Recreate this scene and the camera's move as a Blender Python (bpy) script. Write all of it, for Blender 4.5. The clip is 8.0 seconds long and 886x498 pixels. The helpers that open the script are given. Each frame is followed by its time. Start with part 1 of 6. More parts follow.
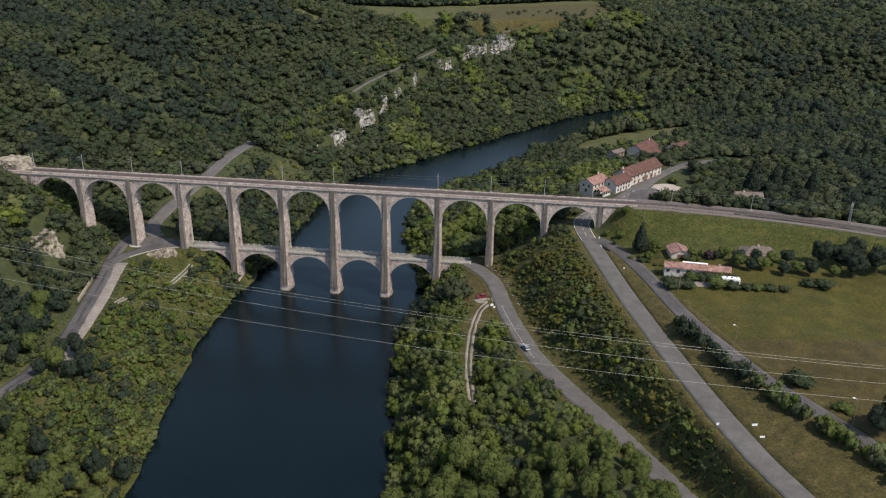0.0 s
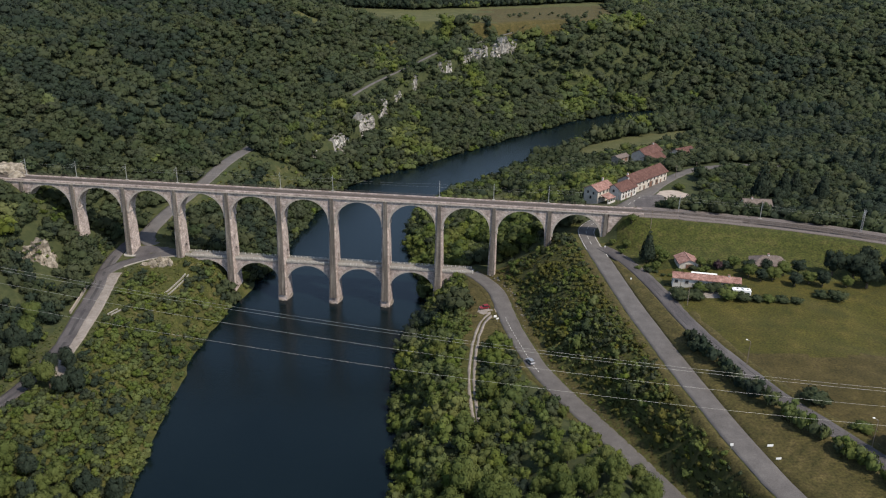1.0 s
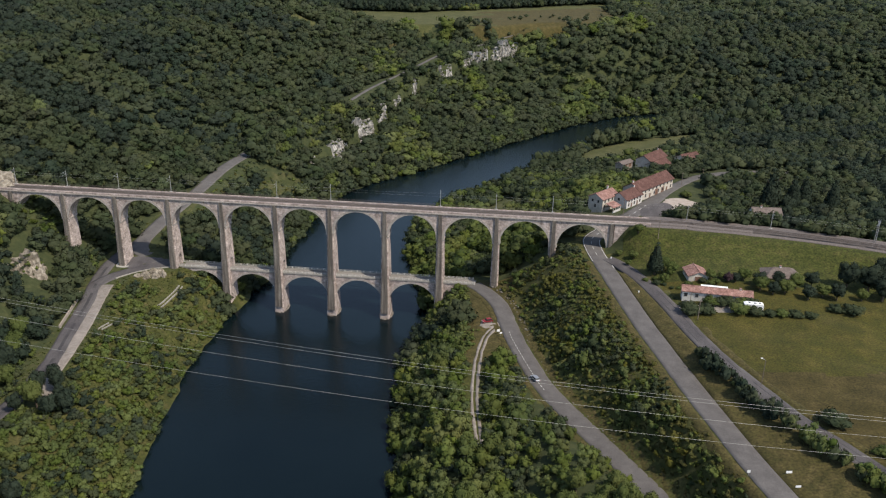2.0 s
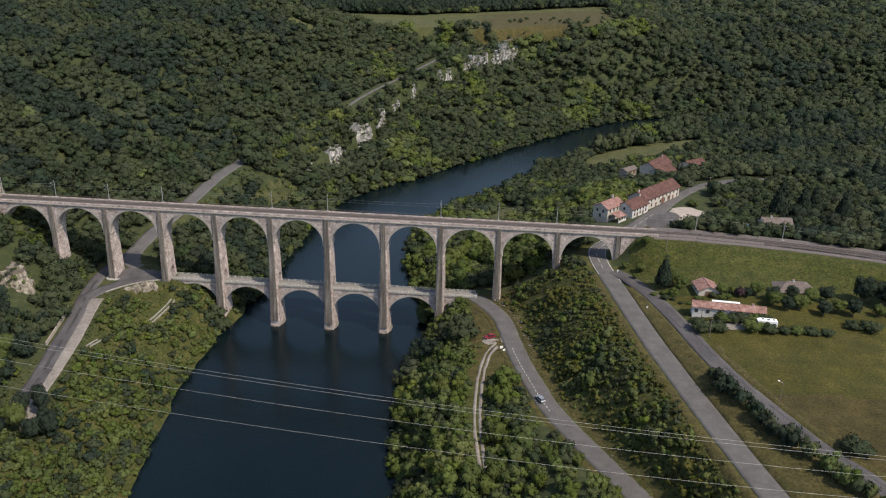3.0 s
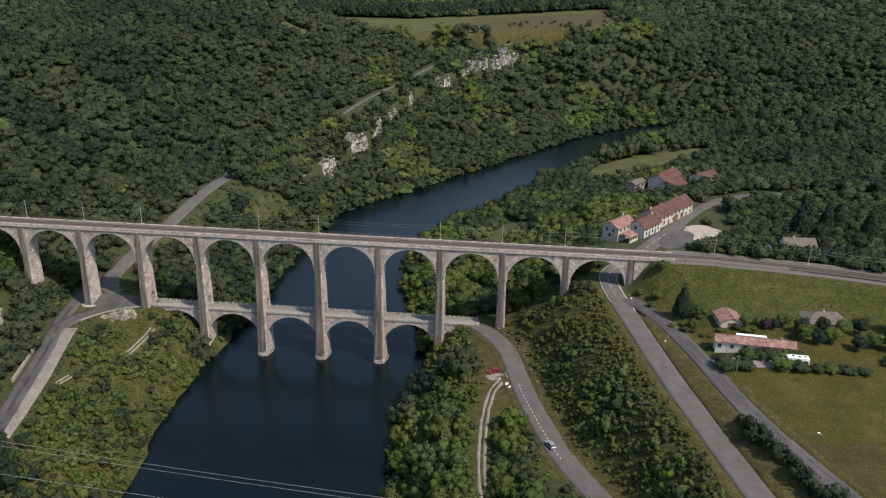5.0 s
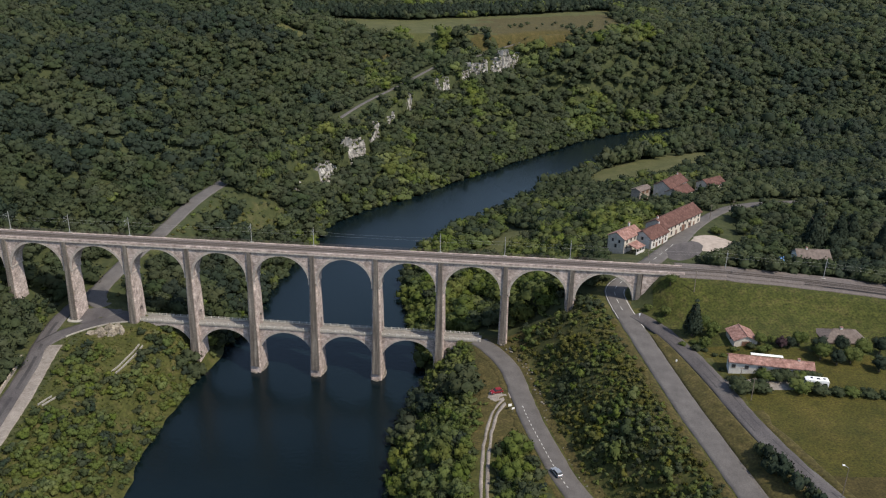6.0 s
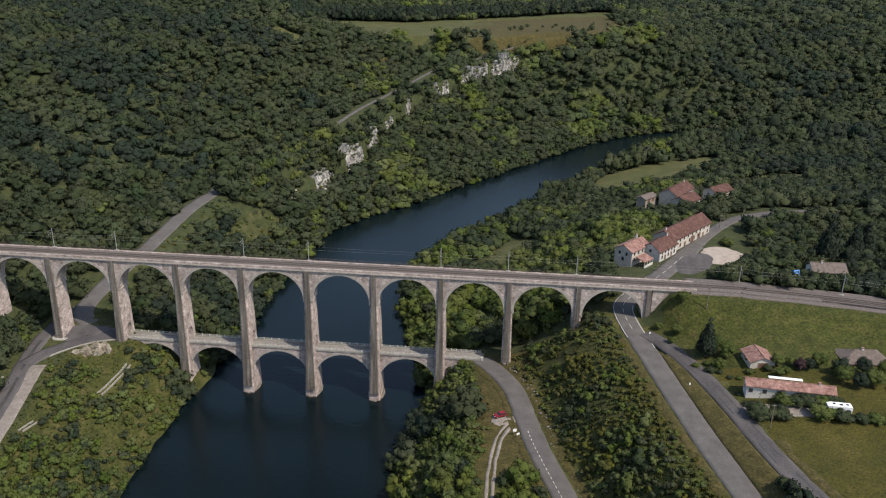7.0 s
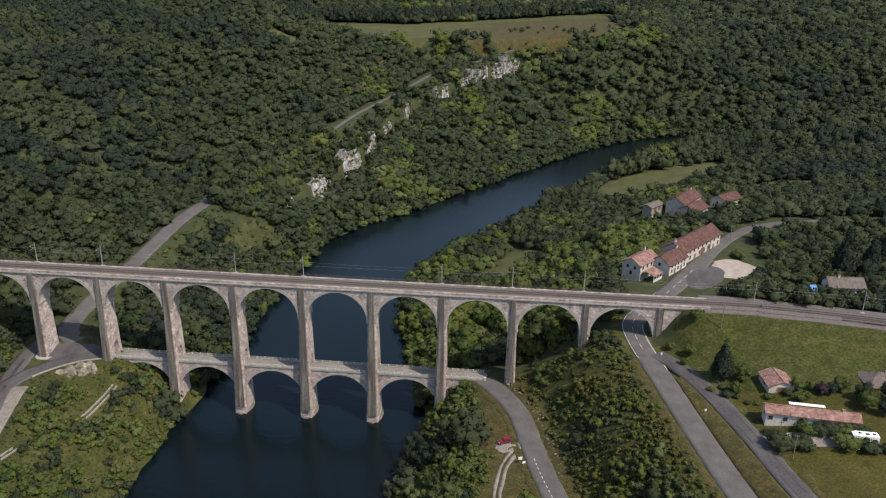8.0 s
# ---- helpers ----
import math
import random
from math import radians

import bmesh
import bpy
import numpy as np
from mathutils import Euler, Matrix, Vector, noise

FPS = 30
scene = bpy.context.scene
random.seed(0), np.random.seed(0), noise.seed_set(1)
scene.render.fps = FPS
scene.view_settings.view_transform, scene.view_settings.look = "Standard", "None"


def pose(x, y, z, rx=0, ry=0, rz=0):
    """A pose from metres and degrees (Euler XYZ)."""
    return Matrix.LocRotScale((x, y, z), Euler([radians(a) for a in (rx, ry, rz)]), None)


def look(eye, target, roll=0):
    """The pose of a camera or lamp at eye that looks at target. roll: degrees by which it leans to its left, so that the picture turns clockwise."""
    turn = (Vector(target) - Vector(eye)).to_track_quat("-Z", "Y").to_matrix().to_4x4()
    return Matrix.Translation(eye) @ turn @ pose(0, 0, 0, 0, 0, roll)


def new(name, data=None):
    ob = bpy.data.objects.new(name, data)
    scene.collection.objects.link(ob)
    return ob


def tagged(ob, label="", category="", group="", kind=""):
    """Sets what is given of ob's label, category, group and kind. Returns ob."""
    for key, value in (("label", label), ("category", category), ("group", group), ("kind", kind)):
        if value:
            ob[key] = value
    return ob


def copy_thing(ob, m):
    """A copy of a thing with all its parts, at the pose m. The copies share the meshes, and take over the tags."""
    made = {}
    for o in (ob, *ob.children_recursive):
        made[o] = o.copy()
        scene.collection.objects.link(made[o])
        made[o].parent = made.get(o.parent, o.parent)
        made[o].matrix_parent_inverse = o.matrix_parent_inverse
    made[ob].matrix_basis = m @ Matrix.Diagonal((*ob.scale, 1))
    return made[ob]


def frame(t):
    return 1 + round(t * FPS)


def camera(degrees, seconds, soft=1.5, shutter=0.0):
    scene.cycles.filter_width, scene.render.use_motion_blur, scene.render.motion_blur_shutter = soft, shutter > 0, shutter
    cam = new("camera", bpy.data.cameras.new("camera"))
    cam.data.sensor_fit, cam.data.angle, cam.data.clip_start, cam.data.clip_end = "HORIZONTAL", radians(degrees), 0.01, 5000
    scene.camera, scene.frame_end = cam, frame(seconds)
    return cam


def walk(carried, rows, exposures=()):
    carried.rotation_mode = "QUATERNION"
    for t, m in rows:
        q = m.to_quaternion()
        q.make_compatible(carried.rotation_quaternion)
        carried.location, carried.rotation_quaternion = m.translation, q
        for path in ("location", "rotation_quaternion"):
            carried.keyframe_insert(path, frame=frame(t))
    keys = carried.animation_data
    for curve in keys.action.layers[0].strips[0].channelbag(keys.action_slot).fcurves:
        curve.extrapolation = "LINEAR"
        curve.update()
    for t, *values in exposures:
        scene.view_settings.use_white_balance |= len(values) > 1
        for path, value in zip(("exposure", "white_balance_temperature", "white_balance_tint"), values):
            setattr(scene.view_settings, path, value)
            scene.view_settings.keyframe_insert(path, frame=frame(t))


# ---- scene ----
cam = camera(56.48, 8.0, soft=1.15)
PATH = [
    (0, (57.48, -349.40, 168.22), (48.92, -257.21, 130.42), 1.51),
    (0.5, (56.61, -345.03, 168.11), (48.05, -252.82, 130.39), 1.47),
    (1, (55.73, -340.32, 168.06), (47.18, -248.07, 130.43), 1.44),
    (1.5, (54.78, -335.12, 167.97), (46.26, -242.83, 130.42), 1.41),
    (3, (51.89, -317.55, 167.97), (43.54, -225.15, 130.66), 1.34),
    (3.5, (50.96, -311.44, 167.88), (42.67, -219.01, 130.62), 1.32),
    (4, (50.12, -305.09, 167.77), (41.90, -212.65, 130.54), 1.30),
    (4.5, (49.32, -298.64, 167.68), (41.18, -206.17, 130.49), 1.28),
    (6, (46.87, -278.75, 167.46), (38.94, -186.26, 130.27), 1.24),
    (6.5, (45.86, -271.86, 167.46), (38.00, -179.35, 130.31), 1.21),
    (7, (44.85, -264.93, 167.37), (37.08, -172.40, 130.26), 1.18),
    (7.5, (43.79, -257.90, 167.26), (36.09, -165.36, 130.16), 1.17),
    (8, (42.73, -250.81, 167.24), (35.13, -158.25, 130.16), 1.17),
]
walk(cam, [(t, look(eye, target, roll)) for t, eye, target, roll in PATH], ((0, 0.5, 6900, 10), (8, 0.5, 6900, 10)))

# ---- daylight: one sun, clear summer sky ----
SUN_DIR = Vector((0.62, -0.40, 1.0)).normalized()
world = bpy.data.worlds.new("world")
scene.world = world
world.use_nodes = True
wn, wl = world.node_tree.nodes, world.node_tree.links
sky = wn.new("ShaderNodeTexSky")
sky.sky_type, sky.sun_disc = "NISHITA", False
sky.sun_elevation = math.asin(SUN_DIR.z)
sky.sun_rotation = math.atan2(SUN_DIR.x, SUN_DIR.y)
wn["Background"].inputs["Strength"].default_value = 0.15
wl.new(sky.outputs[0], wn["Background"].inputs["Color"])
sun = new("sun", bpy.data.lights.new("sun", "SUN"))
sun.data.energy, sun.data.angle, sun.data.color = 3.45, radians(0.53), (1.0, 0.94, 0.85)
sun.matrix_world = look((0, 0, 400), Vector((0, 0, 400)) - SUN_DIR)


# ---- materials ----
def mat(name, stops, scale=1.0, detail=6.0, rough=0.9, bump=0.0, bump_scale=None, fine=None, island=0.0, metal=0.0, spec=0.3, stretch=(1, 1, 1), big=None, trans=0.0, dist=0.1, masonry=None, tree=0.0):
    """A procedural surface: a colour ramp over noise, a fine grain, a second large-scale variation and a bump."""
    m = bpy.data.materials.new(name)
    m.use_nodes = True
    n, l = m.node_tree.nodes, m.node_tree.links
    b = n["Principled BSDF"]
    b.inputs["Roughness"].default_value, b.inputs["Metallic"].default_value = rough, metal
    b.inputs["Specular IOR Level"].default_value = spec
    geo = n.new("ShaderNodeNewGeometry")
    mp = n.new("ShaderNodeMapping")
    mp.inputs["Scale"].default_value = stretch
    l.new(geo.outputs["Position"], mp.inputs["Vector"])
    no = n.new("ShaderNodeTexNoise")
    no.inputs["Scale"].default_value, no.inputs["Detail"].default_value, no.inputs["Roughness"].default_value = scale, detail, 0.62
    l.new(mp.outputs[0], no.inputs["Vector"])
    ramp = n.new("ShaderNodeValToRGB")
    els = ramp.color_ramp.elements
    lo, hi = 0.3, 0.7
    for i, c in enumerate(stops):
        p = lo + (hi - lo) * i / max(1, len(stops) - 1)
        e = els[i] if i < 2 else els.new(p)
        e.position, e.color = p, (*c, 1)
    if len(stops) == 1:
        els[1].color = (*stops[0], 1)
    l.new(no.outputs["Fac"], ramp.inputs[0])
    out = ramp.outputs[0]

    def vary(value, low, high):
        nonlocal out
        mr = n.new("ShaderNodeMapRange")
        mr.inputs["To Min"].default_value, mr.inputs["To Max"].default_value = low, high
        l.new(value, mr.inputs["Value"])
        hs = n.new("ShaderNodeHueSaturation")
        l.new(out, hs.inputs["Color"])
        l.new(mr.outputs[0], hs.inputs["Value"])
        out = hs.outputs[0]
    if masonry:
        sx = n.new("ShaderNodeSeparateXYZ")
        l.new(geo.outputs["Position"], sx.inputs[0])
        ad = n.new("ShaderNodeMath")
        l.new(sx.outputs["X"], ad.inputs[0])
        l.new(sx.outputs["Y"], ad.inputs[1])
        cb = n.new("ShaderNodeCombineXYZ")
        l.new(ad.outputs[0], cb.inputs["X"])
        l.new(sx.outputs["Z"], cb.inputs["Y"])
        br = n.new("ShaderNodeTexBrick")
        br.inputs["Scale"].default_value, br.inputs["Mortar Size"].default_value = 1.0, 0.03
        br.inputs["Brick Width"].default_value, br.inputs["Row Height"].default_value = masonry[0], masonry[1]
        br.inputs["Color1"].default_value, br.inputs["Color2"].default_value, br.inputs["Mortar"].default_value = (1.25, 1.22, 1.18, 1), (0.72, 0.72, 0.74, 1), (0.6, 0.58, 0.55, 1)
        l.new(cb.outputs[0], br.inputs["Vector"])
        mm = n.new("ShaderNodeMix")
        mm.data_type, mm.blend_type = "RGBA", "MULTIPLY"
        mm.inputs["Factor"].default_value = masonry[2]
        l.new(out, mm.inputs["A"])
        l.new(br.outputs["Color"], mm.inputs["B"])
        out = mm.outputs["Result"]
    if big:
        nb = n.new("ShaderNodeTexNoise")
        nb.inputs["Scale"].default_value, nb.inputs["Detail"].default_value = big[0], 3
        l.new(geo.outputs["Position"], nb.inputs["Vector"])
        vary(nb.outputs["Fac"], 1 - big[1], 1 + big[1])
    if fine:
        nf = n.new("ShaderNodeTexNoise")
        nf.inputs["Scale"].default_value, nf.inputs["Detail"].default_value = fine[0], 2
        l.new(geo.outputs["Position"], nf.inputs["Vector"])
        vary(nf.outputs["Fac"], 1 - fine[1], 1 + fine[1])
    if island:
        vary(geo.outputs["Random Per Island"], 1 - island, 1 + island)
        oi = n.new("ShaderNodeObjectInfo")
        vary(oi.outputs["Random"], 1 - island * 0.5, 1 + island * 0.5)
    if tree:
        # each tree has a tone and a hue of its own
        at, sp = n.new("ShaderNodeAttribute"), n.new("ShaderNodeSeparateXYZ")
        at.attribute_name = "tint"
        l.new(at.outputs["Vector"], sp.inputs[0])
        hs = n.new("ShaderNodeHueSaturation")
        for axis, socket, mid, reach in (("X", "Value", 1.0, tree), ("Y", "Hue", 0.5, 0.014), ("Z", "Saturation", 1.0, 0.16)):
            ma = n.new("ShaderNodeMath")
            ma.operation = "MULTIPLY_ADD"
            ma.inputs[1].default_value, ma.inputs[2].default_value = reach, mid
            l.new(sp.outputs[axis], ma.inputs[0])
            l.new(ma.outputs[0], hs.inputs[socket])
        l.new(out, hs.inputs["Color"])
        out = hs.outputs[0]
    l.new(out, b.inputs["Base Color"])
    if bump:
        nz = n.new("ShaderNodeTexNoise")
        nz.inputs["Scale"].default_value, nz.inputs["Detail"].default_value = bump_scale or scale * 4, 5
        l.new(geo.outputs["Position"], nz.inputs["Vector"])
        bu = n.new("ShaderNodeBump")
        bu.inputs["Strength"].default_value, bu.inputs["Distance"].default_value = bump, dist
        l.new(nz.outputs["Fac"], bu.inputs["Height"])
        l.new(bu.outputs[0], b.inputs["Normal"])
    if trans:
        tr = n.new("ShaderNodeBsdfTranslucent")
        l.new(out, tr.inputs["Color"])
        mx = n.new("ShaderNodeMixShader")
        mx.inputs[0].default_value = trans
        l.new(b.outputs[0], mx.inputs[1])
        l.new(tr.outputs[0], mx.inputs[2])
        l.new(mx.outputs[0], n["Material Output"].inputs["Surface"])
    return m


M = {}
M["stone"] = mat("viaduct_limestone", [(0.1855, 0.1497, 0.1353), (0.3600, 0.2984, 0.2728), (0.5237, 0.4451, 0.4123)], 0.42, 10, 0.93, 0.8, 2.5, fine=(1.2, 0.6), big=(0.07, 0.16), masonry=(0.95, 0.45, 0.7))
M["stone_light"] = mat("dressed_limestone", [(0.2513, 0.2184, 0.1961), (0.4113, 0.3696, 0.3345)], 0.8, 8, 0.9, 0.3, 4.0, fine=(2.5, 0.25), masonry=(0.7, 0.9, 0.4))
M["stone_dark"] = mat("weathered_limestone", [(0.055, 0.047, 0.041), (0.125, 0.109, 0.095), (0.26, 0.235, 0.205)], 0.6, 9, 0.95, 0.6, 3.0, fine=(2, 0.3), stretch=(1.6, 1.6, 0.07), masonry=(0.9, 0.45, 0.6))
M["water"] = mat("river_water", [(0.0019, 0.0053, 0.0069), (0.0033, 0.0075, 0.0092)], 0.02, 3, 0.2, 0.4, 0.6, spec=0.18, dist=0.25)
M["asphalt"] = mat("worn_asphalt", [(0.074, 0.068, 0.065), (0.110, 0.102, 0.097)], 0.25, 8, 0.9, fine=(3, 0.4), big=(0.05, 0.18))
M["asphalt_dark"] = mat("patched_asphalt", [(0.045, 0.040, 0.042), (0.100, 0.092, 0.090)], 0.15, 8, 0.9, fine=(2.5, 0.6), big=(0.06, 0.28), stretch=(1, 0.35, 1))
M["asphalt_patch"] = mat("dark_asphalt_patch", [(0.030, 0.028, 0.030), (0.058, 0.054, 0.054)], 0.5, 8, 0.85, fine=(4, 0.16), big=(0.2, 0.3))
M["gravel"] = mat("pale_gravel", [(0.145, 0.125, 0.108), (0.24, 0.213, 0.188)], 0.5, 8, 0.95, fine=(2.5, 0.6), big=(0.15, 0.2))
M["pink_gravel"] = mat("pinkish_gravel", [(0.24, 0.20, 0.17), (0.36, 0.31, 0.27)], 0.4, 8, 0.95, fine=(4, 0.15))
M["ballast"] = mat("track_ballast", [(0.085, 0.07, 0.065), (0.15, 0.13, 0.12)], 1.5, 8, 0.95, 0.5, 6, fine=(8, 0.3))
M["forest_floor"] = mat("forest_undergrowth", [(0.022, 0.030, 0.011), (0.034, 0.042, 0.015), (0.052, 0.056, 0.022)], 0.3, 8, 1.0, 0.6, 1.5, fine=(1.6, 0.35))
M["scrub"] = mat("scrub_grass", [(0.024, 0.031, 0.009), (0.040, 0.046, 0.014), (0.066, 0.062, 0.026)], 0.22, 10, 1.0, 0.6, 2.0, fine=(1.2, 0.8), big=(0.03, 0.25))
M["bank_weeds"] = mat("weedy_bank_grass", [(0.0261, 0.0313, 0.0068), (0.0444, 0.0476, 0.0110), (0.0751, 0.0653, 0.0240)], 0.22, 10, 1.0, 0.6, 2.0, fine=(1.2, 0.9), big=(0.07, 0.25))
M["verge"] = mat("dry_verge_grass", [(0.0334, 0.0312, 0.0078), (0.0518, 0.0436, 0.0127), (0.0784, 0.0608, 0.0217)], 0.3, 10, 1.0, 0.6, 2.5, fine=(1.5, 1.0), big=(0.07, 0.28))
M["dry_field"] = mat("dry_mown_field", [(0.0302, 0.0250, 0.0058), (0.0437, 0.0347, 0.0094), (0.0630, 0.0476, 0.0155)], 0.2, 10, 1.0, 0.6, 2.5, fine=(1.8, 1.0), big=(0.05, 0.2))
M["meadow"] = mat("mown_meadow", [(0.0315, 0.0330, 0.0043), (0.0452, 0.0418, 0.0059), (0.0652, 0.0535, 0.0103)], 0.16, 10, 1.0, 0.7, 2.5, fine=(1.8, 1.1), big=(0.05, 0.2))
M["hay"] = mat("pale_hay_meadow", [(0.0442, 0.0493, 0.0153), (0.0595, 0.0629, 0.0204), (0.0782, 0.0748, 0.0289)], 0.12, 9, 1.0, 0.4, 2.0, fine=(0.8, 0.6), big=(0.03, 0.15))
M["bank_grass"] = mat("lush_embankment_grass", [(0.0274, 0.0334, 0.0059), (0.0387, 0.0445, 0.0078), (0.0642, 0.0584, 0.0163)], 0.3, 10, 1.0, 0.6, 1.6, fine=(1.3, 1.2), big=(0.09, 0.25))
M["leaf"] = mat("broadleaf_foliage", [(0.0296, 0.0424, 0.0225), (0.0458, 0.0589, 0.0294), (0.0636, 0.0731, 0.0376)], 0.05, 6, 0.85, fine=(0.5, 0.20), island=0.07, tree=0.2, trans=0.32, spec=0.15)
# copy of the broadleaf colours, brightened in place of sunlight on near foliage
M["leaf_bright"] = mat("brightened_foliage", [(0.0593, 0.0835, 0.0253), (0.0922, 0.1173, 0.0349), (0.1298, 0.1467, 0.0482)], 0.05, 6, 0.85, fine=(0.5, 0.20), island=0.07, tree=0.2, trans=0.40, spec=0.15)
# light green foliage, brightened further in place of sunlit leaves
M["leaf_light"] = mat("light_foliage", [(0.0608, 0.0819, 0.0234), (0.0920, 0.1153, 0.0333), (0.1240, 0.1370, 0.0489)], 0.06, 6, 0.85, fine=(0.5, 0.20), island=0.07, tree=0.2, trans=0.32, spec=0.15)
M["leaf_dark"] = mat("dark_foliage", [(0.0210, 0.0328, 0.0224), (0.0333, 0.0459, 0.0300)], 0.06, 6, 0.85, fine=(0.5, 0.20), island=0.07, tree=0.2, trans=0.32, spec=0.15)
M["leaf_dry"] = mat("dry_foliage", [(0.0712, 0.0751, 0.0203), (0.1018, 0.0994, 0.0303)], 0.08, 6, 0.85, fine=(0.5, 0.20), island=0.07, tree=0.2, trans=0.32, spec=0.15)
M["plum_leaf"] = mat("purple_foliage", [(0.030, 0.018, 0.022), (0.050, 0.030, 0.034)], 0.3, 6, 0.85, fine=(0.8, 0.26), island=0.13, trans=0.15, spec=0.15)
M["roof_red"] = mat("red_clay_tiles", [(0.0580, 0.0274, 0.0218), (0.0895, 0.0437, 0.0351), (0.1285, 0.0688, 0.0576)], 0.5, 8, 0.9, 0.5, 5, fine=(1.6, 0.9), big=(0.15, 0.25))
M["roof_pink"] = mat("faded_clay_tiles", [(0.1540, 0.0797, 0.0649), (0.2168, 0.1201, 0.1003), (0.2966, 0.1811, 0.1554)], 0.6, 8, 0.9, 0.4, 5, fine=(1.6, 0.8), big=(0.15, 0.25))
M["roof_grey"] = mat("grey_brown_tiles", [(0.0924, 0.0726, 0.0627), (0.1584, 0.1287, 0.1155)], 0.8, 7, 0.9, 0.4, 5, fine=(3, 0.2))
M["render_wall"] = mat("weathered_lime_render", [(0.3570, 0.3145, 0.2635), (0.5270, 0.4845, 0.4250)], 0.6, 7, 0.95, 0.2, 5, fine=(2, 0.12))
M["white_wall"] = mat("white_painted_render", [(0.4140, 0.3960, 0.3690), (0.5760, 0.5580, 0.5220)], 0.5, 7, 0.9, fine=(2, 0.1))
M["stone_wall"] = mat("rubble_wall", [(0.20, 0.165, 0.135), (0.36, 0.31, 0.26)], 1.2, 8, 0.95, 0.6, 4, fine=(3, 0.25))
M["glass"] = mat("dark_window_glass", [(0.015, 0.018, 0.022), (0.03, 0.035, 0.04)], 1, 2, 0.1, spec=0.5)
M["wood_door"] = mat("brown_shutter_wood", [(0.11, 0.06, 0.04), (0.18, 0.10, 0.07)], 2, 6, 0.7, fine=(6, 0.2))
M["steel"] = mat("galvanised_steel", [(0.36, 0.36, 0.36), (0.5, 0.5, 0.49)], 2, 4, 0.5, metal=0.6)
M["rail_steel"] = mat("rusty_rail_steel", [(0.10, 0.075, 0.06), (0.20, 0.17, 0.15)], 3, 4, 0.5, metal=0.5)
M["wire"] = mat("aluminium_wire", [(0.30, 0.30, 0.29), (0.38, 0.38, 0.37)], 1, 2, 0.5, metal=0.2)
M["concrete"] = mat("pale_concrete", [(0.22, 0.205, 0.18), (0.34, 0.32, 0.285)], 0.8, 8, 0.9, fine=(3, 0.2))
M["deck"] = mat("pale_worn_deck", [(0.15, 0.138, 0.124), (0.23, 0.213, 0.192)], 0.5, 8, 0.9, fine=(2, 0.4), big=(0.1, 0.2))
M["pale_rail"] = mat("pale_weathered_stone", [(0.34, 0.32, 0.285), (0.52, 0.495, 0.45)], 0.8, 8, 0.9, fine=(3, 0.3))
M["paint"] = mat("worn_road_paint", [(0.45, 0.44, 0.42), (0.68, 0.67, 0.64)], 1.5, 6, 0.8, fine=(5, 0.2))
M["white"] = mat("white_gelcoat", [(0.74, 0.74, 0.73), (0.80, 0.80, 0.79)], 0.8, 3, 0.35, spec=0.5)
M["red_paint"] = mat("dark_red_car_paint", [(0.16, 0.008, 0.014), (0.20, 0.011, 0.018)], 0.8, 3, 0.3, spec=0.6)
M["silver_paint"] = mat("silver_blue_car_paint", [(0.26, 0.28, 0.31), (0.30, 0.32, 0.35)], 0.8, 3, 0.35, metal=0.4)
M["rubber"] = mat("black_rubber", [(0.012, 0.012, 0.012), (0.02, 0.02, 0.02)], 3, 3, 0.8)
M["tarp"] = mat("blue_tarpaulin", [(0.06, 0.17, 0.42), (0.10, 0.26, 0.55)], 1.2, 5, 0.6, fine=(3, 0.15))
M["wood_post"] = mat("grey_weathered_wood", [(0.13, 0.10, 0.08), (0.22, 0.18, 0.145)], 3, 6, 0.9, fine=(6, 0.2))
M["sleeper"] = mat("dark_sleeper_wood", [(0.075, 0.062, 0.055), (0.125, 0.106, 0.095)], 1.5, 6, 0.95, fine=(4, 0.3))
M["bark"] = mat("bark", [(0.06, 0.045, 0.032), (0.12, 0.095, 0.07)], 2.0, 6, 0.95, 0.5, 8)
M["rock_dark"] = mat("weathered_rock", [(0.060, 0.052, 0.042), (0.14, 0.125, 0.105), (0.27, 0.25, 0.22)], 0.5, 10, 0.95, 0.9, 1.0, fine=(1.1, 0.4), big=(0.2, 0.3))
M["rock_tan"] = mat("tan_rubbly_rock", [(0.07, 0.058, 0.043), (0.19, 0.163, 0.128), (0.33, 0.295, 0.245)], 0.5, 10, 0.95, 0.9, 1.0, fine=(0.9, 0.4), big=(0.2, 0.3))
M["rock"] = mat("limestone_cliff", [(0.085, 0.078, 0.070), (0.26, 0.245, 0.225), (0.46, 0.445, 0.415)], 0.45, 10, 0.95, 0.9, 1.0, stretch=(1, 1, 0.22), fine=(1.1, 0.4), big=(0.12, 0.3))


# ---- mesh helpers ----
def link(name, bm, material, parent=None, label="", smooth=False):
    me = bpy.data.meshes.new(name)
    bm.to_mesh(me)
    bm.free()
    if smooth:
        for p in me.polygons:
            p.use_smooth = True
    me.materials.append(material)
    ob = new(name, me)
    if parent:
        ob.parent = parent
    if label:
        ob["label"] = label
    return ob


part = link


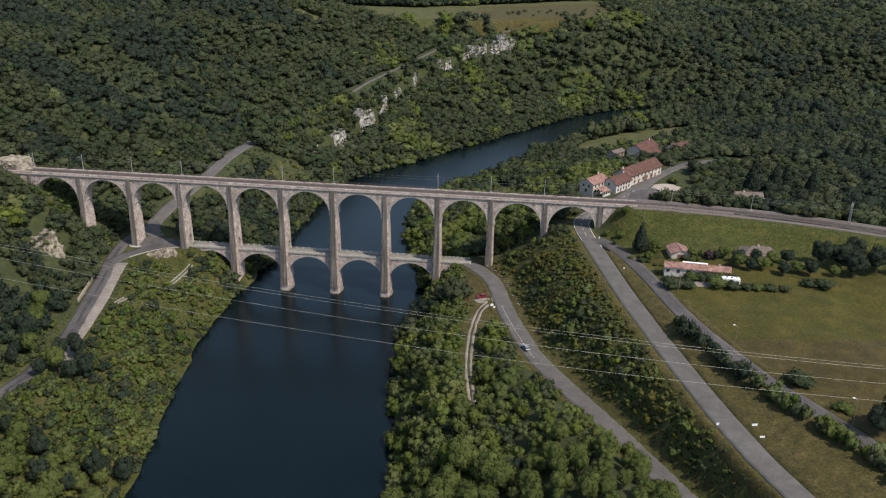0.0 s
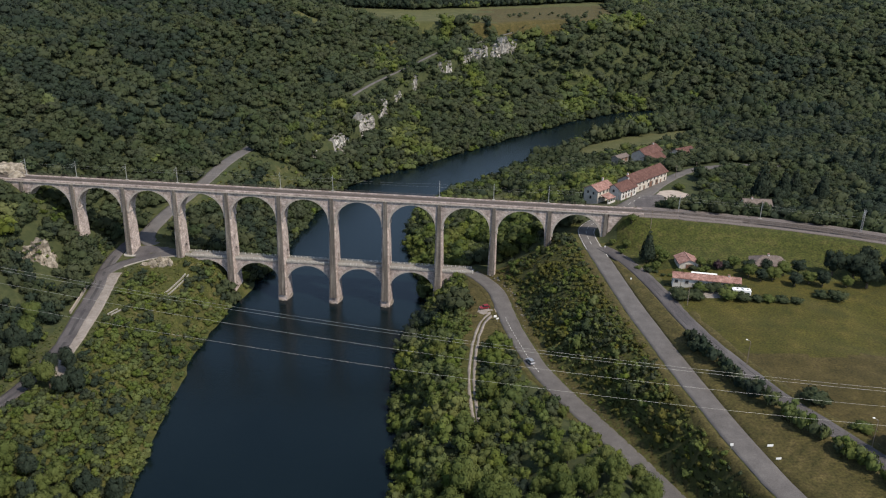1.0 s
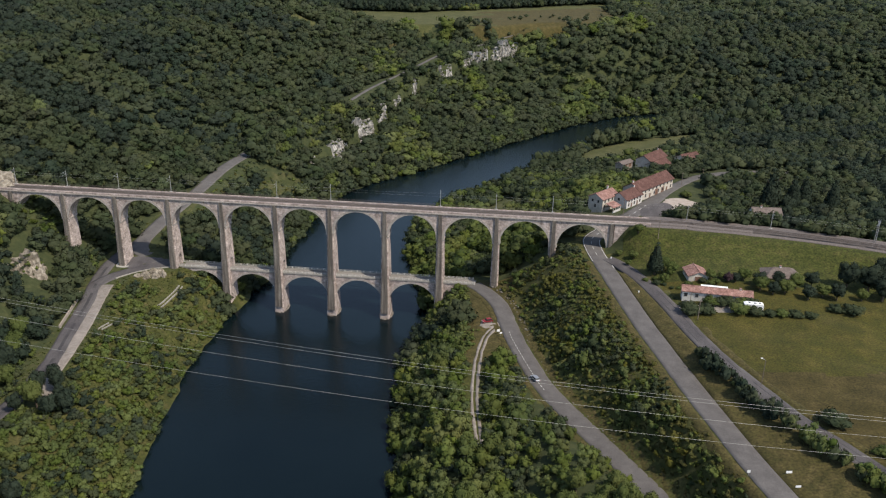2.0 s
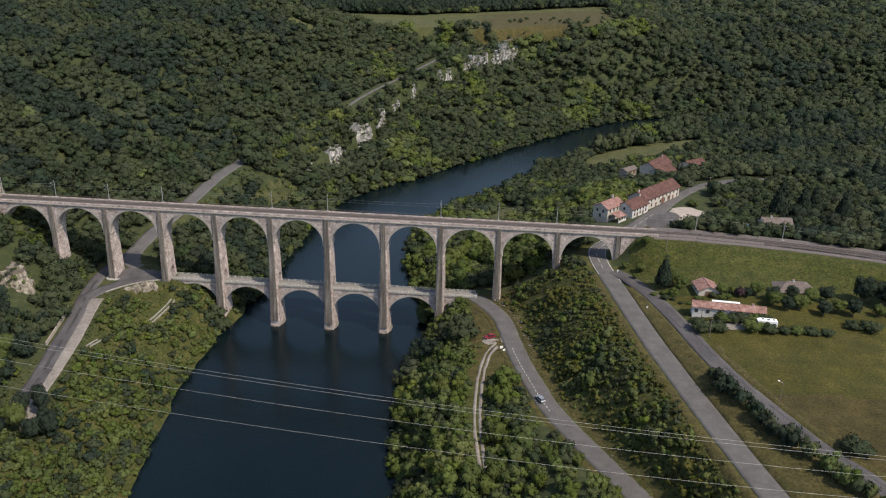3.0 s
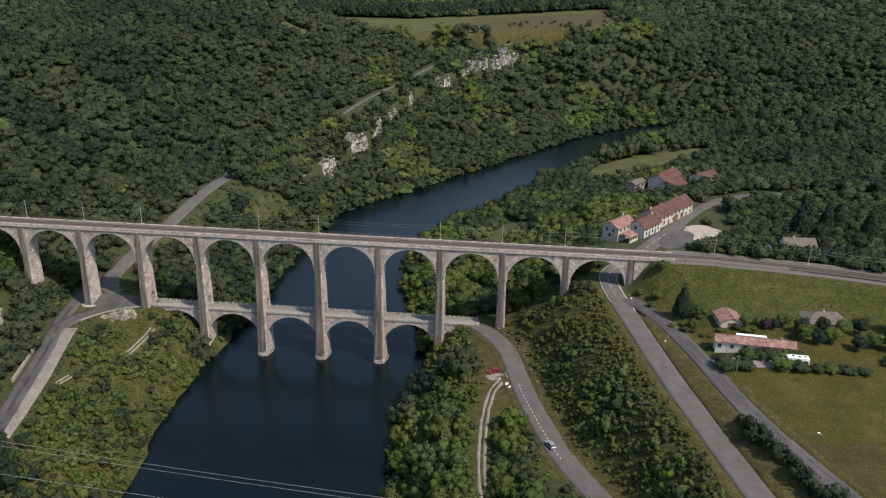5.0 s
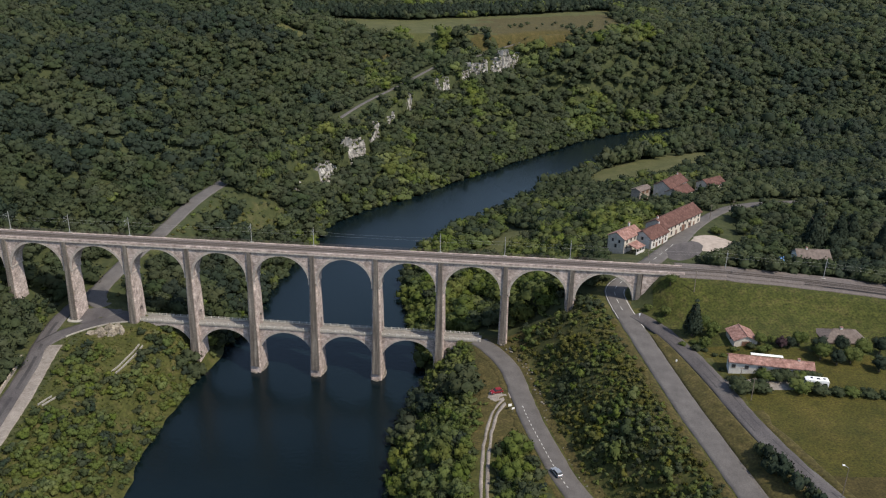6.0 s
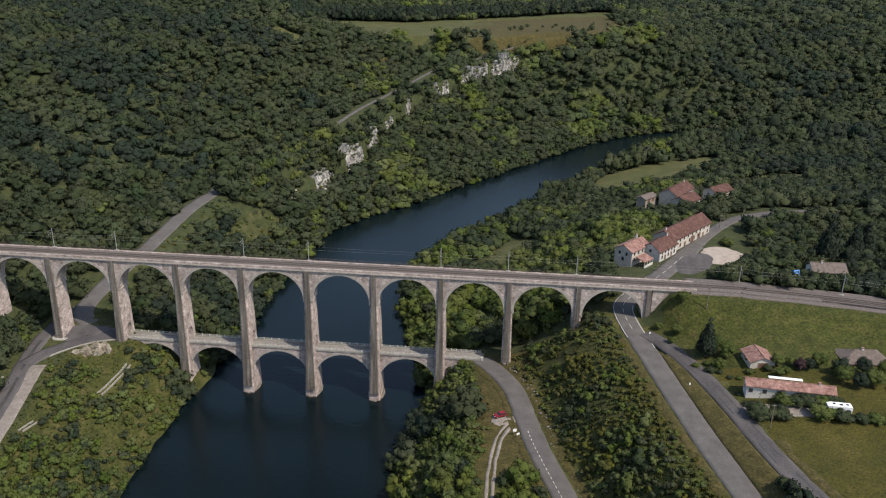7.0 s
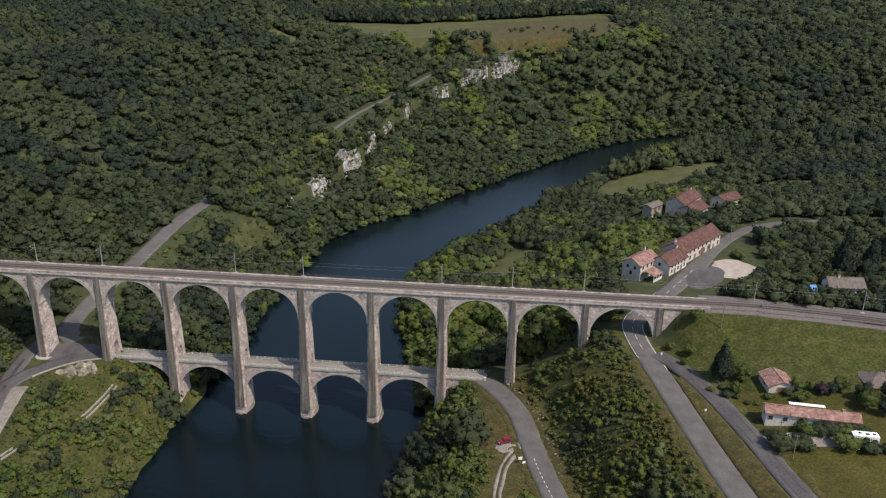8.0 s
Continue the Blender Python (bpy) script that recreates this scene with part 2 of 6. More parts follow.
def arrays(name, verts, faces, material, parent=None, smooth=False, normals=None):
    """A mesh from numpy arrays; faces all have the same number of corners, or are a list of such arrays."""
    blocks = faces if isinstance(faces, list) else [faces]
    me = bpy.data.meshes.new(name)
    me.vertices.add(len(verts))
    me.vertices.foreach_set("co", np.asarray(verts, np.float32).ravel())
    loops = np.concatenate([b.ravel() for b in blocks]).astype(np.int32)
    sizes = np.concatenate([np.full(len(b), b.shape[1]) for b in blocks]).astype(np.int32)
    me.loops.add(len(loops))
    me.loops.foreach_set("vertex_index", loops)
    me.polygons.add(len(sizes))
    me.polygons.foreach_set("loop_start", (np.cumsum(sizes) - sizes).astype(np.int32))
    me.update(calc_edges=True)
    if smooth:
        me.polygons.foreach_set("use_smooth", np.ones(len(sizes), bool))
    if normals is not None:
        at = me.attributes.new("custom_normal", "FLOAT_VECTOR", "POINT")
        at.data.foreach_set("vector", np.asarray(normals, np.float32).ravel())
    for m in material if isinstance(material, list) else [material]:
        me.materials.append(m)
    ob = new(name, me)
    if parent:
        ob.parent = parent
    return ob


def box(bm, x0, x1, y0, y1, z0, z1, bevel=0.0):
    vs = [bm.verts.new((x, y, z)) for x in (x0, x1) for y in (y0, y1) for z in (z0, z1)]
    fs = [bm.faces.new([vs[i] for i in q]) for q in ((0, 1, 3, 2), (4, 6, 7, 5), (0, 4, 5, 1), (2, 3, 7, 6), (0, 2, 6, 4), (1, 5, 7, 3))]
    if bevel:
        es = {e for f in fs for e in f.edges}
        bmesh.ops.bevel(bm, geom=list(es), offset=bevel, segments=2, profile=0.6, affect="EDGES")
    return vs


def thing(name, loc, label, category, group="", kind="", rz=0.0):
    ob = new(name)
    ob.matrix_basis = pose(*loc, 0, 0, rz)
    return tagged(ob, label, category, group, kind)


def smooth_line(nodes, step=4.0):
    """Catmull-Rom through nodes (any width of row), resampled."""
    p = np.array(nodes, float)
    p = np.vstack([2 * p[0] - p[1], p, 2 * p[-1] - p[-2]])
    out = []
    for i in range(1, len(p) - 2):
        n = max(2, int(np.linalg.norm(p[i + 1, :2] - p[i, :2]) / step))
        for u in np.arange(n) / n:
            a, b, c, d = p[i - 1:i + 3]
            out.append(0.5 * (2 * b + (c - a) * u + (2 * a - 5 * b + 4 * c - d) * u * u + (3 * b - a - 3 * c + d) * u ** 3))
    out.append(p[-2])
    return np.array(out)


def to_line(xy, line):
    """Distance of points to a polyline, the side (+ to its left) and the line's further columns there."""
    best = np.full(len(xy), 1e18)
    side = np.zeros(len(xy))
    ext = np.zeros((len(xy), line.shape[1] - 2))
    for a, b in zip(line[:-1], line[1:]):
        ab = b[:2] - a[:2]
        u = np.clip(((xy - a[:2]) @ ab) / (ab @ ab), 0, 1)
        q = xy - (a[:2] + u[:, None] * ab)
        d = (q ** 2).sum(1)
        m = d < best
        best[m] = d[m]
        side[m] = np.sign(ab[0] * q[m, 1] - ab[1] * q[m, 0])
        ext[m] = (a[2:] + u[m, None] * (b[2:] - a[2:]))
    return np.sqrt(best), side, ext


def fbm(x, y, s, octaves=4):
    """Cheap smooth noise for arrays: sums of turned sines."""
    v, amp = 0, 1.0
    for i in range(octaves):
        a = 1.3 + 2.4 * i
        c, d = math.cos(a), math.sin(a)
        v = v + amp * np.sin((x * c + y * d) / s * 2.1 + 1.7 * i + 1.3 * np.sin((y * c - x * d) / s * 1.3 + i)) * np.cos((y * c - x * d) / s * 1.7 + 0.6 * i)
        amp, s = amp * 0.55, s * 0.48
    return v


# ---- plan: river, roads, railway, cliffs ----
# river: x, y, half width
RIVER = smooth_line([(-48, -1080, 44), (-17, -300, 43), (-16, -150, 42), (-23, -102, 42), (-29, -48, 43), (-26, 0, 44), (-32, 60, 36), (-34, 102, 32), (-24, 160, 34),
                     (17, 222, 32), (62, 288, 30), (106, 356, 26), (158, 414, 24), (270, 462, 22), (504, 500, 24), (1080, 470, 30), (3000, 360, 36)], 16)
# roads: half width; x, y, z of the surface
DECK_Z = 18.3
ROADS = {
    "low_road": (3.6, [(37.2, 0.4, 18.35), (42, -6.5, 19), (49.3, -21.5, 20), (53.6, -39.7, 20.3), (56.6, -53, 20.5), (62.4, -72, 20.6), (66.4, -84, 20.8), (72.5, -97, 21.2), (80.4, -112.2, 21.9), (89.2, -129.2, 23), (96.6, -144.1, 24), (102.8, -157.6, 25), (150, -250, 30)]),
    "main_road": (3.75, [(124.5, 71, 40.2), (109, 44, 40), (94.5, 21, 39.8), (87.6, 9, 39.6), (87.6, -4, 39.4), (91.9, -27, 39.1), (100.4, -71, 38.8), (111.2, -117, 38.7), (121, -153, 38.7), (132, -182, 38.7), (180, -290, 38.7)]),
    "upper_road": (3.2, [(92.5, -12, 39.3), (97.5, -19, 39.4), (104, -34, 39.8), (110.2, -56, 40.5), (115, -77, 41.0), (119, -91.3, 41.3), (124.4, -105.5, 41.5), (129, -116, 41.6), (134, -127, 41.7), (138.2, -134, 41.8), (147.7, -149, 41.9), (155.4, -163, 42), (205, -255, 42)]),
    "left_road": (3.0, [(-120, 28, 22.6), (-126, 16, 19.6), (-128.5, 5, 18), (-127.5, -8, 17.7), (-124.5, -22, 17.5), (-119.5, -39, 17.3), (-113.2, -67, 16.9), (-108.2, -91, 16.5), (-108.5, -123, 16.2), (-124, -170, 16), (-168, -300, 16)]),
    "deck_branch": (3.2, [(-99, 2, 18.3), (-107, -0.5, 18.1), (-114.7, -6, 17.9), (-121, -14, 17.75), (-124, -22, 17.55)]),
    "gravel_strip": (2.7, [(-119, -22, 17.5), (-117, -32, 17.3), (-111, -56, 16.9), (-106.6, -78, 16.6), (-104.2, -92, 16.3), (-100.5, -101, 16.0), (-98, -109, 15.8)]),
    "back_road": (4.0, [(-108, 3.4, 18.2), (-114, 8.5, 18.8), (-121, 15, 21), (-120.5, 38, 24), (-117, 61, 27), (-114.8, 80, 29.5), (-112, 114, 32.2), (-103, 160, 33.5), (-90, 205, 35), (-78, 250, 37.5), (-64, 305, 42), (-42, 354, 48), (-18, 425, 53), (8, 455, 55.3), (32, 492, 59), (72, 530, 65), (118, 548, 68), (152, 590, 69.5), (170, 690, 71)]),
    "dirt_track": (1.5, [(48.5, -43, 20.3), (45.5, -50, 20), (43.8, -62, 19.8), (43.3, -76, 19.6), (44.2, -97, 19.2), (47, -118, 18.8)]),
    "village_road": (3.6, [(124.5, 71, 40.2), (138, 93, 40.6), (153, 108, 41.5), (180, 118, 42), (228, 125, 42)]),
}
ROADS = {k: (w, smooth_line(p, 3.0)) for k, (w, p) in ROADS.items()}
RAIL = smooth_line([(-360, 14, 51.6), (-264, 5, 51.6), (-168, 2.1, 51.6), (94, 2.1, 51.6), (130, 0.7, 51.6), (168, -4.8, 51.6), (206, -15.6, 51.6), (276, -43, 51.6), (396, -108, 51.6), (600, -228, 51.6)], 4.0)
COARSE = {k: (w, np.vstack([p[:-1:3], p[-1:]])) for k, (w, p) in ROADS.items()}
RAIL_R = RAIL[RAIL[:, 0] > 104][::3]
RAIL_L = RAIL[RAIL[:, 0] < -170][::3]
RAIL_C = np.array([p for i, p in enumerate(RAIL) if i % 4 == 0])
# cliffs over the river: x, y, foot, top
CLIFF = smooth_line([(-84, 165, 13, 17), (-76, 188, 11, 19), (-70, 208, 10, 22), (-57, 256, 15, 29), (-45, 295, 22, 37), (-32, 334, 29, 45), (-8, 388, 35, 50), (13, 435, 39, 52), (48, 483, 43, 56), (90, 520, 50, 57)], 10)
CL_T = np.gradient(CLIFF[:, :2], axis=0)
CL_T /= np.linalg.norm(CL_T, axis=1)[:, None]


# the high meadow: its near and its far edge
FIELD_X, FIELD_LOW, FIELD_FAR = [-185, -129, -71, 39, 125, 175], [478, 480, 486, 494, 550, 590], [566, 572, 578, 652, 722, 740]


def terrain(x, y):
    """The height of the ground at arrays x, y."""
    xy = np.stack([x, y], 1)
    d, side, ext = to_line(xy, RIVER)
    d = d - ext[:, 0] + 1.3 * fbm(x, y, 12, 2)
    left = np.interp(d, [-36, -5, 0, 4, 24, 46, 56, 72, 110, 174, 240, 480, 1100, 3000], [-5, -1.5, 0.3, 2.6, 10, 16.5, 19, 30, 52, 84, 98, 134, 200, 320])
    far = np.interp(d, [-36, -5, 0, 4, 24, 36, 54, 74, 110, 174, 240, 480, 1100, 3000], [-5, -1.5, 0.3, 2.6, 8.5, 12, 22, 32, 41, 55, 66, 92, 190, 320])
    k = np.clip((y - 145) / 145, 0, 1) * np.clip((x + 190) / 145, 0, 1)
    left = left * (1 - k) + far * k
    plateau = np.interp(y, [-360, -145, -72, -30, 24, 96, 204, 290, 400, 500], [43.5, 42.8, 42.2, 42, 41, 38, 27, 15, 9, 8]) + np.clip((x - 265) / 480, 0, 1) * 28
    slope = np.interp(d, [-36, -5, 0, 4, 14, 36, 58, 74], [-0.1, -0.03, 0.01, 0.06, 0.20, 0.46, 0.88, 1.0])
    slope2 = np.interp(d, [-36, -5, 0, 4, 36, 84, 130], [-0.1, -0.03, 0.01, 0.08, 0.28, 0.7, 1.0])
    kk = np.clip((y - 18) / 72, 0, 1)
    right = plateau * (slope * (1 - kk) + slope2 * kk)
    h = np.where(side > 0, left, right)
    h = h + np.clip(d / 48, 0, 1) * (fbm(x, y, 72) * 1.5 + fbm(x, y, 20, 2) * 0.6) * np.clip(d / 110, 0.3, 1)
    wsum, hsum = np.full(len(x), 1 / 13.0 ** 2), h / 13.0 ** 2
    flat = np.full(len(x), 1e9)
    flat_z = np.zeros(len(x))

    def pull(line, hw, drop=0.0, reach=1.0, level=True):
        nonlocal wsum, hsum
        dist, _, e = to_line(xy, line)
        gap = np.maximum(0, dist - hw - 0.8)
        w = reach / (gap + 0.6) ** 2 * np.clip((72 - gap) / 36, 0, 1)
        wsum, hsum = wsum + w, hsum + w * (e[:, 0] - drop)
        if level:
            m = dist - hw < flat
            flat[m] = (dist - hw)[m]
            flat_z[m] = e[m, 0] - drop
    for w, line in COARSE.values():
        pull(line, w)
    pull(RAIL_R, 5.5, 0.7)
    pull(RAIL_L, 4.0, 0.7)
    for off, col in ((-2.4, 2), (2.4, 3)):
        pull(np.column_stack([CLIFF[:, 0] - CL_T[:, 1] * off, CLIFF[:, 1] + CL_T[:, 0] * off, CLIFF[:, col]]), 0.0, 0, 0.5, False)
    # the high meadow beyond the cliffs lies on a shelf of its own
    v = y - np.interp(x, FIELD_X, FIELD_LOW)
    run = np.interp(x, [45, 110], [22, 95])
    shelf = np.clip((v + run) / run, 0, 1) * np.clip((x + 240) / 60, 0, 1) * np.clip((250 - x) / 80, 0, 1) * np.clip((420 - v) / 250, 0, 1)
    w = 0.006 * shelf / (1.02 - shelf)
    wsum, hsum = wsum + w, hsum + w * (70 + np.clip(v / 200, 0, 1) * 1.5)
    keep = np.clip((d - 1) / 9, 0, 1)
    h = h * (1 - keep) + hsum / wsum * keep
    h = np.where(flat < 0.8, flat_z - 0.15, h)
    # the strip between the main road and the lane carries a verge of its own
    ma, up = (to_line(xy, COARSE[k][1])[1] for k in ("main_road", "upper_road"))
    return np.where((ma > 0) & (up < 0) & (y < -12) & (y > -285), h - 0.45, h)


def ground_at(x, y):
    return float(terrain(np.array([float(x)]), np.array([float(y)]))[0])


def spread(lo, hi, step, out, grow=1.13):
    a = list(np.arange(lo, hi, step))
    s = step
    while a[-1] < out[1]:
        s *= grow
        a.append(a[-1] + s)
    s = step
    while a[0] > out[0]:
        s *= grow
        a.insert(0, a[0] - s)
    return np.array(a)


# ---- ground: one sheet to the horizon ----
GX = spread(-200, 230, 2.3, (-4600, 4600))
GY = spread(-225, 150, 2.2, (-2600, 140))
GY = np.concatenate([GY, np.arange(GY[-1] + 2.5, 600, 3.6)])
GY = np.concatenate([GY, 600 + np.cumsum(4.0 * 1.09 ** np.arange(55))])
gx, gy = np.meshgrid(GX, GY)
gz = terrain(gx.ravel(), gy.ravel())
ni, nj = len(GX), len(GY)
idx = np.arange(ni * nj).reshape(nj, ni)
quads = np.stack([idx[:-1, :-1], idx[:-1, 1:], idx[1:, 1:], idx[1:, :-1]], -1).reshape(-1, 4)
ground = arrays("ground", np.stack([gx.ravel(), gy.ravel(), gz], 1), quads, [M["forest_floor"], M["scrub"], M["meadow"], M["verge"], M["gravel"], M["bank_weeds"], M["bank_grass"], M["hay"], M["dry_field"]], smooth=True)
tagged(ground, "wooded valley ground with grassy slopes, meadows and river banks", "ground", kind="structure")


def oval(x, y, cx, cy, rx, ry, turn, n):
    a = radians(turn)
    u, v = (x - cx) * math.cos(a) + (y - cy) * math.sin(a), (y - cy) * math.cos(a) - (x - cx) * math.sin(a)
    return (u / rx) ** 2 + (v / ry) ** 2 < 1 + 0.14 * n


def fields(x, y):
    """Which ground cover: 0 wood, 1 scrub, 2 meadow, 3 dry verge, 4 gravel, 5 bushy slope, 6 embankment grass, 7 hay meadow, 8 dry field; and the distance to a road."""
    xy = np.stack([x, y], 1)
    n = fbm(x, y, 16, 3) * 2.2
    kind = np.zeros(len(x), int)
    rd = np.full(len(x), 1e9)
    for name, (w, line) in COARSE.items():
        dd = to_line(xy, line)[0] - w
        rd = np.minimum(rd, dd)
    up = to_line(xy, COARSE["upper_road"][1])
    kind[(rd < 4.2 + 0.8 * n) & (x > 24) & (y < 14)] = 5
    kind[(x > 36) & (x < 56) & (y > -70) & (y < 4)] = 3
    rv, sd, ew = to_line(xy, RIVER)
    kind[(sd > 0) & (rv - ew[:, 0] < 42) & (y < 8)] = 5
    kind[(rd < 2.5 + 0.6 * n) & (x < -70) & (y < 60)] = 1
    low = to_line(xy, COARSE["low_road"][1])[1]
    main = to_line(xy, COARSE["main_road"][1])[1]
    kind[(low > 0) & (main < 0) & (y < 2) & (y > -260) & (kind == 0)] = 5
    kind[(x > 98) & (y < -3) & (y > -34 - 0.12 * (x - 100)) & (x < 500) & (rd > 2)] = 6
    garden = (x > 104) & (x < 260) & (y <= -34 - 0.12 * (x - 100)) & (y > -67) & (rd > 1.5)
    kind[garden] = 2
    field = (up[1] > 0) & (up[0] > 4.5) & (y <= -67 + 0.1 * n) & (y > -500) & (x > 100)
    kind[field] = 2
    kind[field & (y < -104 + 1.2 * n + 0.12 * (x - 130))] = 8
    meadow = oval(x, y, 142, 300, 70, 25, 43, n) | oval(x, y, 46, 122, 12, 26, -18, n) | oval(x, y, 216, 262, 30, 17, 20, n)
    kind[oval(x, y, -85, 126, 8, 26, -14, n)] = 1
    meadow |= oval(x, y, -140, 395, 16, 12, 0, n)
    kind[meadow] = 7
    lo, hi = np.interp(x, FIELD_X, FIELD_LOW), np.interp(x, FIELD_X, FIELD_FAR)
    high = (x > -168 + 3 * n) & (x < 150 + 3 * n) & (y > lo - 4 + 3 * n) & (y < hi + 1.5 * n)
    kind[high] = 7
    kind[high & (x > 6 + 8 * n) & (y < hi - 18 - 0.15 * x)] = 3
    kind[oval(x, y, -62, 432, 14, 10, 10, n)] = 3
    kind[((np.abs(x - 125) < 12) & (np.abs(y + 58.5) < 3.2) & (x > 112))] = 4
    return kind, rd


cx = gx.ravel()[quads].mean(1)
cy = gy.ravel()[quads].mean(1)
ground.data.polygons.foreach_set("material_index", fields(cx, cy)[0].astype(np.int32))

# ---- water ----
bm = bmesh.new()
for x0, x1, y0, y1 in ((-500, 3200, -1200, 900),):
    q = [bm.verts.new(p) for p in ((x0, y0, 0), (x1, y0, 0), (x1, y1, 0), (x0, y1, 0))]
    bm.faces.new(q)
water = tagged(link("water", bm, M["water"]), "dark blue-green calm river water between wooded banks", "water", kind="structure")


# ---- roads ----
def ribbon(name, line, hw, z_up, material, label, category, sub=6, edge=0.1, seed=0):
    """A road sheet with thickness, slightly cambered, with uneven edges."""
    rng = np.random.default_rng(seed)
    t = np.gradient(line[:, :2], axis=0)
    t /= np.linalg.norm(t, axis=1)[:, None]
    nrm = np.stack([-t[:, 1], t[:, 0]], 1)
    us = np.linspace(-1, 1, sub + 1)
    wob = rng.normal(0, edge, (len(line), 2))
    rows = []
    for j, u in enumerate(us):
        w = hw * u + (wob[:, 0] if j == 0 else wob[:, 1] if j == sub else 0)
        rows.append(np.column_stack([line[:, :2] + nrm * np.reshape(w, (-1, 1)), line[:, 2] + z_up + 0.06 * (1 - u * u)]))
    rows = [rows[0] - (0, 0, 0.5)] + rows + [rows[-1] - (0, 0, 0.5)]
    v = np.stack(rows, 1)
    n, m = v.shape[:2]
    ix = np.arange(n * m).reshape(n, m)
    f = np.stack([ix[:-1, :-1], ix[:-1, 1:], ix[1:, 1:], ix[1:, :-1]], -1).reshape(-1, 4)[:, ::-1]
    ob = arrays(name, v.reshape(-1, 3), f, material)
    return tagged(ob, label, category, kind="structure")


ribbon("road", ROADS["low_road"][1], 3.6, 0, M["asphalt"], "grey asphalt road coming off the lower bridge deck", "road", seed=1)
ribbon("road", ROADS["main_road"][1], 3.75, 0, M["asphalt"], "grey asphalt road passing under the railway", "road", seed=2)
ribbon("road", ROADS["upper_road"][1], 3.1, 0.02, M["asphalt_dark"], "dark patched asphalt lane beside the meadow", "road", seed=3)
ribbon("road", ROADS["left_road"][1], 2.9, 0, M["asphalt_dark"], "worn dark asphalt road along the river slope", "road", seed=4)
ribbon("road", ROADS["deck_branch"][1], 3.2, 0.012, M["asphalt_dark"], "dark asphalt branch leading onto the lower deck", "road", seed=8)
ribbon("pavement", ROADS["gravel_strip"][1], 2.7, 0.03, M["gravel"], "pale gravel lay-by strip beside the road", "lay-by", seed=7)
back = ROADS["back_road"][1]
ribbon("road", back[back[:, 1] < 150], 3.9, 0.02, M["asphalt"], "grey lane climbing towards the wood", "road", seed=5)
ribbon("road", back[back[:, 1] > 147], 1.4, 0.02, M["asphalt"], "narrow grey lane through the wood above the cliffs", "road", seed=9)
ribbon("road", ROADS["village_road"][1], 2.8, 0.02, M["asphalt"], "pale village lane", "road", seed=6)


def patch_sheet(name, cx, cy, rx, ry, turn, material, label, category, up=0.1, seed=0, wob=0.14):
    """A loose-edged sheet lying on the ground."""
    a0, n, V, F = radians(turn), 56, [], []
    for j in range(1, 8):
        for i in range(n):
            a = 2 * math.pi * i / n
            k = j / 7 * (1 + wob * (math.sin(3 * a + seed) * 0.6 + math.sin(7 * a + 2 * seed) * 0.3 + math.sin(13 * a + seed) * 0.2))
            u, v = rx * k * math.cos(a), ry * k * math.sin(a)
            V.append((cx + u * math.cos(a0) - v * math.sin(a0), cy + u * math.sin(a0) + v * math.cos(a0)))
    V = np.array([(cx, cy)] + V)
    z = terrain(V[:, 0], V[:, 1]) + up
    z[-n:] -= up + 0.1
    F = np.array([(1 + (j - 1) * n + i, 1 + j * n + i, 1 + j * n + (i + 1) % n, 1 + (j - 1) * n + (i + 1) % n) for j in range(1, 7) for i in range(n)])
    hub = np.array([(0, 1 + i, 1 + (i + 1) % n) for i in range(n)])
    return tagged(arrays(name, np.column_stack([V, z]), [F, hub], material, smooth=True), label, category, kind="structure")


patch_sheet("pavement", -111, 1.5, 14.5, 6.6, 6, M["asphalt_dark"], "dark asphalt forecourt round the viaduct pier", "pavement", 0.17, 1, 0.05)
patch_sheet("gravel_patch", 46.6, -40.6, 4.6, 3.4, 12, M["gravel"], "pale gravel turning place beside the road", "gravel", 0.1, 2)
patch_sheet("gravel_patch", 134, 62, 11, 9, 30, M["pink_gravel"], "pale pinkish gravel parking place", "gravel", 0.16, 4, 0.1)

for n, (cx, cy, rx, ry, turn) in enumerate(((142, 300, 71, 26, 43), (46, 122, 12.5, 27, -18), (216, 262, 30, 17, 20))):
    patch_sheet("meadow", cx, cy, rx * 1.03, ry * 1.03, turn, M["hay"], "pale green hay meadow among the woods", "meadow", 0.7, n, 0.09)

# the grass strip between the main road and the lane
mr, ur = (np.array(sorted(ROADS[k][1].tolist(), key=lambda p: p[1])) for k in ("main_road", "upper_road"))
ys = np.arange(-27.0, -252.0, -1.5)
ax_, az_ = np.interp(ys, mr[:, 1], mr[:, 0]) + 3.85, np.interp(ys, mr[:, 1], mr[:, 2])
bx_, bz_ = np.interp(ys, ur[:, 1], ur[:, 0]) - 3.55, np.interp(ys, ur[:, 1], ur[:, 2])
bx_ = np.maximum(bx_, ax_ + 0.15)
rows = []
for u in np.linspace(0, 1, 9):
    x_ = ax_ + (bx_ - ax_) * u
    rows.append(np.column_stack([x_, ys, az_ + (bz_ - az_) * u + 0.04 + (0.10 * np.sin(x_ * 1.7 + ys) + 0.2) * (0 < u < 1)]))
rows = [rows[0] - (0.1, 0, 0.5)] + rows + [rows[-1] - (-0.1, 0, 0.5)]
v = np.stack(rows, 1)
ix = np.arange(v.shape[0] * v.shape[1]).reshape(v.shape[:2])
f = np.stack([ix[:-1, :-1], ix[:-1, 1:], ix[1:, 1:], ix[1:, :-1]], -1).reshape(-1, 4)
tagged(arrays("verge", v.reshape(-1, 3), f, M["verge"], smooth=True), "weedy dry grass strip between two roads", "verge", kind="structure")

patch_sheet("forecourt", 120.5, 51.5, 14, 6.5, 55, M["asphalt_dark"], "patched asphalt forecourt beside the village road", "forecourt", 0.22, 3, 0.05)


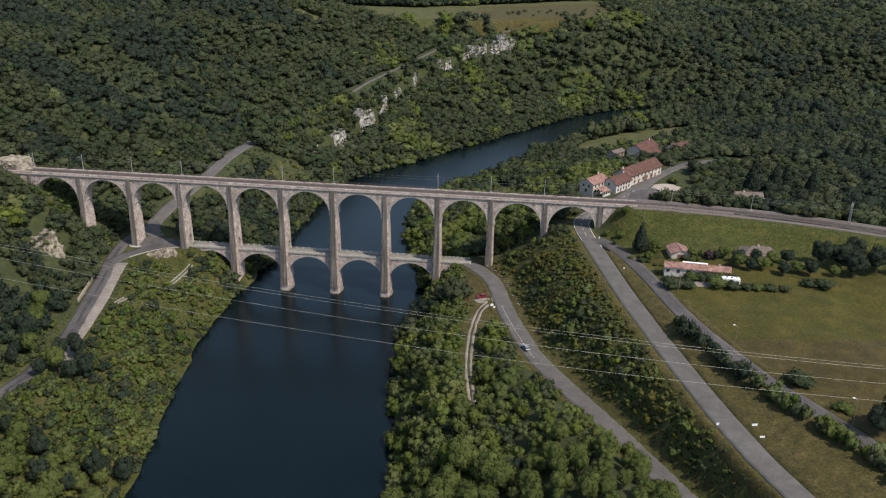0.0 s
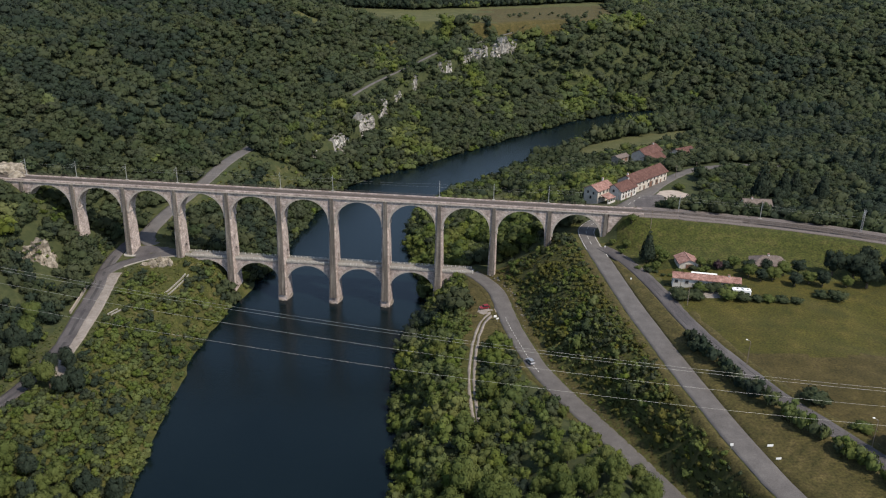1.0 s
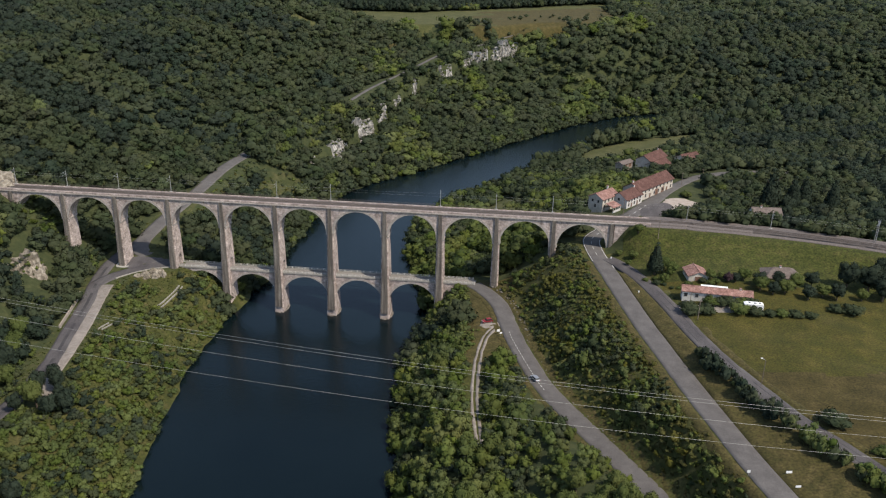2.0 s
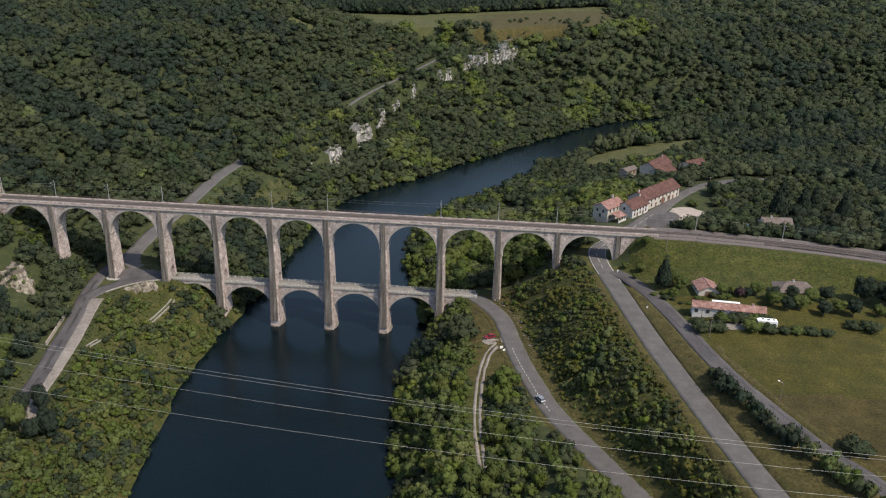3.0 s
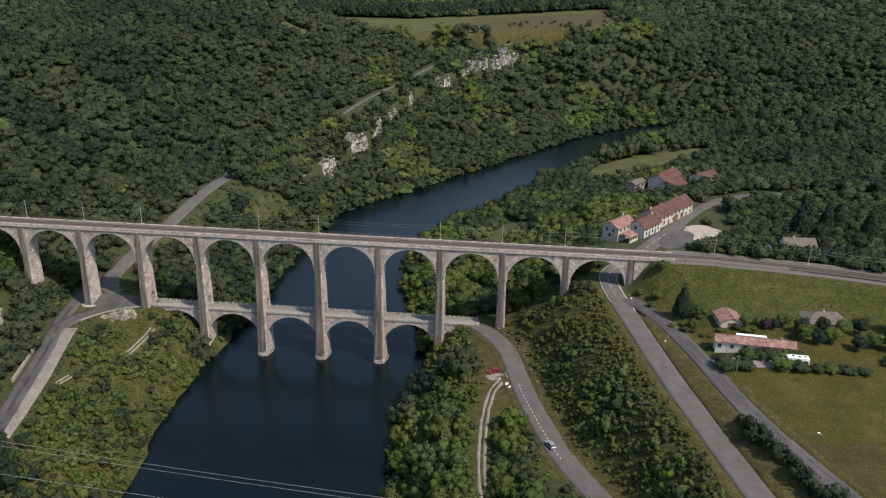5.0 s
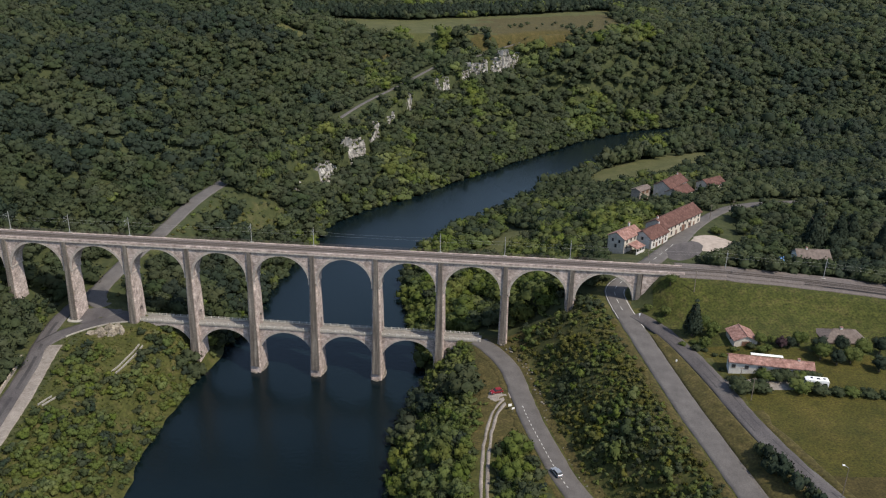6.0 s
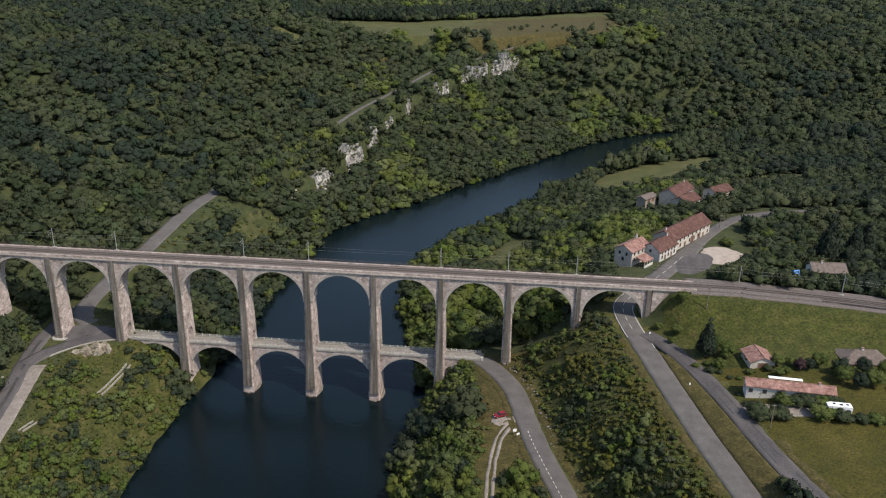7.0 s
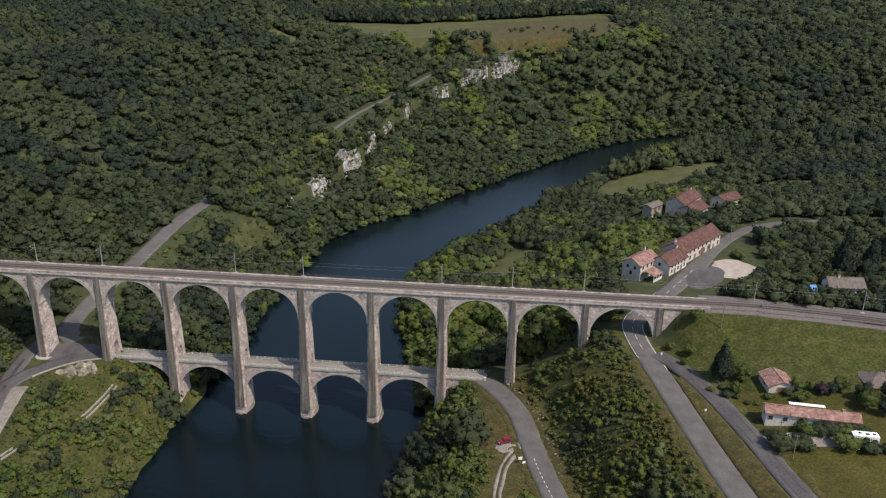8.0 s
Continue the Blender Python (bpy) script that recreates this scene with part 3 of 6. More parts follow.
def verge_strip(line, lo, hi, y0, y1, seed, label):
    """Dry grass along a road's edge, following the ground, with a ragged outer edge."""
    r2 = np.random.default_rng(seed)
    p = line[(line[:, 1] < y0) & (line[:, 1] > y1)]
    d = np.gradient(p[:, :2], axis=0)
    d /= np.linalg.norm(d, axis=1)[:, None]
    nr = np.stack([-d[:, 1], d[:, 0]], 1)
    cols = []
    wob = r2.normal(0, 0.4, len(p))
    for j, u in enumerate(np.linspace(0, 1, 7)):
        w = lo + (hi - lo) * u + wob * u * np.sign(hi - lo)
        q = p[:, :2] + nr * w[:, None]
        cols.append(np.column_stack([q, terrain(q[:, 0], q[:, 1]) + (0.2 if 0 < j < 6 else -0.15)]))
    v = np.stack(cols, 1)
    ix = np.arange(v.shape[0] * 7).reshape(v.shape[0], 7)
    f = np.stack([ix[:-1, :-1], ix[:-1, 1:], ix[1:, 1:], ix[1:, :-1]], -1).reshape(-1, 4)
    if hi > lo:
        f = f[:, ::-1]
    tagged(arrays("verge", v.reshape(-1, 3), f, M["verge"], smooth=True), label, "verge", kind="structure")


verge_strip(ROADS["low_road"][1], 3.7, 7.2, -20, -220, 3, "dry grass verge at the foot of the bank")
verge_strip(ROADS["low_road"][1], -3.7, -6.2, -2, -220, 4, "dry grass verge beside the asphalt road")
verge_strip(ROADS["main_road"][1], -3.8, -7.6, -14, -240, 5, "dry grass verge along the top of the bank")
verge_strip(ROADS["upper_road"][1], 3.2, 6.2, -72, -220, 6, "dry grass verge between the lane and the field")


# ---- the viaduct ----
SPAN, X0, YC = 24.0, -1.7, 2.0
Z_SPRING, R_TOP, Z_CORN = 39.2, 10.3, 50.5
viaduct = thing("railway_viaduct", (0, 0, 0), "tall weathered limestone viaduct with round arches and a lower road deck", "bridge")


def pier_x(k):
    return (k - 6) * SPAN + X0


def pier_half(z):
    """Half width along the track and half depth of a pier at a height."""
    return float(np.interp(z, [0, 5, 16, 39.2, 50.5], [2.2, 2.0, 1.8, 1.45, 1.45])), float(np.interp(z, [0, 5, 16, 39.2, 50.5], [5.2, 4.8, 4.3, 3.5, 3.4]))


def loft(bm, rings):
    """Joins rings of points with quads and caps both ends."""
    vs = [[bm.verts.new(p) for p in r] for r in rings]
    for a, b in zip(vs[:-1], vs[1:]):
        n = len(a)
        for i in range(n):
            bm.faces.new((a[i], a[(i + 1) % n], b[(i + 1) % n], b[i]))
    bm.faces.new(vs[0][::-1])
    bm.faces.new(vs[-1])


def ring_rect(cx, cy, hx, hy, z, cut=0.0):
    c = cut
    return [(cx - hx + c, cy - hy, z), (cx + hx - c, cy - hy, z), (cx + hx, cy - hy + c, z), (cx + hx, cy + hy - c, z),
            (cx + hx - c, cy + hy, z), (cx - hx + c, cy + hy, z), (cx - hx, cy + hy - c, z), (cx - hx, cy - hy + c, z)]


def arch_wall(x0, x1, xa, xb, zs, rise, z0, z1, y0, y1, n=28):
    """A wall from x0 to x1, z0 to z1, with an arched opening from xa to xb springing at zs."""
    bm = bmesh.new()
    c, a = (xa + xb) / 2, (xb - xa) / 2
    if rise >= a - 0.01:
        pts = [(c - a * math.cos(math.pi * i / n), zs + rise * math.sin(math.pi * i / n)) for i in range(n + 1)]
    else:
        r = (a * a + rise * rise) / (2 * rise)
        half = math.asin(a / r)
        pts = [(c + r * math.sin(-half + 2 * half * i / n), zs + rise - r + r * math.cos(-half + 2 * half * i / n)) for i in range(n + 1)]
    prof = [(x0, z0)] + ([(xa, z0)] if z0 < zs - 0.01 else []) + pts + ([(xb, z0)] if z0 < zs - 0.01 else []) + [(x1, z0)]
    low = prof
    top = [(min(max(x, x0), x1), z1) for x, _ in low]
    f = [[bm.verts.new((x, y, z)) for x, z in low] for y in (y0, y1)]
    g = [[bm.verts.new((x, y, z)) for x, z in top] for y in (y0, y1)]
    for i in range(len(low) - 1):
        if abs(top[i][0] - top[i + 1][0]) > 1e-6:
            bm.faces.new((f[0][i], f[0][i + 1], g[0][i + 1], g[0][i]))
            bm.faces.new((f[1][i + 1], f[1][i], g[1][i], g[1][i + 1]))
            bm.faces.new((g[0][i], g[0][i + 1], g[1][i + 1], g[1][i]))
        bm.faces.new((f[0][i + 1], f[0][i], f[1][i], f[1][i + 1]))
    bm.faces.new((f[0][0], g[0][0], g[1][0], f[1][0]))
    bm.faces.new((f[0][-1], f[1][-1], g[1][-1], g[0][-1]))
    bmesh.ops.remove_doubles(bm, verts=bm.verts, dist=1e-5)
    bmesh.ops.recalc_face_normals(bm, faces=bm.faces)
    return bm, pts, c


def arch_ring(pts, c, zc, thick, y0, y1):
    """The proud ring of arch stones along an opening."""
    bm = bmesh.new()
    rows = []
    for x, z in pts:
        v = Vector((x - c, z - zc)).normalized()
        rows.append([(x, y0, z), (x, y1, z), (x + v.x * thick, y1, z + v.y * thick), (x + v.x * thick, y0, z + v.y * thick)])
    loft(bm, rows)
    bmesh.ops.recalc_face_normals(bm, faces=bm.faces)
    return bm


for k in range(-1, 11):
    cx_ = pier_x(k)
    base = {-1: 31, 0: 21, 1: 15, 2: 9, 3: -2, 4: -4, 5: -4, 6: -4, 7: -2, 8: 13, 9: 26, 10: 34}[k]
    tunnel = 2 <= k <= 7
    zs = sorted({base, 3.0, 5.0, 10.0, 16.0, 26.0, Z_SPRING - 0.4})
    zs = [z for z in zs if z >= base]
    bm = bmesh.new()
    loft(bm, [ring_rect(cx_, YC, *pier_half(z), z, 0.25) for z in zs])
    pier = part("pier", bm, M["stone"], viaduct)
    if tunnel:
        cut = bmesh.new()
        prof = [(-1.7, DECK_Z - 0.1), (1.7, DECK_Z - 0.1)] + [(1.7 * math.cos(a), DECK_Z + 3.6 + 1.7 * math.sin(a)) for a in np.linspace(0, math.pi, 9)]
        loft(cut, [[(cx_ + sx, YC + 0.2 + y, z) for y, z in prof] for sx in (-5, 5)])
        bmesh.ops.recalc_face_normals(cut, faces=cut.faces)
        me = bpy.data.meshes.new("cutter")
        cut.to_mesh(me)
        cut.free()
        cutter = new("cutter", me)
        mod = pier.modifiers.new("passage", "BOOLEAN")
        mod.object, mod.operation, mod.solver = cutter, "DIFFERENCE", "EXACT"
        solid = bpy.data.meshes.new_from_object(pier.evaluated_get(bpy.context.evaluated_depsgraph_get()))
        pier.modifiers.clear()
        pier.data = solid
        bpy.data.objects.remove(cutter)
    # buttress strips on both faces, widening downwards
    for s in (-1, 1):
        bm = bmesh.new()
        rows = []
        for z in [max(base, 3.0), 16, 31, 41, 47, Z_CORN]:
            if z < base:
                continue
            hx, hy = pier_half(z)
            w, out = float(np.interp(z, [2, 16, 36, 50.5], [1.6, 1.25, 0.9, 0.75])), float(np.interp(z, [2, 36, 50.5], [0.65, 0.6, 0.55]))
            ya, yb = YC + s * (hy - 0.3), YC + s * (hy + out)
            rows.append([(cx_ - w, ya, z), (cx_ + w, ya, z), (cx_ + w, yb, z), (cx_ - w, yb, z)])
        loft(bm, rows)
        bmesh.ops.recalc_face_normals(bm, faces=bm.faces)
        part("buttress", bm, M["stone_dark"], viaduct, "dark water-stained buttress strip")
    # moulded imposts at the springing
    hx, hy = pier_half(Z_SPRING)
    for s in (-1, 1):
        bm = bmesh.new()
        x = cx_ + s * hx
        box(bm, x - 0.3, x + 0.4, YC - hy - 0.12, YC + hy + 0.12, Z_SPRING - 0.7, Z_SPRING - 0.01, 0.09)
        part("impost", bm, M["stone_light"], viaduct, "pale moulded impost")
    if 3 <= k <= 6:
        # pale stone ring at the water line
        bm = bmesh.new()
        hx, hy = pier_half(0)
        n = 28
        rows = []
        for z, o in ((-4, 0.8), (0.12, 0.65), (0.35, 0.4)):
            rows.append([(cx_ + (hx + o) * math.cos(2 * math.pi * i / n) * (1.12 if abs(math.sin(2 * math.pi * i / n)) < 0.8 else 1), YC + (hy + o) * math.sin(2 * math.pi * i / n), z) for i in range(n)])
        loft(bm, rows)
        part("footing", bm, M["stone_dark"], viaduct, "dark algae-edged stone footing at the water line")

for k in range(-1, 10):
    xa, xb = pier_x(k), pier_x(k + 1)
    bm, pts, c = arch_wall(xa, xb, (xa + xb) / 2 - R_TOP, (xa + xb) / 2 + R_TOP, Z_SPRING, R_TOP, Z_SPRING, Z_CORN + 0.01, YC - 3.4, YC + 3.4)
    part("arch", bm, M["stone"], viaduct)
    for y0, y1 in ((YC - 3.53, YC - 3.3), (YC + 3.3, YC + 3.53)):
        part("arch_ring", arch_ring(pts, c, Z_SPRING, 0.95, y0, y1), M["stone_light"], viaduct, "ring of paler dressed arch stones")

XL, XR = pier_x(-1) - 14, 110.0
bm = bmesh.new()
box(bm, XL, XR, YC - 3.9, YC + 3.9, Z_CORN + 0.012, Z_CORN + 0.5, 0.05)
part("cornice", bm, M["stone_light"], viaduct, "projecting dressed stone cornice")
bm = bmesh.new()
box(bm, XL, XR, YC - 2.9, YC + 2.9, Z_CORN + 0.51, Z_CORN + 0.95)
part("ballast_bed", bm, M["ballast"], viaduct, "brown track ballast")
for s in (-1, 1):
    bm = bmesh.new()
    box(bm, XL, XR, min(YC + s * 2.93, YC + s * 3.75), max(YC + s * 2.93, YC + s * 3.75), Z_CORN + 0.505, Z_CORN + 1.25, 0.06)
    part("parapet", bm, M["stone"], viaduct, "low stone parapet")

# abutment walls at both ends
for xa, xb, zb in ((XL, pier_x(-1) - 1.1, 36), (pier_x(10) + 1.1, XR, 34)):
    bm = bmesh.new()
    box(bm, xa, xb, YC - 3.5, YC + 3.5, zb, Z_CORN)
    part("abutment", bm, M["stone"], viaduct)

# lower road deck: segmental arches between the piers
LY0, LY1 = YC - 2.4, YC + 2.8
for k in range(2, 8):
    xa, xb = pier_x(k), pier_x(k + 1)
    bm, pts, c = arch_wall(xa + 1.2, xb - 1.2, xa + 2.1, xb - 2.1, 10.3, 6.7, 10.3, DECK_Z - 0.25, LY0, LY1)
    part("lower_arch", bm, M["stone"], viaduct)
    r = (9.9 ** 2 + 6.7 ** 2) / (2 * 6.7)
    part("arch_ring", arch_ring(pts, c, 10.3 + 6.7 - r, 0.7, LY0 - 0.1, LY0 + 0.1), M["stone_light"], viaduct)
    part("arch_ring", arch_ring(pts, c, 10.3 + 6.7 - r, 0.7, LY1 - 0.1, LY1 + 0.1), M["stone_light"], viaduct)
bm = bmesh.new()
box(bm, pier_x(2) + 0.5, pier_x(7) + 16, LY0 - 0.2, LY1 + 0.2, DECK_Z - 0.24, DECK_Z, 0.04)
part("lower_deck", bm, M["deck"], viaduct, "narrow pale grey road deck")
bm = bmesh.new()
box(bm, pier_x(7) + 15.1, pier_x(7) + 15.8, LY0 - 0.35, LY0 + 0.3, 13.0, DECK_Z + 1.5, 0.05)
part("end_pillar", bm, M["pale_rail"], viaduct, "pale stone pillar at the end of the lower deck")
for k in range(2, 8):
    xa = pier_x(k) + pier_half(DECK_Z)[0] - 0.1
    xb = pier_x(k + 1) - pier_half(DECK_Z)[0] + 0.1 if k < 7 else pier_x(7) + 15
    for yy in (LY0, LY1):
        bm = bmesh.new()
        box(bm, xa, xb, yy - 0.15, yy + 0.15, DECK_Z + 0.003, DECK_Z + 0.55, 0.04)
        part("low_parapet", bm, M["concrete"], viaduct)
        bm = bmesh.new()
        n = 7
        for i in range(n + 1):
            px = xa + 0.3 + (xb - xa - 0.6) * i / n
            box(bm, px - 0.16, px + 0.16, yy - 0.14, yy + 0.14, DECK_Z + 0.55, DECK_Z + 1.25)
        for z in (0.8, 1.1):
            box(bm, xa + 0.3, xb - 0.3, yy - 0.035, yy + 0.035, DECK_Z + z, DECK_Z + z + 0.07)
        part("railing", bm, M["pale_rail"], viaduct, "pale post and rail guard")


# ---- trees ----
def icosphere(sub):
    bm = bmesh.new()
    bmesh.ops.create_icosphere(bm, subdivisions=sub, radius=1)
    v = np.array([x.co for x in bm.verts])
    f = np.array([[q.index for q in t.verts] for t in bm.faces])
    bm.free()
    return v, f


def crown_shape(seed, lobes, sub, leaves, leaf, flat=0.8, cone=False, tall=1.0):
    """A domed crown with smaller lobes bulging out of it and leaf clumps over both: vertices, triangles and normals, about 1 in radius, base near z = 0."""
    rng = np.random.default_rng(seed)
    V, F, N, n = [], [], [], 0
    centres = []
    for i in range(lobes):
        a = 2.4 * i + rng.uniform(-0.4, 0.4)
        if cone:
            z = i / lobes
            c, r = np.array([rng.uniform(-0.06, 0.06), rng.uniform(-0.06, 0.06), 0.25 + 2.5 * z]), 0.7 * (1.08 - z)
        elif i == 0:
            c, r = np.array([0, 0, 0.62 * tall]), 0.66
        else:
            up = -0.25 + 1.15 * ((i - 0.5) / max(1, lobes - 1)) + rng.uniform(-0.12, 0.12)
            side = math.sqrt(max(0.05, 1 - up * up))
            k = rng.uniform(0.46, 0.74)
            c, r = np.array([math.cos(a) * side * k, math.sin(a) * side * k, (0.62 + up * k * 0.95) * tall]), rng.uniform(0.24, 0.46) * (1.1 if lobes < 7 else 0.92)
        centres.append((c, r))
        sv, sf = icosphere(sub + 1 if i == 0 and lobes > 6 and not cone else sub)
        w = sv * (1 + rng.uniform(-0.30, 0.16, (len(sv), 1)))
        V.append(w * r * 0.92 * (1, 1, flat * tall) + c)
        F.append(sf + n)
        N.append(sv)
        n += len(sv)
    if leaves:
        share = np.array([r * r for _, r in centres])
        who = rng.choice(len(centres), leaves * 3, p=share / share.sum())
        c = np.array([centres[k][0] for k in who])
        r = np.array([centres[k][1] for k in who])[:, None]
        d = rng.normal(size=(leaves * 3, 3))
        d[:, 2] = np.abs(d[:, 2]) * 1.1 - 0.45
        d /= np.linalg.norm(d, axis=1)[:, None]
        p = c + d * r * (1, 1, flat * tall) * rng.uniform(0.86, 1.24, (leaves * 3, 1))
        # leaves buried in another lobe are not seen
        free = np.ones(len(p), bool)
        for j, (q, rr) in enumerate(centres):
            free &= (who == j) | (np.linalg.norm((p - q) / (1, 1, flat * tall), axis=1) > rr * 0.88)
        keep = np.flatnonzero(free)[:leaves]
        p, d, m = p[keep], d[keep], len(keep)
        face = d + rng.normal(size=(m, 3)) * 0.55
        face /= np.linalg.norm(face, axis=1)[:, None]
        u = np.cross(face, rng.normal(size=(m, 3)))
        u /= np.linalg.norm(u, axis=1)[:, None]
        w = np.cross(face, u)
        s = leaf * rng.uniform(0.55, 1.3, (m, 1))
        tri = np.stack([p - u * s * 0.62 - w * s * 0.45, p + u * s * 0.62 - w * s * 0.35, p + w * s * 0.75], 1)
        V.append(tri.reshape(-1, 3))
        F.append(n + np.arange(m * 3).reshape(-1, 3))
        N.append(np.repeat(d + 0.3 * face, 3, 0))
    V, N = np.vstack(V), np.vstack(N)
    # leaves take the light of the mound that they sit on
    N = N * 0.8 + (V - (0, 0, 0.45)) * (0.6, 0.6, 0.4) + (0, 0, 0.3) + rng.normal(size=N.shape) * 0.34
    return V, np.vstack(F), N / np.linalg.norm(N, axis=1)[:, None]


def tuft_shape(seed, blades):
    """A loose tuft of upright blades leaning outwards."""
    rng = np.random.default_rng(seed)
    a, k = rng.uniform(0, 6.28, blades), np.sqrt(rng.uniform(0, 1, blades))
    foot = np.column_stack([np.cos(a) * k * 0.7, np.sin(a) * k * 0.7, np.zeros(blades)])
    b = rng.uniform(0, 6.28, blades)
    wide = np.column_stack([np.cos(b), np.sin(b), np.zeros(blades)]) * rng.uniform(0.16, 0.34, (blades, 1))
    tip = foot * 1.4 + np.column_stack([rng.normal(0, 0.15, blades), rng.normal(0, 0.15, blades), rng.uniform(0.5, 1.3, blades)])
    v = np.stack([foot - wide, foot + wide, tip], 1).reshape(-1, 3)
    nr = np.repeat(foot * 0.5 + (0, 0, 1) + rng.normal(0, 0.2, (blades, 3)), 3, 0)
    return v, np.arange(blades * 3).reshape(-1, 3), nr / np.linalg.norm(nr, axis=1)[:, None]


def plant(name, spots, shapes, material, label, category):
    """Many crowns joined into one object: rows of x, y, z, radius, height factor."""
    rng = np.random.default_rng(len(spots))
    V, F, N, T, n = [], [], [], [], 0
    for x, y, z, r, hz in spots:
        v, f, q = shapes[rng.integers(len(shapes))]
        a = rng.uniform(0, 6.28)
        c, s = math.cos(a), math.sin(a)
        V.append(np.column_stack([v[:, 0] * c - v[:, 1] * s, v[:, 0] * s + v[:, 1] * c, v[:, 2] * hz]) * r + (x, y, z))
        F.append(f + n)
        N.append(np.column_stack([q[:, 0] * c - q[:, 1] * s, q[:, 0] * s + q[:, 1] * c, q[:, 2]]))
        T.append(np.tile(np.clip(rng.normal(0, 0.5, 3), -1, 1), (len(v), 1)))
        n += len(v)
    if not V:
        return None
    ob = arrays(name, np.vstack(V), np.vstack(F), material, smooth=True, normals=np.vstack(N))
    ob.data.attributes.new("tint", "FLOAT_VECTOR", "POINT").data.foreach_set("vector", np.vstack(T).astype(np.float32).ravel())
    return tagged(ob, label, category, kind="stuff")


# bare rock: from, to, reach
BARE = [((-78, 182), (-70, 208), 3.5), ((-61, 240), (-55, 262), 3.5), ((-44, 298), (-40, 312), 2.5), ((-33, 330), (-29, 342), 4), ((-14, 376), (-6, 392), 2.5), ((2, 412), (46, 481), 4),
        ((-152, -22), (-138, -42), 6), ((-156, -58), (-144, -62), 4), ((-111, -13), (-101, -7), 3.0), ((-186, 6), (-172, 10), 6), ((-89.5, -13), (-92.6, -33), 1.6), ((-101.4, -53), (-103, -61), 1.0)]


def between_roads(x, y):
    """Masks: the bank between the low and the main road; the strip between the main and the upper road."""
    xy = np.stack([x, y], 1)
    lo, ma, up = (to_line(xy, COARSE[k][1])[1] for k in ("low_road", "main_road", "upper_road"))
    return (lo > 0) & (ma < 0) & (y < 2) & (y > -260), (ma > 0) & (up < 0) & (y < -20) & (y > -280)


def clear_of(x, y):
    """Spots not on tracks, houses or under the viaduct's line of sight to the river."""
    rl = to_line(np.stack([x, y], 1), RAIL_C)[0]
    ok = (rl > 7.5) | ((x < -108) & (x > -172) & (rl > 5.5))
    lane = (x > 84) & (x < 150) & (y > 8) & (y < 100) & (y < 1.35 * (x - 92) + 62) & (y > 1.35 * (x - 132) + 38)
    ok &= ~lane
    ok &= ~((x > -125) & (x < -98) & (y > -9) & (y < 14)) & ~((x > 40) & (x < 52) & (y > -46) & (y < 0)) & ~((x > 35) & (x < 52) & (y > -30) & (y < 6))
    # open strip on the river side of the lane, and the rock cuttings above the cliffs
    q, sd, _ = to_line(np.stack([x, y], 1), COARSE["back_road"][1])
    ok &= ~((sd < 0) & (q < 12) & (y > 12) & (y < 128)) & ~((sd > 0) & (q < 6.5) & (y > 12) & (y < 128))
    ok &= ~((sd < 0) & (q < 9) & (((y > 255) & (y < 345)) | ((y > 362) & (y < 402)) | ((y > 470) & (y < 545))))
    ok &= ~((x > 22) & (x < 53) & (y > -24) & (y < 8))
    ok &= ~((x > 149) & (x < 182) & (y > 22) & (y < 47)) & ~((x > 112) & (x < 166) & (y > 146) & (y < 192))
    return ok


def wood(x0, x1, y0, y1, step, seed, kinds=(0, 5), margin=2.6):
    """Jittered spots over a rectangle, those on the given ground covers only."""
    rng = np.random.default_rng(seed)
    xs, ys = np.meshgrid(np.arange(x0, x1, step), np.arange(y0, y1, step * 0.9))
    x = (xs + (np.arange(len(xs)) % 2)[:, None] * step / 2 + rng.uniform(-0.45, 0.45, xs.shape) * step).ravel()
    y = (ys + rng.uniform(-0.45, 0.45, ys.shape) * step).ravel()
    ok = (x > 20 - 0.70 * (y + 350) - 30) & (x < 45 + 0.47 * (y + 350) + 40)
    x, y = x[ok], y[ok]
    kind, rd = fields(x, y)
    d, side, e = to_line(np.stack([x, y], 1), RIVER)
    d = d - e[:, 0]
    ok = np.isin(kind, kinds) & (rd > np.where(y > 130, np.where((y > 270) & (y < 470), 1.5, 0.4), margin)) & (d > np.where(y > 20, -2.8, np.where(side > 0, -0.8, -3.0))) & clear_of(x, y)
    ok &= ~between_roads(x, y)[0] & ~between_roads(x, y)[1]
    for (ax, ay), (bx, by), reach in BARE:
        m = np.array([(ax, ay, 0), (bx, by, 0)], float)
        q, s, _ = to_line(np.stack([x, y], 1), m)
        ok &= ~((q < reach) | ((q < reach + 4) & (s < 0)))
    return x[ok], y[ok], d[ok], side[ok], rd[ok]


MIX = ((0, 0.27, "leaf_dark", "dark green trees in the wood"), (0.27, 0.955, "leaf", "mixed green broadleaf wood"), (0.955, 0.99, "leaf_bright", "lighter green trees in the wood"),
       (0.99, 1.01, "leaf_light", "light green trees in the wood"))
GREEN = ((0, 0.10, "leaf_dark", "dark green trees near the viaduct"), (0.10, 0.48, "leaf", "green trees near the viaduct"), (0.48, 0.90, "leaf_bright", "fresh green trees near the viaduct"), (0.90, 1.01, "leaf_light", "light green trees near the viaduct"))
ridge_shapes = [crown_shape(60 + i, 2, 1, 30, 0.2) for i in range(5)]
far_shapes = [crown_shape(i, 5, 1, 72, 0.16) for i in range(12)]
mid_shapes = [crown_shape(20 + i, 6, 1, 165, 0.13) for i in range(8)]
bush_shapes = [crown_shape(40 + i, 4, 1, 84, 0.165, 0.75) for i in range(8)]
clump_shapes = [crown_shape(90 + i, 3, 1, 48, 0.2, 0.8) for i in range(8)]
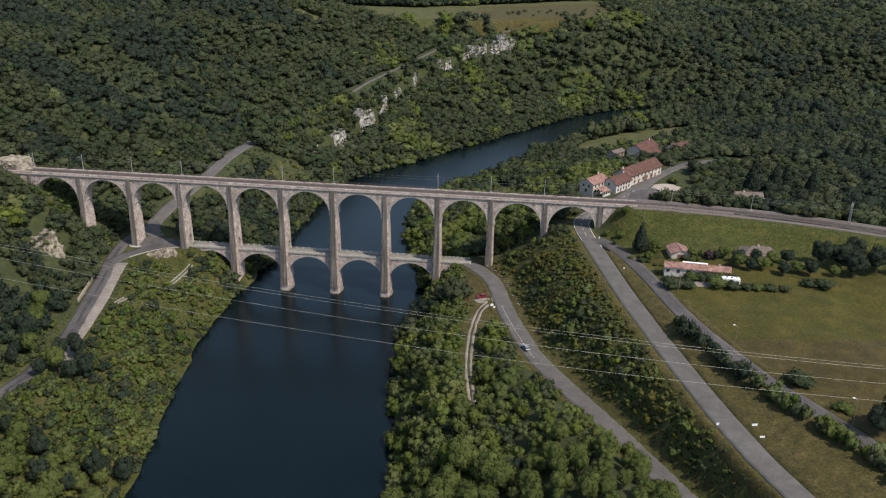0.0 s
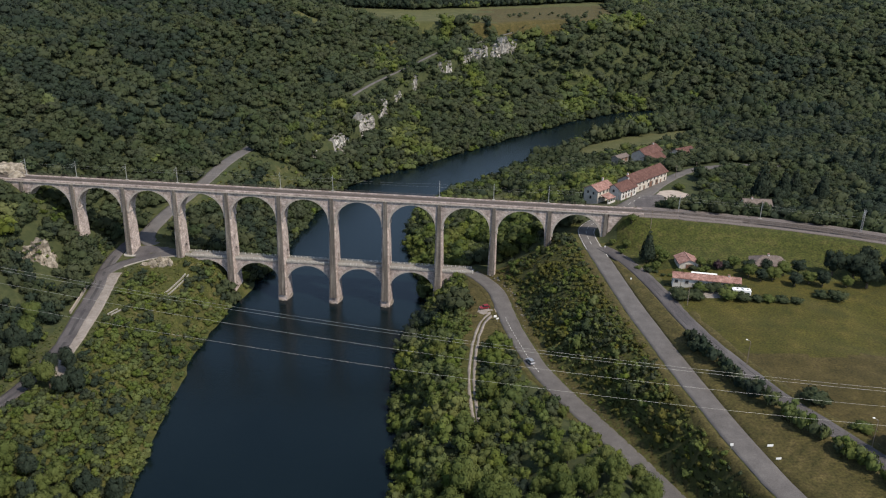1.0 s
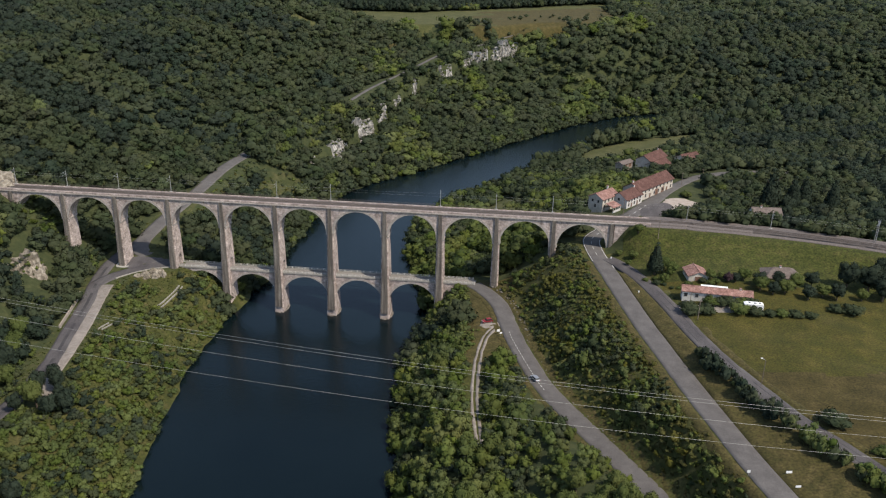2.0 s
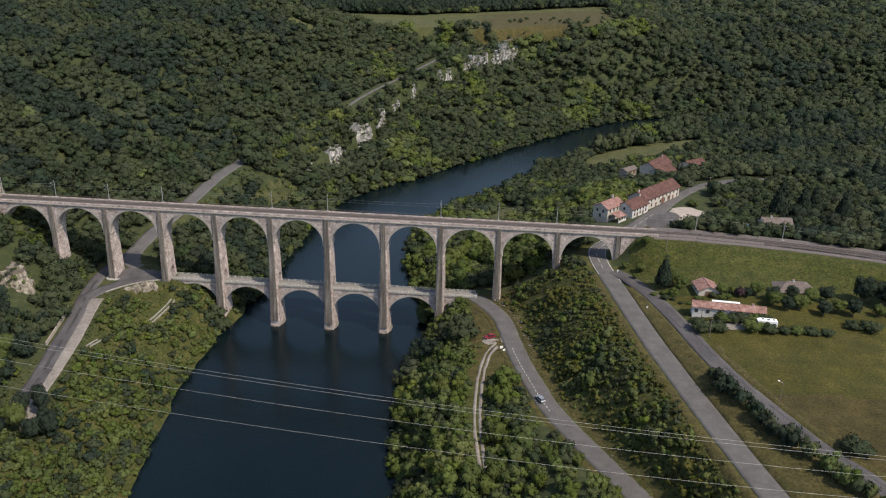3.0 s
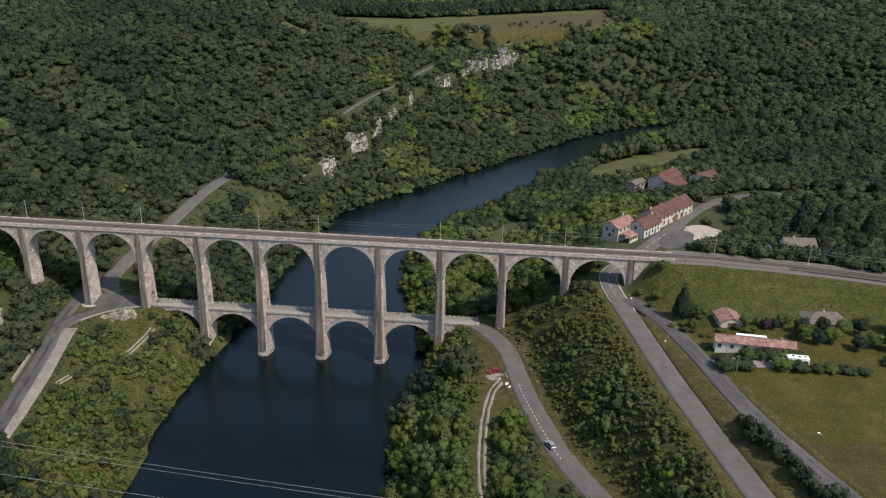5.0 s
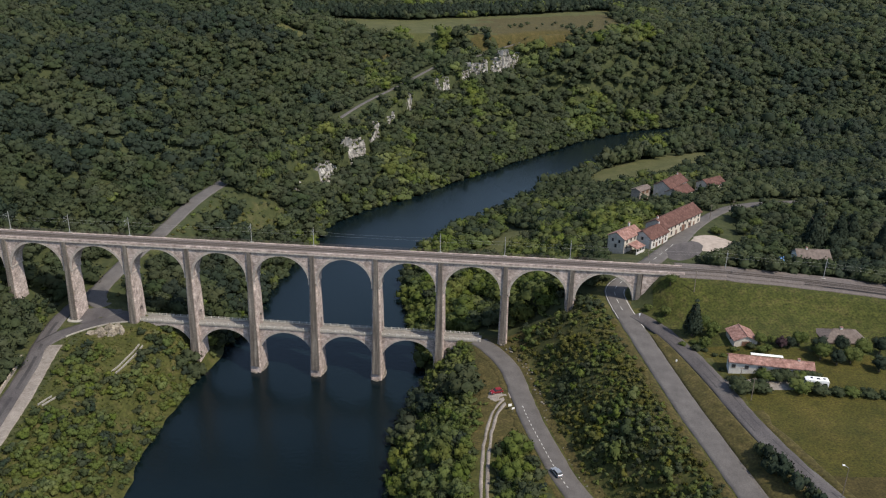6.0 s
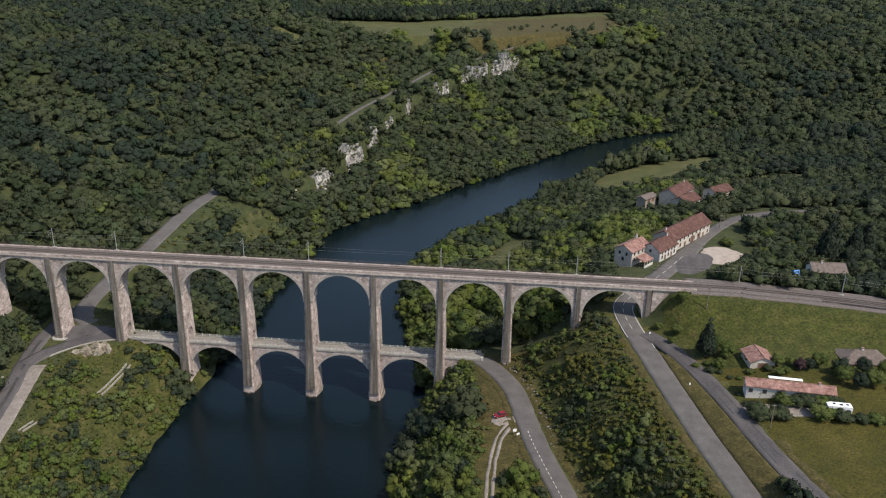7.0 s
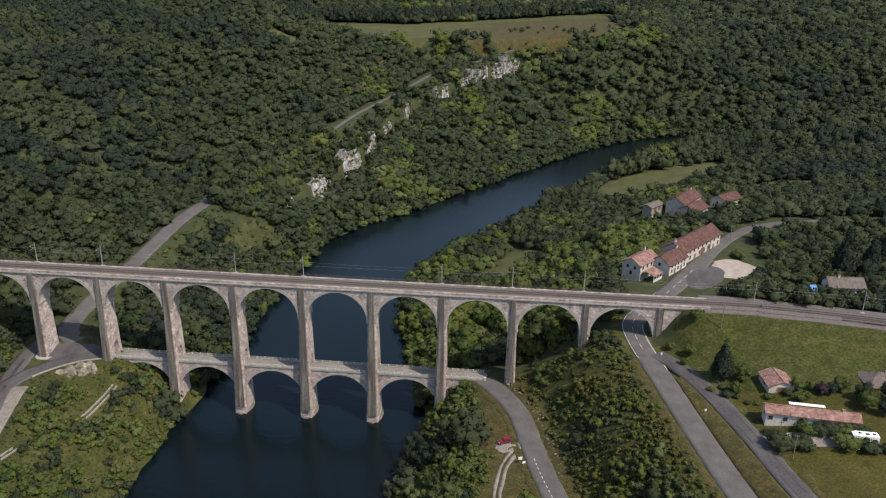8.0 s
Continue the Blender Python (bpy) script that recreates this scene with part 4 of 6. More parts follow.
weed_shapes = [tuft_shape(70 + i, 22) for i in range(6)]
rng = np.random.default_rng(5)


def grow(x, y, r, hz, shapes, mix, name="woodland", category="woodland", sink=0.1, patch=46):
    z = terrain(x, y)
    # patches of one kind of tree: shares by rank
    score = rng.random(len(x)) * 0.55 + 0.45 * fbm(x, y, patch, 3)
    # slope brightness put into the leaf mix: darker high left and beyond the railway
    score = score + 0.5 * ((x > -5) & (x < 110) & (y > 6) & (y < 130)) - 0.7 * np.clip((x - 165) / 60, 0, 1) * (y > 20) - 0.8 * np.clip((-x - 60) / 120, 0, 1) * (y > 90)
    pick = np.argsort(np.argsort(score)) / max(1, len(x))
    spots = np.column_stack([x, y, z - sink * r, r, hz])
    for lo, hi, m, lab in mix:
        mk = (pick >= lo) & (pick < hi)
        plant(name, spots[mk], shapes, M[m], lab, category)


# far woods and slopes
for x0, x1, y0, y1, step in ((-1000, 1100, 400, 700, 10), (-900, 1200, 700, 930, 13.5), (-1200, 1500, 930, 1500, 28), (-340, 560, 130, 400, 7.6), (-300, 330, -40, 130, 6.8)):
    x, y, d, side, rd = wood(x0, x1, y0, y1, step, int(step * 10))
    # low scrub takes over on the left slope in front of the viaduct
    m = ~((side > 0) & (d < 47) & (y < 4))
    x, y, d, side, rd = x[m], y[m], d[m], side[m], rd[m]
    r = step * rng.uniform(0.68, 0.98, len(x)) * np.where(rng.random(len(x)) < 0.08, 1.2, 1)
    # taller trees screen the river's bend
    tall = np.where((side < 0) & (d < 26) & (y > 240), 1.45, 1.0)
    r = np.where(d < 3, r * 0.85, r)
    r, hz = r * np.sqrt(tall), rng.uniform(0.68, 1.02, len(x)) * tall
    fresh = (x > -98) & (x < 120) & (y < 135)
    for m, mix in ((fresh, GREEN), (~fresh, MIX)):
        grow(x[m], y[m], r[m], hz[m], ridge_shapes if step > 12 else far_shapes if step > 7 else mid_shapes, mix)

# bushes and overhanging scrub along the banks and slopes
SCRUB = ((0, 0.05, "leaf_dark", "dark green scrub"), (0.05, 0.28, "leaf", "green scrub on the slopes"), (0.28, 0.78, "leaf_bright", "fresh green scrub on the banks"), (0.78, 0.92, "leaf_light", "light green scrub on the banks"), (0.92, 1.01, "leaf", "olive green scrub"))
FAR_SCRUB = ((0, 0.14, "leaf_dark", "dark green growth along the far banks"), (0.14, 0.74, "leaf", "green growth along the far banks"), (0.74, 0.97, "leaf_bright", "fresh green growth along the far banks"), (0.97, 1.01, "leaf_light", "light green growth along the far banks"))
# olive bank scrub, its paler colours also standing in for missing sunlight
OLIVE = ((0, 0.22, "leaf", "shaded green scrub on the bank"), (0.22, 0.50, "leaf_bright", "green scrub on the bank between the roads"), (0.50, 0.62, "leaf_light", "light green scrub on the bank"), (0.62, 1.01, "leaf_dry", "dry olive scrub on the bank"))
x, y, d, side, rd = wood(-150, 70, -190, 30, 2.7, 77, margin=1.2)
low = ((side > 0) & (d < 50)) | (d < 7) | ((side < 0) & (d < 42) & (y < -24) & (x < 62))
low &= (rng.random(len(x)) < np.where((side > 0) & (y > -52), 0.86, 0.9)) & ((rd > 4.6 + 1.8 * fbm(x, y, 9, 2)) | (y < -80) | (side < 0)) & ((fbm(x, y, 12, 2) > -0.35) | (y < -62) | (side < 0) | (d < 7))
x, y, d, side = x[low], y[low], d[low], side[low]
SHADY = ((0, 0.14, "leaf_dark", "dark green bushes under the trees"), (0.14, 0.44, "leaf", "green bushes on the lower bank"), (0.44, 0.86, "leaf_bright", "fresh green bushes on the lower bank"), (0.86, 1.01, "leaf_light", "light green bushes on the lower bank"))
for m, mix in (((y > -84 + 8 * fbm(x, y, 20, 2)) | (side < 0), SCRUB), (None, SHADY)):
    m = ~done if m is None else m
    done = m
    near_road = np.where((side[m] > 0) & (y[m] > -60), 0.95, 1.0)
    grow(x[m], y[m], rng.uniform(1.2, 2.8, m.sum()) * near_road, rng.uniform(0.7, 1.2, m.sum()), bush_shapes, mix, "scrub", "scrub", 0.15, 14)
x, y, d, side, rd = wood(-130, 420, -10, 470, 4.4, 78)
m = d < 8
grow(x[m], y[m], rng.uniform(2.2, 4.6, m.sum()), rng.uniform(0.9, 1.35, m.sum()), bush_shapes, FAR_SCRUB, "scrub", "scrub", 0.15, 14)


def loose(x0, x1, y0, y1, step, seed):
    r2 = np.random.default_rng(seed)
    xs, ys = np.meshgrid(np.arange(x0, x1, step), np.arange(y0, y1, step))
    x, y = (v.ravel() + r2.uniform(-0.5, 0.5, xs.size) * step for v in (xs, ys))
    return x, y, fields(x, y)[1]


# thick growth over the cliffs
x, y, d, side, rd = wood(-130, 90, 140, 500, 4.6, 55)
q = to_line(np.stack([x, y], 1), CLIFF)[0]
m = (side > 0) & (q < 24) & (rd > 0.2)
grow(x[m], y[m], rng.uniform(2.0, 3.6, m.sum()), rng.uniform(0.9, 1.3, m.sum()), bush_shapes, FAR_SCRUB, "scrub", "scrub", 0.15, 14)
# low growth beside the lane and on the rough grass below the cliffs
x, y, rd = loose(-130, -66, 14, 160, 2.6, 43)
q, sd, _ = to_line(np.stack([x, y], 1), COARSE["back_road"][1])
m = (((sd < 0) & (q < 13) & (q > 6.2) & (y < 130)) | (fields(x, y)[0] == 1)) & (rd > 1.5) & (y > 16) & (rng.random(len(x)) < 0.55)
grow(x[m], y[m], rng.uniform(0.7, 1.9, m.sum()), rng.uniform(0.5, 1.0, m.sum()), clump_shapes, OLIVE, "scrub", "scrub", 0.15, 14)
# river-side tree rows, placed to hide the lane from the camera beyond its bend
bl = back[(back[:, 1] > 136) & (back[:, 1] < 262)][::2]
bt = np.gradient(bl[:, :2], axis=0)
bt /= np.linalg.norm(bt, axis=1)[:, None]
for off in (5.0, 8.5):
    x, y = bl[:, 0] + bt[:, 1] * off + rng.uniform(-1, 1, len(bl)), bl[:, 1] - bt[:, 0] * off + rng.uniform(-1, 1, len(bl))
    grow(x, y, rng.uniform(2.6, 3.8, len(x)), rng.uniform(1.1, 1.5, len(x)), mid_shapes, SCRUB[1:4], "woodland", "woodland")
# the dark edge of the wood behind the high meadow, and single bushes on it
x = np.arange(-190, 190, 4.2)
for back_off in (5, 13, 22):
    y = np.interp(x, FIELD_X, FIELD_FAR) + back_off + rng.uniform(-2, 2, len(x))
    grow(x + rng.uniform(-2, 2, len(x)), y, rng.uniform(5.2, 7.2, len(x)), rng.uniform(1.3, 1.7, len(x)), mid_shapes, ((0, 1.01, "leaf_dark", "tall dark trees along the edge of the high meadow"),))
x, y = rng.uniform(-22, 22, 16), rng.uniform(488, 520, 16)
grow(x, y, rng.uniform(3.0, 5.0, 16), rng.uniform(1.0, 1.4, 16), mid_shapes, ((0, 0.5, "leaf_dark", "dark trees standing on the high meadow"), (0.5, 1.01, "leaf", "green trees standing on the high meadow")))
x, y = rng.uniform(30, 146, 26), rng.uniform(0, 1, 26)
y = np.interp(x, FIELD_X, FIELD_LOW) + 8 + y * 70
grow(x, y, rng.uniform(1.2, 3.4, len(x)), rng.uniform(0.8, 1.3, len(x)), bush_shapes, ((0, 1.01, "leaf", "scattered bushes on the high meadow"),), "scrub", "scrub")
# the bank between the two right-hand roads: a thicket in the middle, weeds and dry grass at its edges
x, y, rd = loose(44, 175, -215, 4, 1.75, 31)
bank, strip = between_roads(x, y)
feet = ((np.abs(x - pier_x(8)) < 3) | (np.abs(x - pier_x(9)) < 3)) & (y > -6)
thick = fbm(x, y, 13, 2) + np.clip((-36 - y) / 11, -3, 0.9)
m = bank & (rd > 2.6 + 0.9 * fbm(x, y, 7, 2)) & (thick > -0.35) & (rng.random(len(x)) < np.clip((rd - 1) / 5, 0.35, 0.85)) & ~feet
big = np.clip(0.5 + 0.4 * fbm(x[m], y[m], 16, 2), 0, 1) * np.clip((rd[m] - 1) / 7, 0.12, 1)
grow(x[m], y[m], (0.75 + 1.5 * big * rng.uniform(0.3, 1.2, m.sum())) * np.where(rng.random(m.sum()) < 0.07, 1.7, 1.0), rng.uniform(0.7, 1.3, m.sum()), clump_shapes, OLIVE, "scrub", "scrub", 0.15, 14)
m = bank & (rd > 2.6) & (rng.random(len(x)) < np.where(y > -44, 0.5, 0.16)) & ~feet
grow(x[m], y[m], rng.uniform(0.6, 1.5, m.sum()), rng.uniform(0.6, 1.1, m.sum()), bush_shapes, OLIVE, "scrub", "scrub", 0.15, 14)
m = strip & (rd > 1.5) & (y < -91) & (to_line(np.stack([x, y], 1), COARSE["upper_road"][1])[0] < 6.8 + 1.0 * fbm(x, y, 9, 2))
grow(x[m], y[m], rng.uniform(1.4, 2.9, m.sum()), rng.uniform(1.3, 2.1, m.sum()), bush_shapes, ((0, 0.2, "leaf_dark", "dark green hedge bushes"), (0.2, 0.7, "leaf", "green hedge bushes"), (0.7, 1.01, "leaf_bright", "fresh green hedge bushes")), "hedge", "hedge")
WEEDS = ((0, 0.26, "leaf", "green weeds on the bank"), (0.26, 0.66, "leaf_light", "light green weeds on the bank"), (0.66, 1.01, "leaf_dry", "dry grass tufts on the bank"))
x, y, rd = loose(40, 185, -230, 4, 1.45, 36)
bank, strip = between_roads(x, y)
feet = ((np.abs(x - pier_x(8)) < 3) | (np.abs(x - pier_x(9)) < 3)) & (y > -6)
m = (bank | strip) & (rd > 0.5) & (fbm(x, y, 5, 2) > np.where(y > -46, 0.0, -0.9)) & ~feet & (rd > np.where(rng.random(len(x)) < 0.6, 1.6, 0.5))
tuft = 0.3 + 0.4 * np.clip((rd[m] - 1) / 4, 0, 1) * (1 + 0.5 * fbm(x[m], y[m], 8, 2))
tuft = np.clip(tuft, 0.22, 1) 
grow(x[m], y[m], tuft * rng.uniform(0.7, 1.3, m.sum()), rng.uniform(0.5, 0.9, m.sum()), weed_shapes, WEEDS, "weeds", "weeds", 0.1, 9)
# low growth over the left slope
x, y, rd = loose(-128, -58, -100, 6, 1.7, 37)
q, sd, ew = to_line(np.stack([x, y], 1), RIVER)
m = (sd > 0) & (q - ew[:, 0] > 0) & (q - ew[:, 0] < 48) & (rd > 0.7) & ~((x > -125) & (x < -98) & (y > -7)) & (to_line(np.stack([x, y], 1), np.array([(-89.5, -13, 0), (-92.6, -33, 0)]))[0] > 1.3)
m &= to_line(np.stack([x, y], 1), np.array([(-111, -12.6, 0), (-100, -8.0, 0)]))[0] > 2.4
grow(x[m], y[m], rng.uniform(0.25, 0.8, m.sum()), rng.uniform(0.35, 0.8, m.sum()), weed_shapes, ((0, 0.4, "leaf_bright", "green weeds on the slope"), (0.4, 0.9, "leaf_light", "light green weeds on the slope"), (0.9, 1.01, "leaf_dry", "dry tufts on the slope")), "weeds", "weeds", 0.1, 9)
# fresh scrub on the bank below the end of the lower deck
x, y, rd = loose(16, 43, -64, -3, 1.9, 44)
m = (rd > 2.4) & (terrain(x, y) > 0.8) & (rng.random(len(x)) < 0.85) & ~((x > 37) & (y > -44))
grow(x[m], y[m], rng.uniform(0.9, 2.1, m.sum()), rng.uniform(0.7, 1.2, m.sum()), clump_shapes, ((0, 0.6, "leaf_bright", "fresh green scrub below the deck"), (0.6, 1.01, "leaf_light", "light green scrub below the deck")), "scrub", "scrub", 0.15, 14)
# under and beside the viaduct
x, y, rd = loose(-170, 84, -8, 13, 2.7, 32)
zz = terrain(x, y)
m = (rd > 1.6) & (zz > 1.0) & (zz < 44) & ((np.abs(((x - X0) + 12) % 24 - 12) > 3.2) | (np.abs(y - YC) > 7)) & ~((x > -94) & (x < 42) & (zz > 15.5)) & ~((x > 76) & (x < 104) & (y > -3)) & ~((x > -126) & (x < -96) & (y > -9) & (y < 14)) & ~((x > 38) & (x < 54)) & (fbm(x, y, 8, 2) > -0.5)
grow(x[m], y[m], rng.uniform(1.0, 2.6, m.sum()), rng.uniform(0.8, 1.3, m.sum()), bush_shapes, SCRUB, "scrub", "scrub", 0.15, 14)

# single trees: trunk, limbs and crown
def tree_model(name, seed, r, height, material, label, cone=False, leaves=1150):
    rng2 = np.random.default_rng(seed)
    ob = new(name)
    tagged(ob, label, "tree", "trees on the near banks")
    bm = bmesh.new()
    top = height * 0.72

    def limb(a, b, r0, r1, n=7):
        a, b = Vector(a), Vector(b)
        q = (b - a).to_track_quat("Z", "Y")
        rows = []
        for u in (0, 0.5, 1):
            c = a.lerp(b, u) + Vector((0.08 * math.sin(3 * u + seed), 0.08 * math.cos(2 * u + seed), 0)) * (u > 0)
            rr = r0 + (r1 - r0) * u
            rows.append([c + q @ Vector((rr * math.cos(2 * math.pi * i / n), rr * math.sin(2 * math.pi * i / n), 0)) for i in range(n)])
        loft(bm, rows)
    limb((0, 0, -0.6), (0, 0, top), 0.032 * height + 0.05, 0.08)
    for i in range(6):
        a = i * 2.4 + seed
        z = height * (0.28 + 0.07 * i)
        limb((0, 0, z), (math.cos(a) * r * 0.62, math.sin(a) * r * 0.62, z + height * 0.2), 0.1 + 0.01 * height, 0.03, 5)
    part("trunk", bm, M["bark"], ob)
    v, f, q = crown_shape(seed, 6 if cone else 15, 1, leaves, 0.08 if not cone else 0.14, 0.85, cone, 1.0)
    k = (height * 0.84 / v[:, 2].max())
    arrays("crown", v * (r, r, k) + (0, 0, height * 0.16), f, M[material], ob, smooth=True, normals=q)
    return ob


MODELS = [tree_model("tree", 101, 4.2, 10.5, "leaf_bright", "broad green leafy tree on the river bank"),
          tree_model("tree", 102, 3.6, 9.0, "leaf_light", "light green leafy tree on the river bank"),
          tree_model("tree", 103, 4.6, 11.5, "leaf_bright", "tall green leafy tree among others"),
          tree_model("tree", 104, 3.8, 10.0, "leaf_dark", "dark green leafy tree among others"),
          tree_model("tree", 105, 3.2, 7.5, "leaf_bright", "small green leafy tree on the slope"),
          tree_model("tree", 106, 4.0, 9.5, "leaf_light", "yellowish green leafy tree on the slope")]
x, y, d, side, rd = wood(-160, 130, -190, -22, 5.6, 99)
thin = np.where(y < -98, 0.9, np.where(y < -80, 0.5, 0.16)) * np.where((d < 9) & (y > -80), 0.4, 1)
keep = (d < 90) & ((side < 0) | (rng.random(len(x)) < thin))
keep &= ~((x > 52) & (x < 68) & (y > -96) & (y < -74) & (rd < 9))
x, y, d, side, rd = x[keep], y[keep], d[keep], side[keep], rd[keep]
# trees placed to hide the road from the camera beyond the lay-by
more = np.array([(-100, -98), (-101.5, -105), (-96, -103), (-103, -110), (-98, -113), (-93, -108), (-92, -117), (-103.2, -117), (-88, -113), (-114, -103), (-116, -111), (-119, -96), (-122, -86), (-125, -79), (-127, -72), (-124, -93)], float)
x, y = np.append(x, more[:, 0]), np.append(y, more[:, 1])
d, side, rd = np.append(d, np.full(len(more), 40)), np.append(side, np.ones(len(more))), np.append(rd, np.full(len(more), 9))
z = terrain(x, y)
single = np.zeros(len(x), bool)
single[np.argsort(y)[:215]] = True
single[-len(more):] = True
first = set()
for i in np.flatnonzero(single):
    dense = side[i] > 0 and y[i] < -70
    k = int(rng.choice(6, p=[0.22, 0.36, 0.08, 0.0, 0.10, 0.24] if side[i] < 0 and d[i] < 16 else [0.24, 0.30, 0.12, 0.04, 0.10, 0.20] if side[i] < 0 else [0.22, 0.03, 0.1, 0.52, 0.1, 0.03] if dense else [0.16, 0.24, 0.06, 0.1, 0.24, 0.2]))
    s = rng.uniform(0.75, 1.2) * (0.7 if side[i] < 0 and y[i] > -55 else 1) * (0.62 if side[i] > 0 and not dense else 0.88 if dense else 1.0) * (0.72 if x[i] > 58 and side[i] < 0 else 1.0) * (0.8 if rd[i] < 5 else 1)
    m = pose(x[i], y[i], z[i], rng.uniform(-4, 4), rng.uniform(-4, 4), rng.uniform(0, 360))
    if k in first:
        ob = copy_thing(MODELS[k], m)
    else:
        ob = MODELS[k]
        ob.matrix_basis = m
        first.add(k)
    ob.scale = (s, s, s * rng.uniform(0.85, 1.15))
m = ~single
r = rng.uniform(2.6, 4.2, m.sum()) * np.where((side[m] < 0) & (y[m] > -55), 0.7, 1.0) * np.where(side[m] > 0, 0.52, 1.0) * np.where((x[m] > 58) & (side[m] < 0), 0.72, 1.0)
grow(x[m], y[m], r, rng.uniform(1.1, 1.5, m.sum()), mid_shapes, ((0, 0.12, "leaf", "green trees on the near banks"), (0.12, 0.82, "leaf_bright", "fresh green trees on the near banks"), (0.82, 1.01, "leaf_light", "light green trees on the near banks")))
# dark trees above the left road
x, y, rd = loose(-185, -122, -105, -4, 5.2, 38)
m = (rd > 3.4) & (to_line(np.stack([x, y], 1), COARSE["left_road"][1])[1] < 0) & (fbm(x, y, 15, 2) > -0.7)
for (ax, ay), (bx, by), reach in BARE[6:8]:
    m &= to_line(np.stack([x, y], 1), np.array([(ax, ay, 0), (bx, by, 0)], float))[0] > reach + 1
grow(x[m], y[m], rng.uniform(2.2, 3.9, m.sum()), rng.uniform(1.0, 1.4, m.sum()), mid_shapes, MIX)
# the wood goes on over the slopes beyond the near banks
x, y, d, side, rd = wood(-320, 60, -190, -40, 6.6, 98)
m = (side > 0) & (d > 51)
grow(x[m], y[m], rng.uniform(2.6, 4.8, m.sum()), rng.uniform(0.9, 1.3, m.sum()), mid_shapes, MIX)


def garden_tree(x, y, k, s, stretch=1.0):
    ob = copy_thing(MODELS[k], pose(x, y, ground_at(x, y) - 0.1, 0, 0, (x * 37 + y * 11) % 360))
    ob.scale = (s, s, s * stretch)
    tagged(ob, group="garden trees")
    return ob


spruce = tree_model("tree", 111, 3.4, 13.0, "leaf_dark", "tall dark spruce by the railway", cone=True, leaves=1300)
spruce.matrix_basis = pose(186, 62, ground_at(186, 62))
spruce.scale = (1.35, 1.35, 1.35)
for x, y, s in ((109.2, -27.5, 1.05), (174, 57, 1.75), (193, 68, 1.3), (203, 58, 1.4), (262, 150, 1.2), (270, 156, 1.0), (256, 158, 1.1)):
    ob = copy_thing(spruce, pose(x, y, ground_at(x, y), 0, 0, x * 7 % 360))
    ob.scale = (s, s, s)
for x, y, k, s, st in ((112.5, -25, 0, 0.7, 0.8), (115.5, -29, 1, 0.75, 0.8), (127.5, -42, 4, 0.6, 0.6), (140.5, -36, 0, 0.7, 0.7), (145.5, -40, 3, 0.8, 0.7), (153, -46, 0, 0.8, 0.7), (160, -50, 3, 0.8, 0.7), (166, -47, 4, 1.0, 0.7), (111.6, -35.5, 1, 0.62, 0.8), (114.6, -30.5, 1, 0.5, 0.8), (102.5, -14, 4, 0.7, 0.7), (97, -9.5, 4, 0.55, 0.7), (104.5, -6, 0, 0.55, 0.7), (100, -18.5, 4, 0.5, 0.7), (128.3, -36.5, 0, 0.55, 0.75), (144.4, -45, 0, 0.75, 0.75), (148.2, -48, 3, 0.7, 0.75), (170.2, -49, 3, 0.8, 0.8),
                       (136.8, 47, 0, 0.6, 0.8), (142, 56, 3, 0.6, 0.8), (157, 83, 0, 0.8, 0.8), (163, 90, 3, 0.8, 0.8), (151, 77, 1, 0.8, 0.7), (180.8, 53, 3, 1.0, 1.1), (152.2, -39.5, 3, 0.75, 0.8), (158.2, -41, 0, 0.75, 0.8), (164.2, -39, 3, 0.8, 0.8), (177.2, -38, 3, 1.2, 0.9), (184.2, -40, 3, 1.35, 0.85),
                       (190.2, -36, 3, 1.3, 0.9), (187.2, -46, 3, 1.35, 0.8), (196.2, -43, 3, 1.4, 0.8), (179.2, -48, 4, 0.8, 0.8), (205.2, -46, 3, 1.0, 0.9), (213.2, -50, 0, 1.1, 0.9), (132.2, -36, 1, 0.5, 0.7), (137.2, -38, 3, 0.5, 0.8), (129.7, -41, 4, 0.5, 0.7),
                       (144.2, -40, 4, 0.55, 0.7), (157, -153, 3, 1.1, 0.8), (162, -150, 3, 1.25, 0.85), (168, -146, 0, 1.1, 0.8), (150, 62, 0, 0.7, 0.8), (156, 72, 3, 0.7, 0.8), (146, 50, 0, 0.65, 0.8), (139, 73, 4, 0.72, 0.6), (152, 56, 1, 0.7, 0.8), (164, 60, 0, 0.8, 0.8),
                       (168, 50, 4, 0.8, 0.8), (179, 46, 3, 0.9, 0.9), (145, 42, 4, 0.6, 0.7), (137, 30, 0, 0.5, 0.7), (144, 24, 4, 0.5, 0.7), (150, 16, 4, 0.5, 0.6), (163, 17, 0, 0.42, 0.6), (174, 20, 4, 0.5, 0.7), (128, 33, 4, 0.45, 0.7)):
    garden_tree(x, y, k, s, st)


def round_bush(x, y, r, hz, seed, material="leaf", label="dense green rounded garden bush"):
    if y < -54:
        r, hz = r * 1.6, hz * 1.2
    v, f, q = crown_shape(seed, 12, 1, 420, 0.09, 0.85)
    wide = np.quantile(np.hypot(v[:, 0], v[:, 1]), 0.97)
    v = v * (1 / wide, 1 / wide, 1.0 / v[:, 2].max())
    ob = arrays("bush", v * (r, r, hz) - (0, 0, 0.15), f, M[material], smooth=True, normals=q)
    ob.matrix_basis = pose(x, y, ground_at(x, y))
    return tagged(ob, label, "bush", "garden bushes")


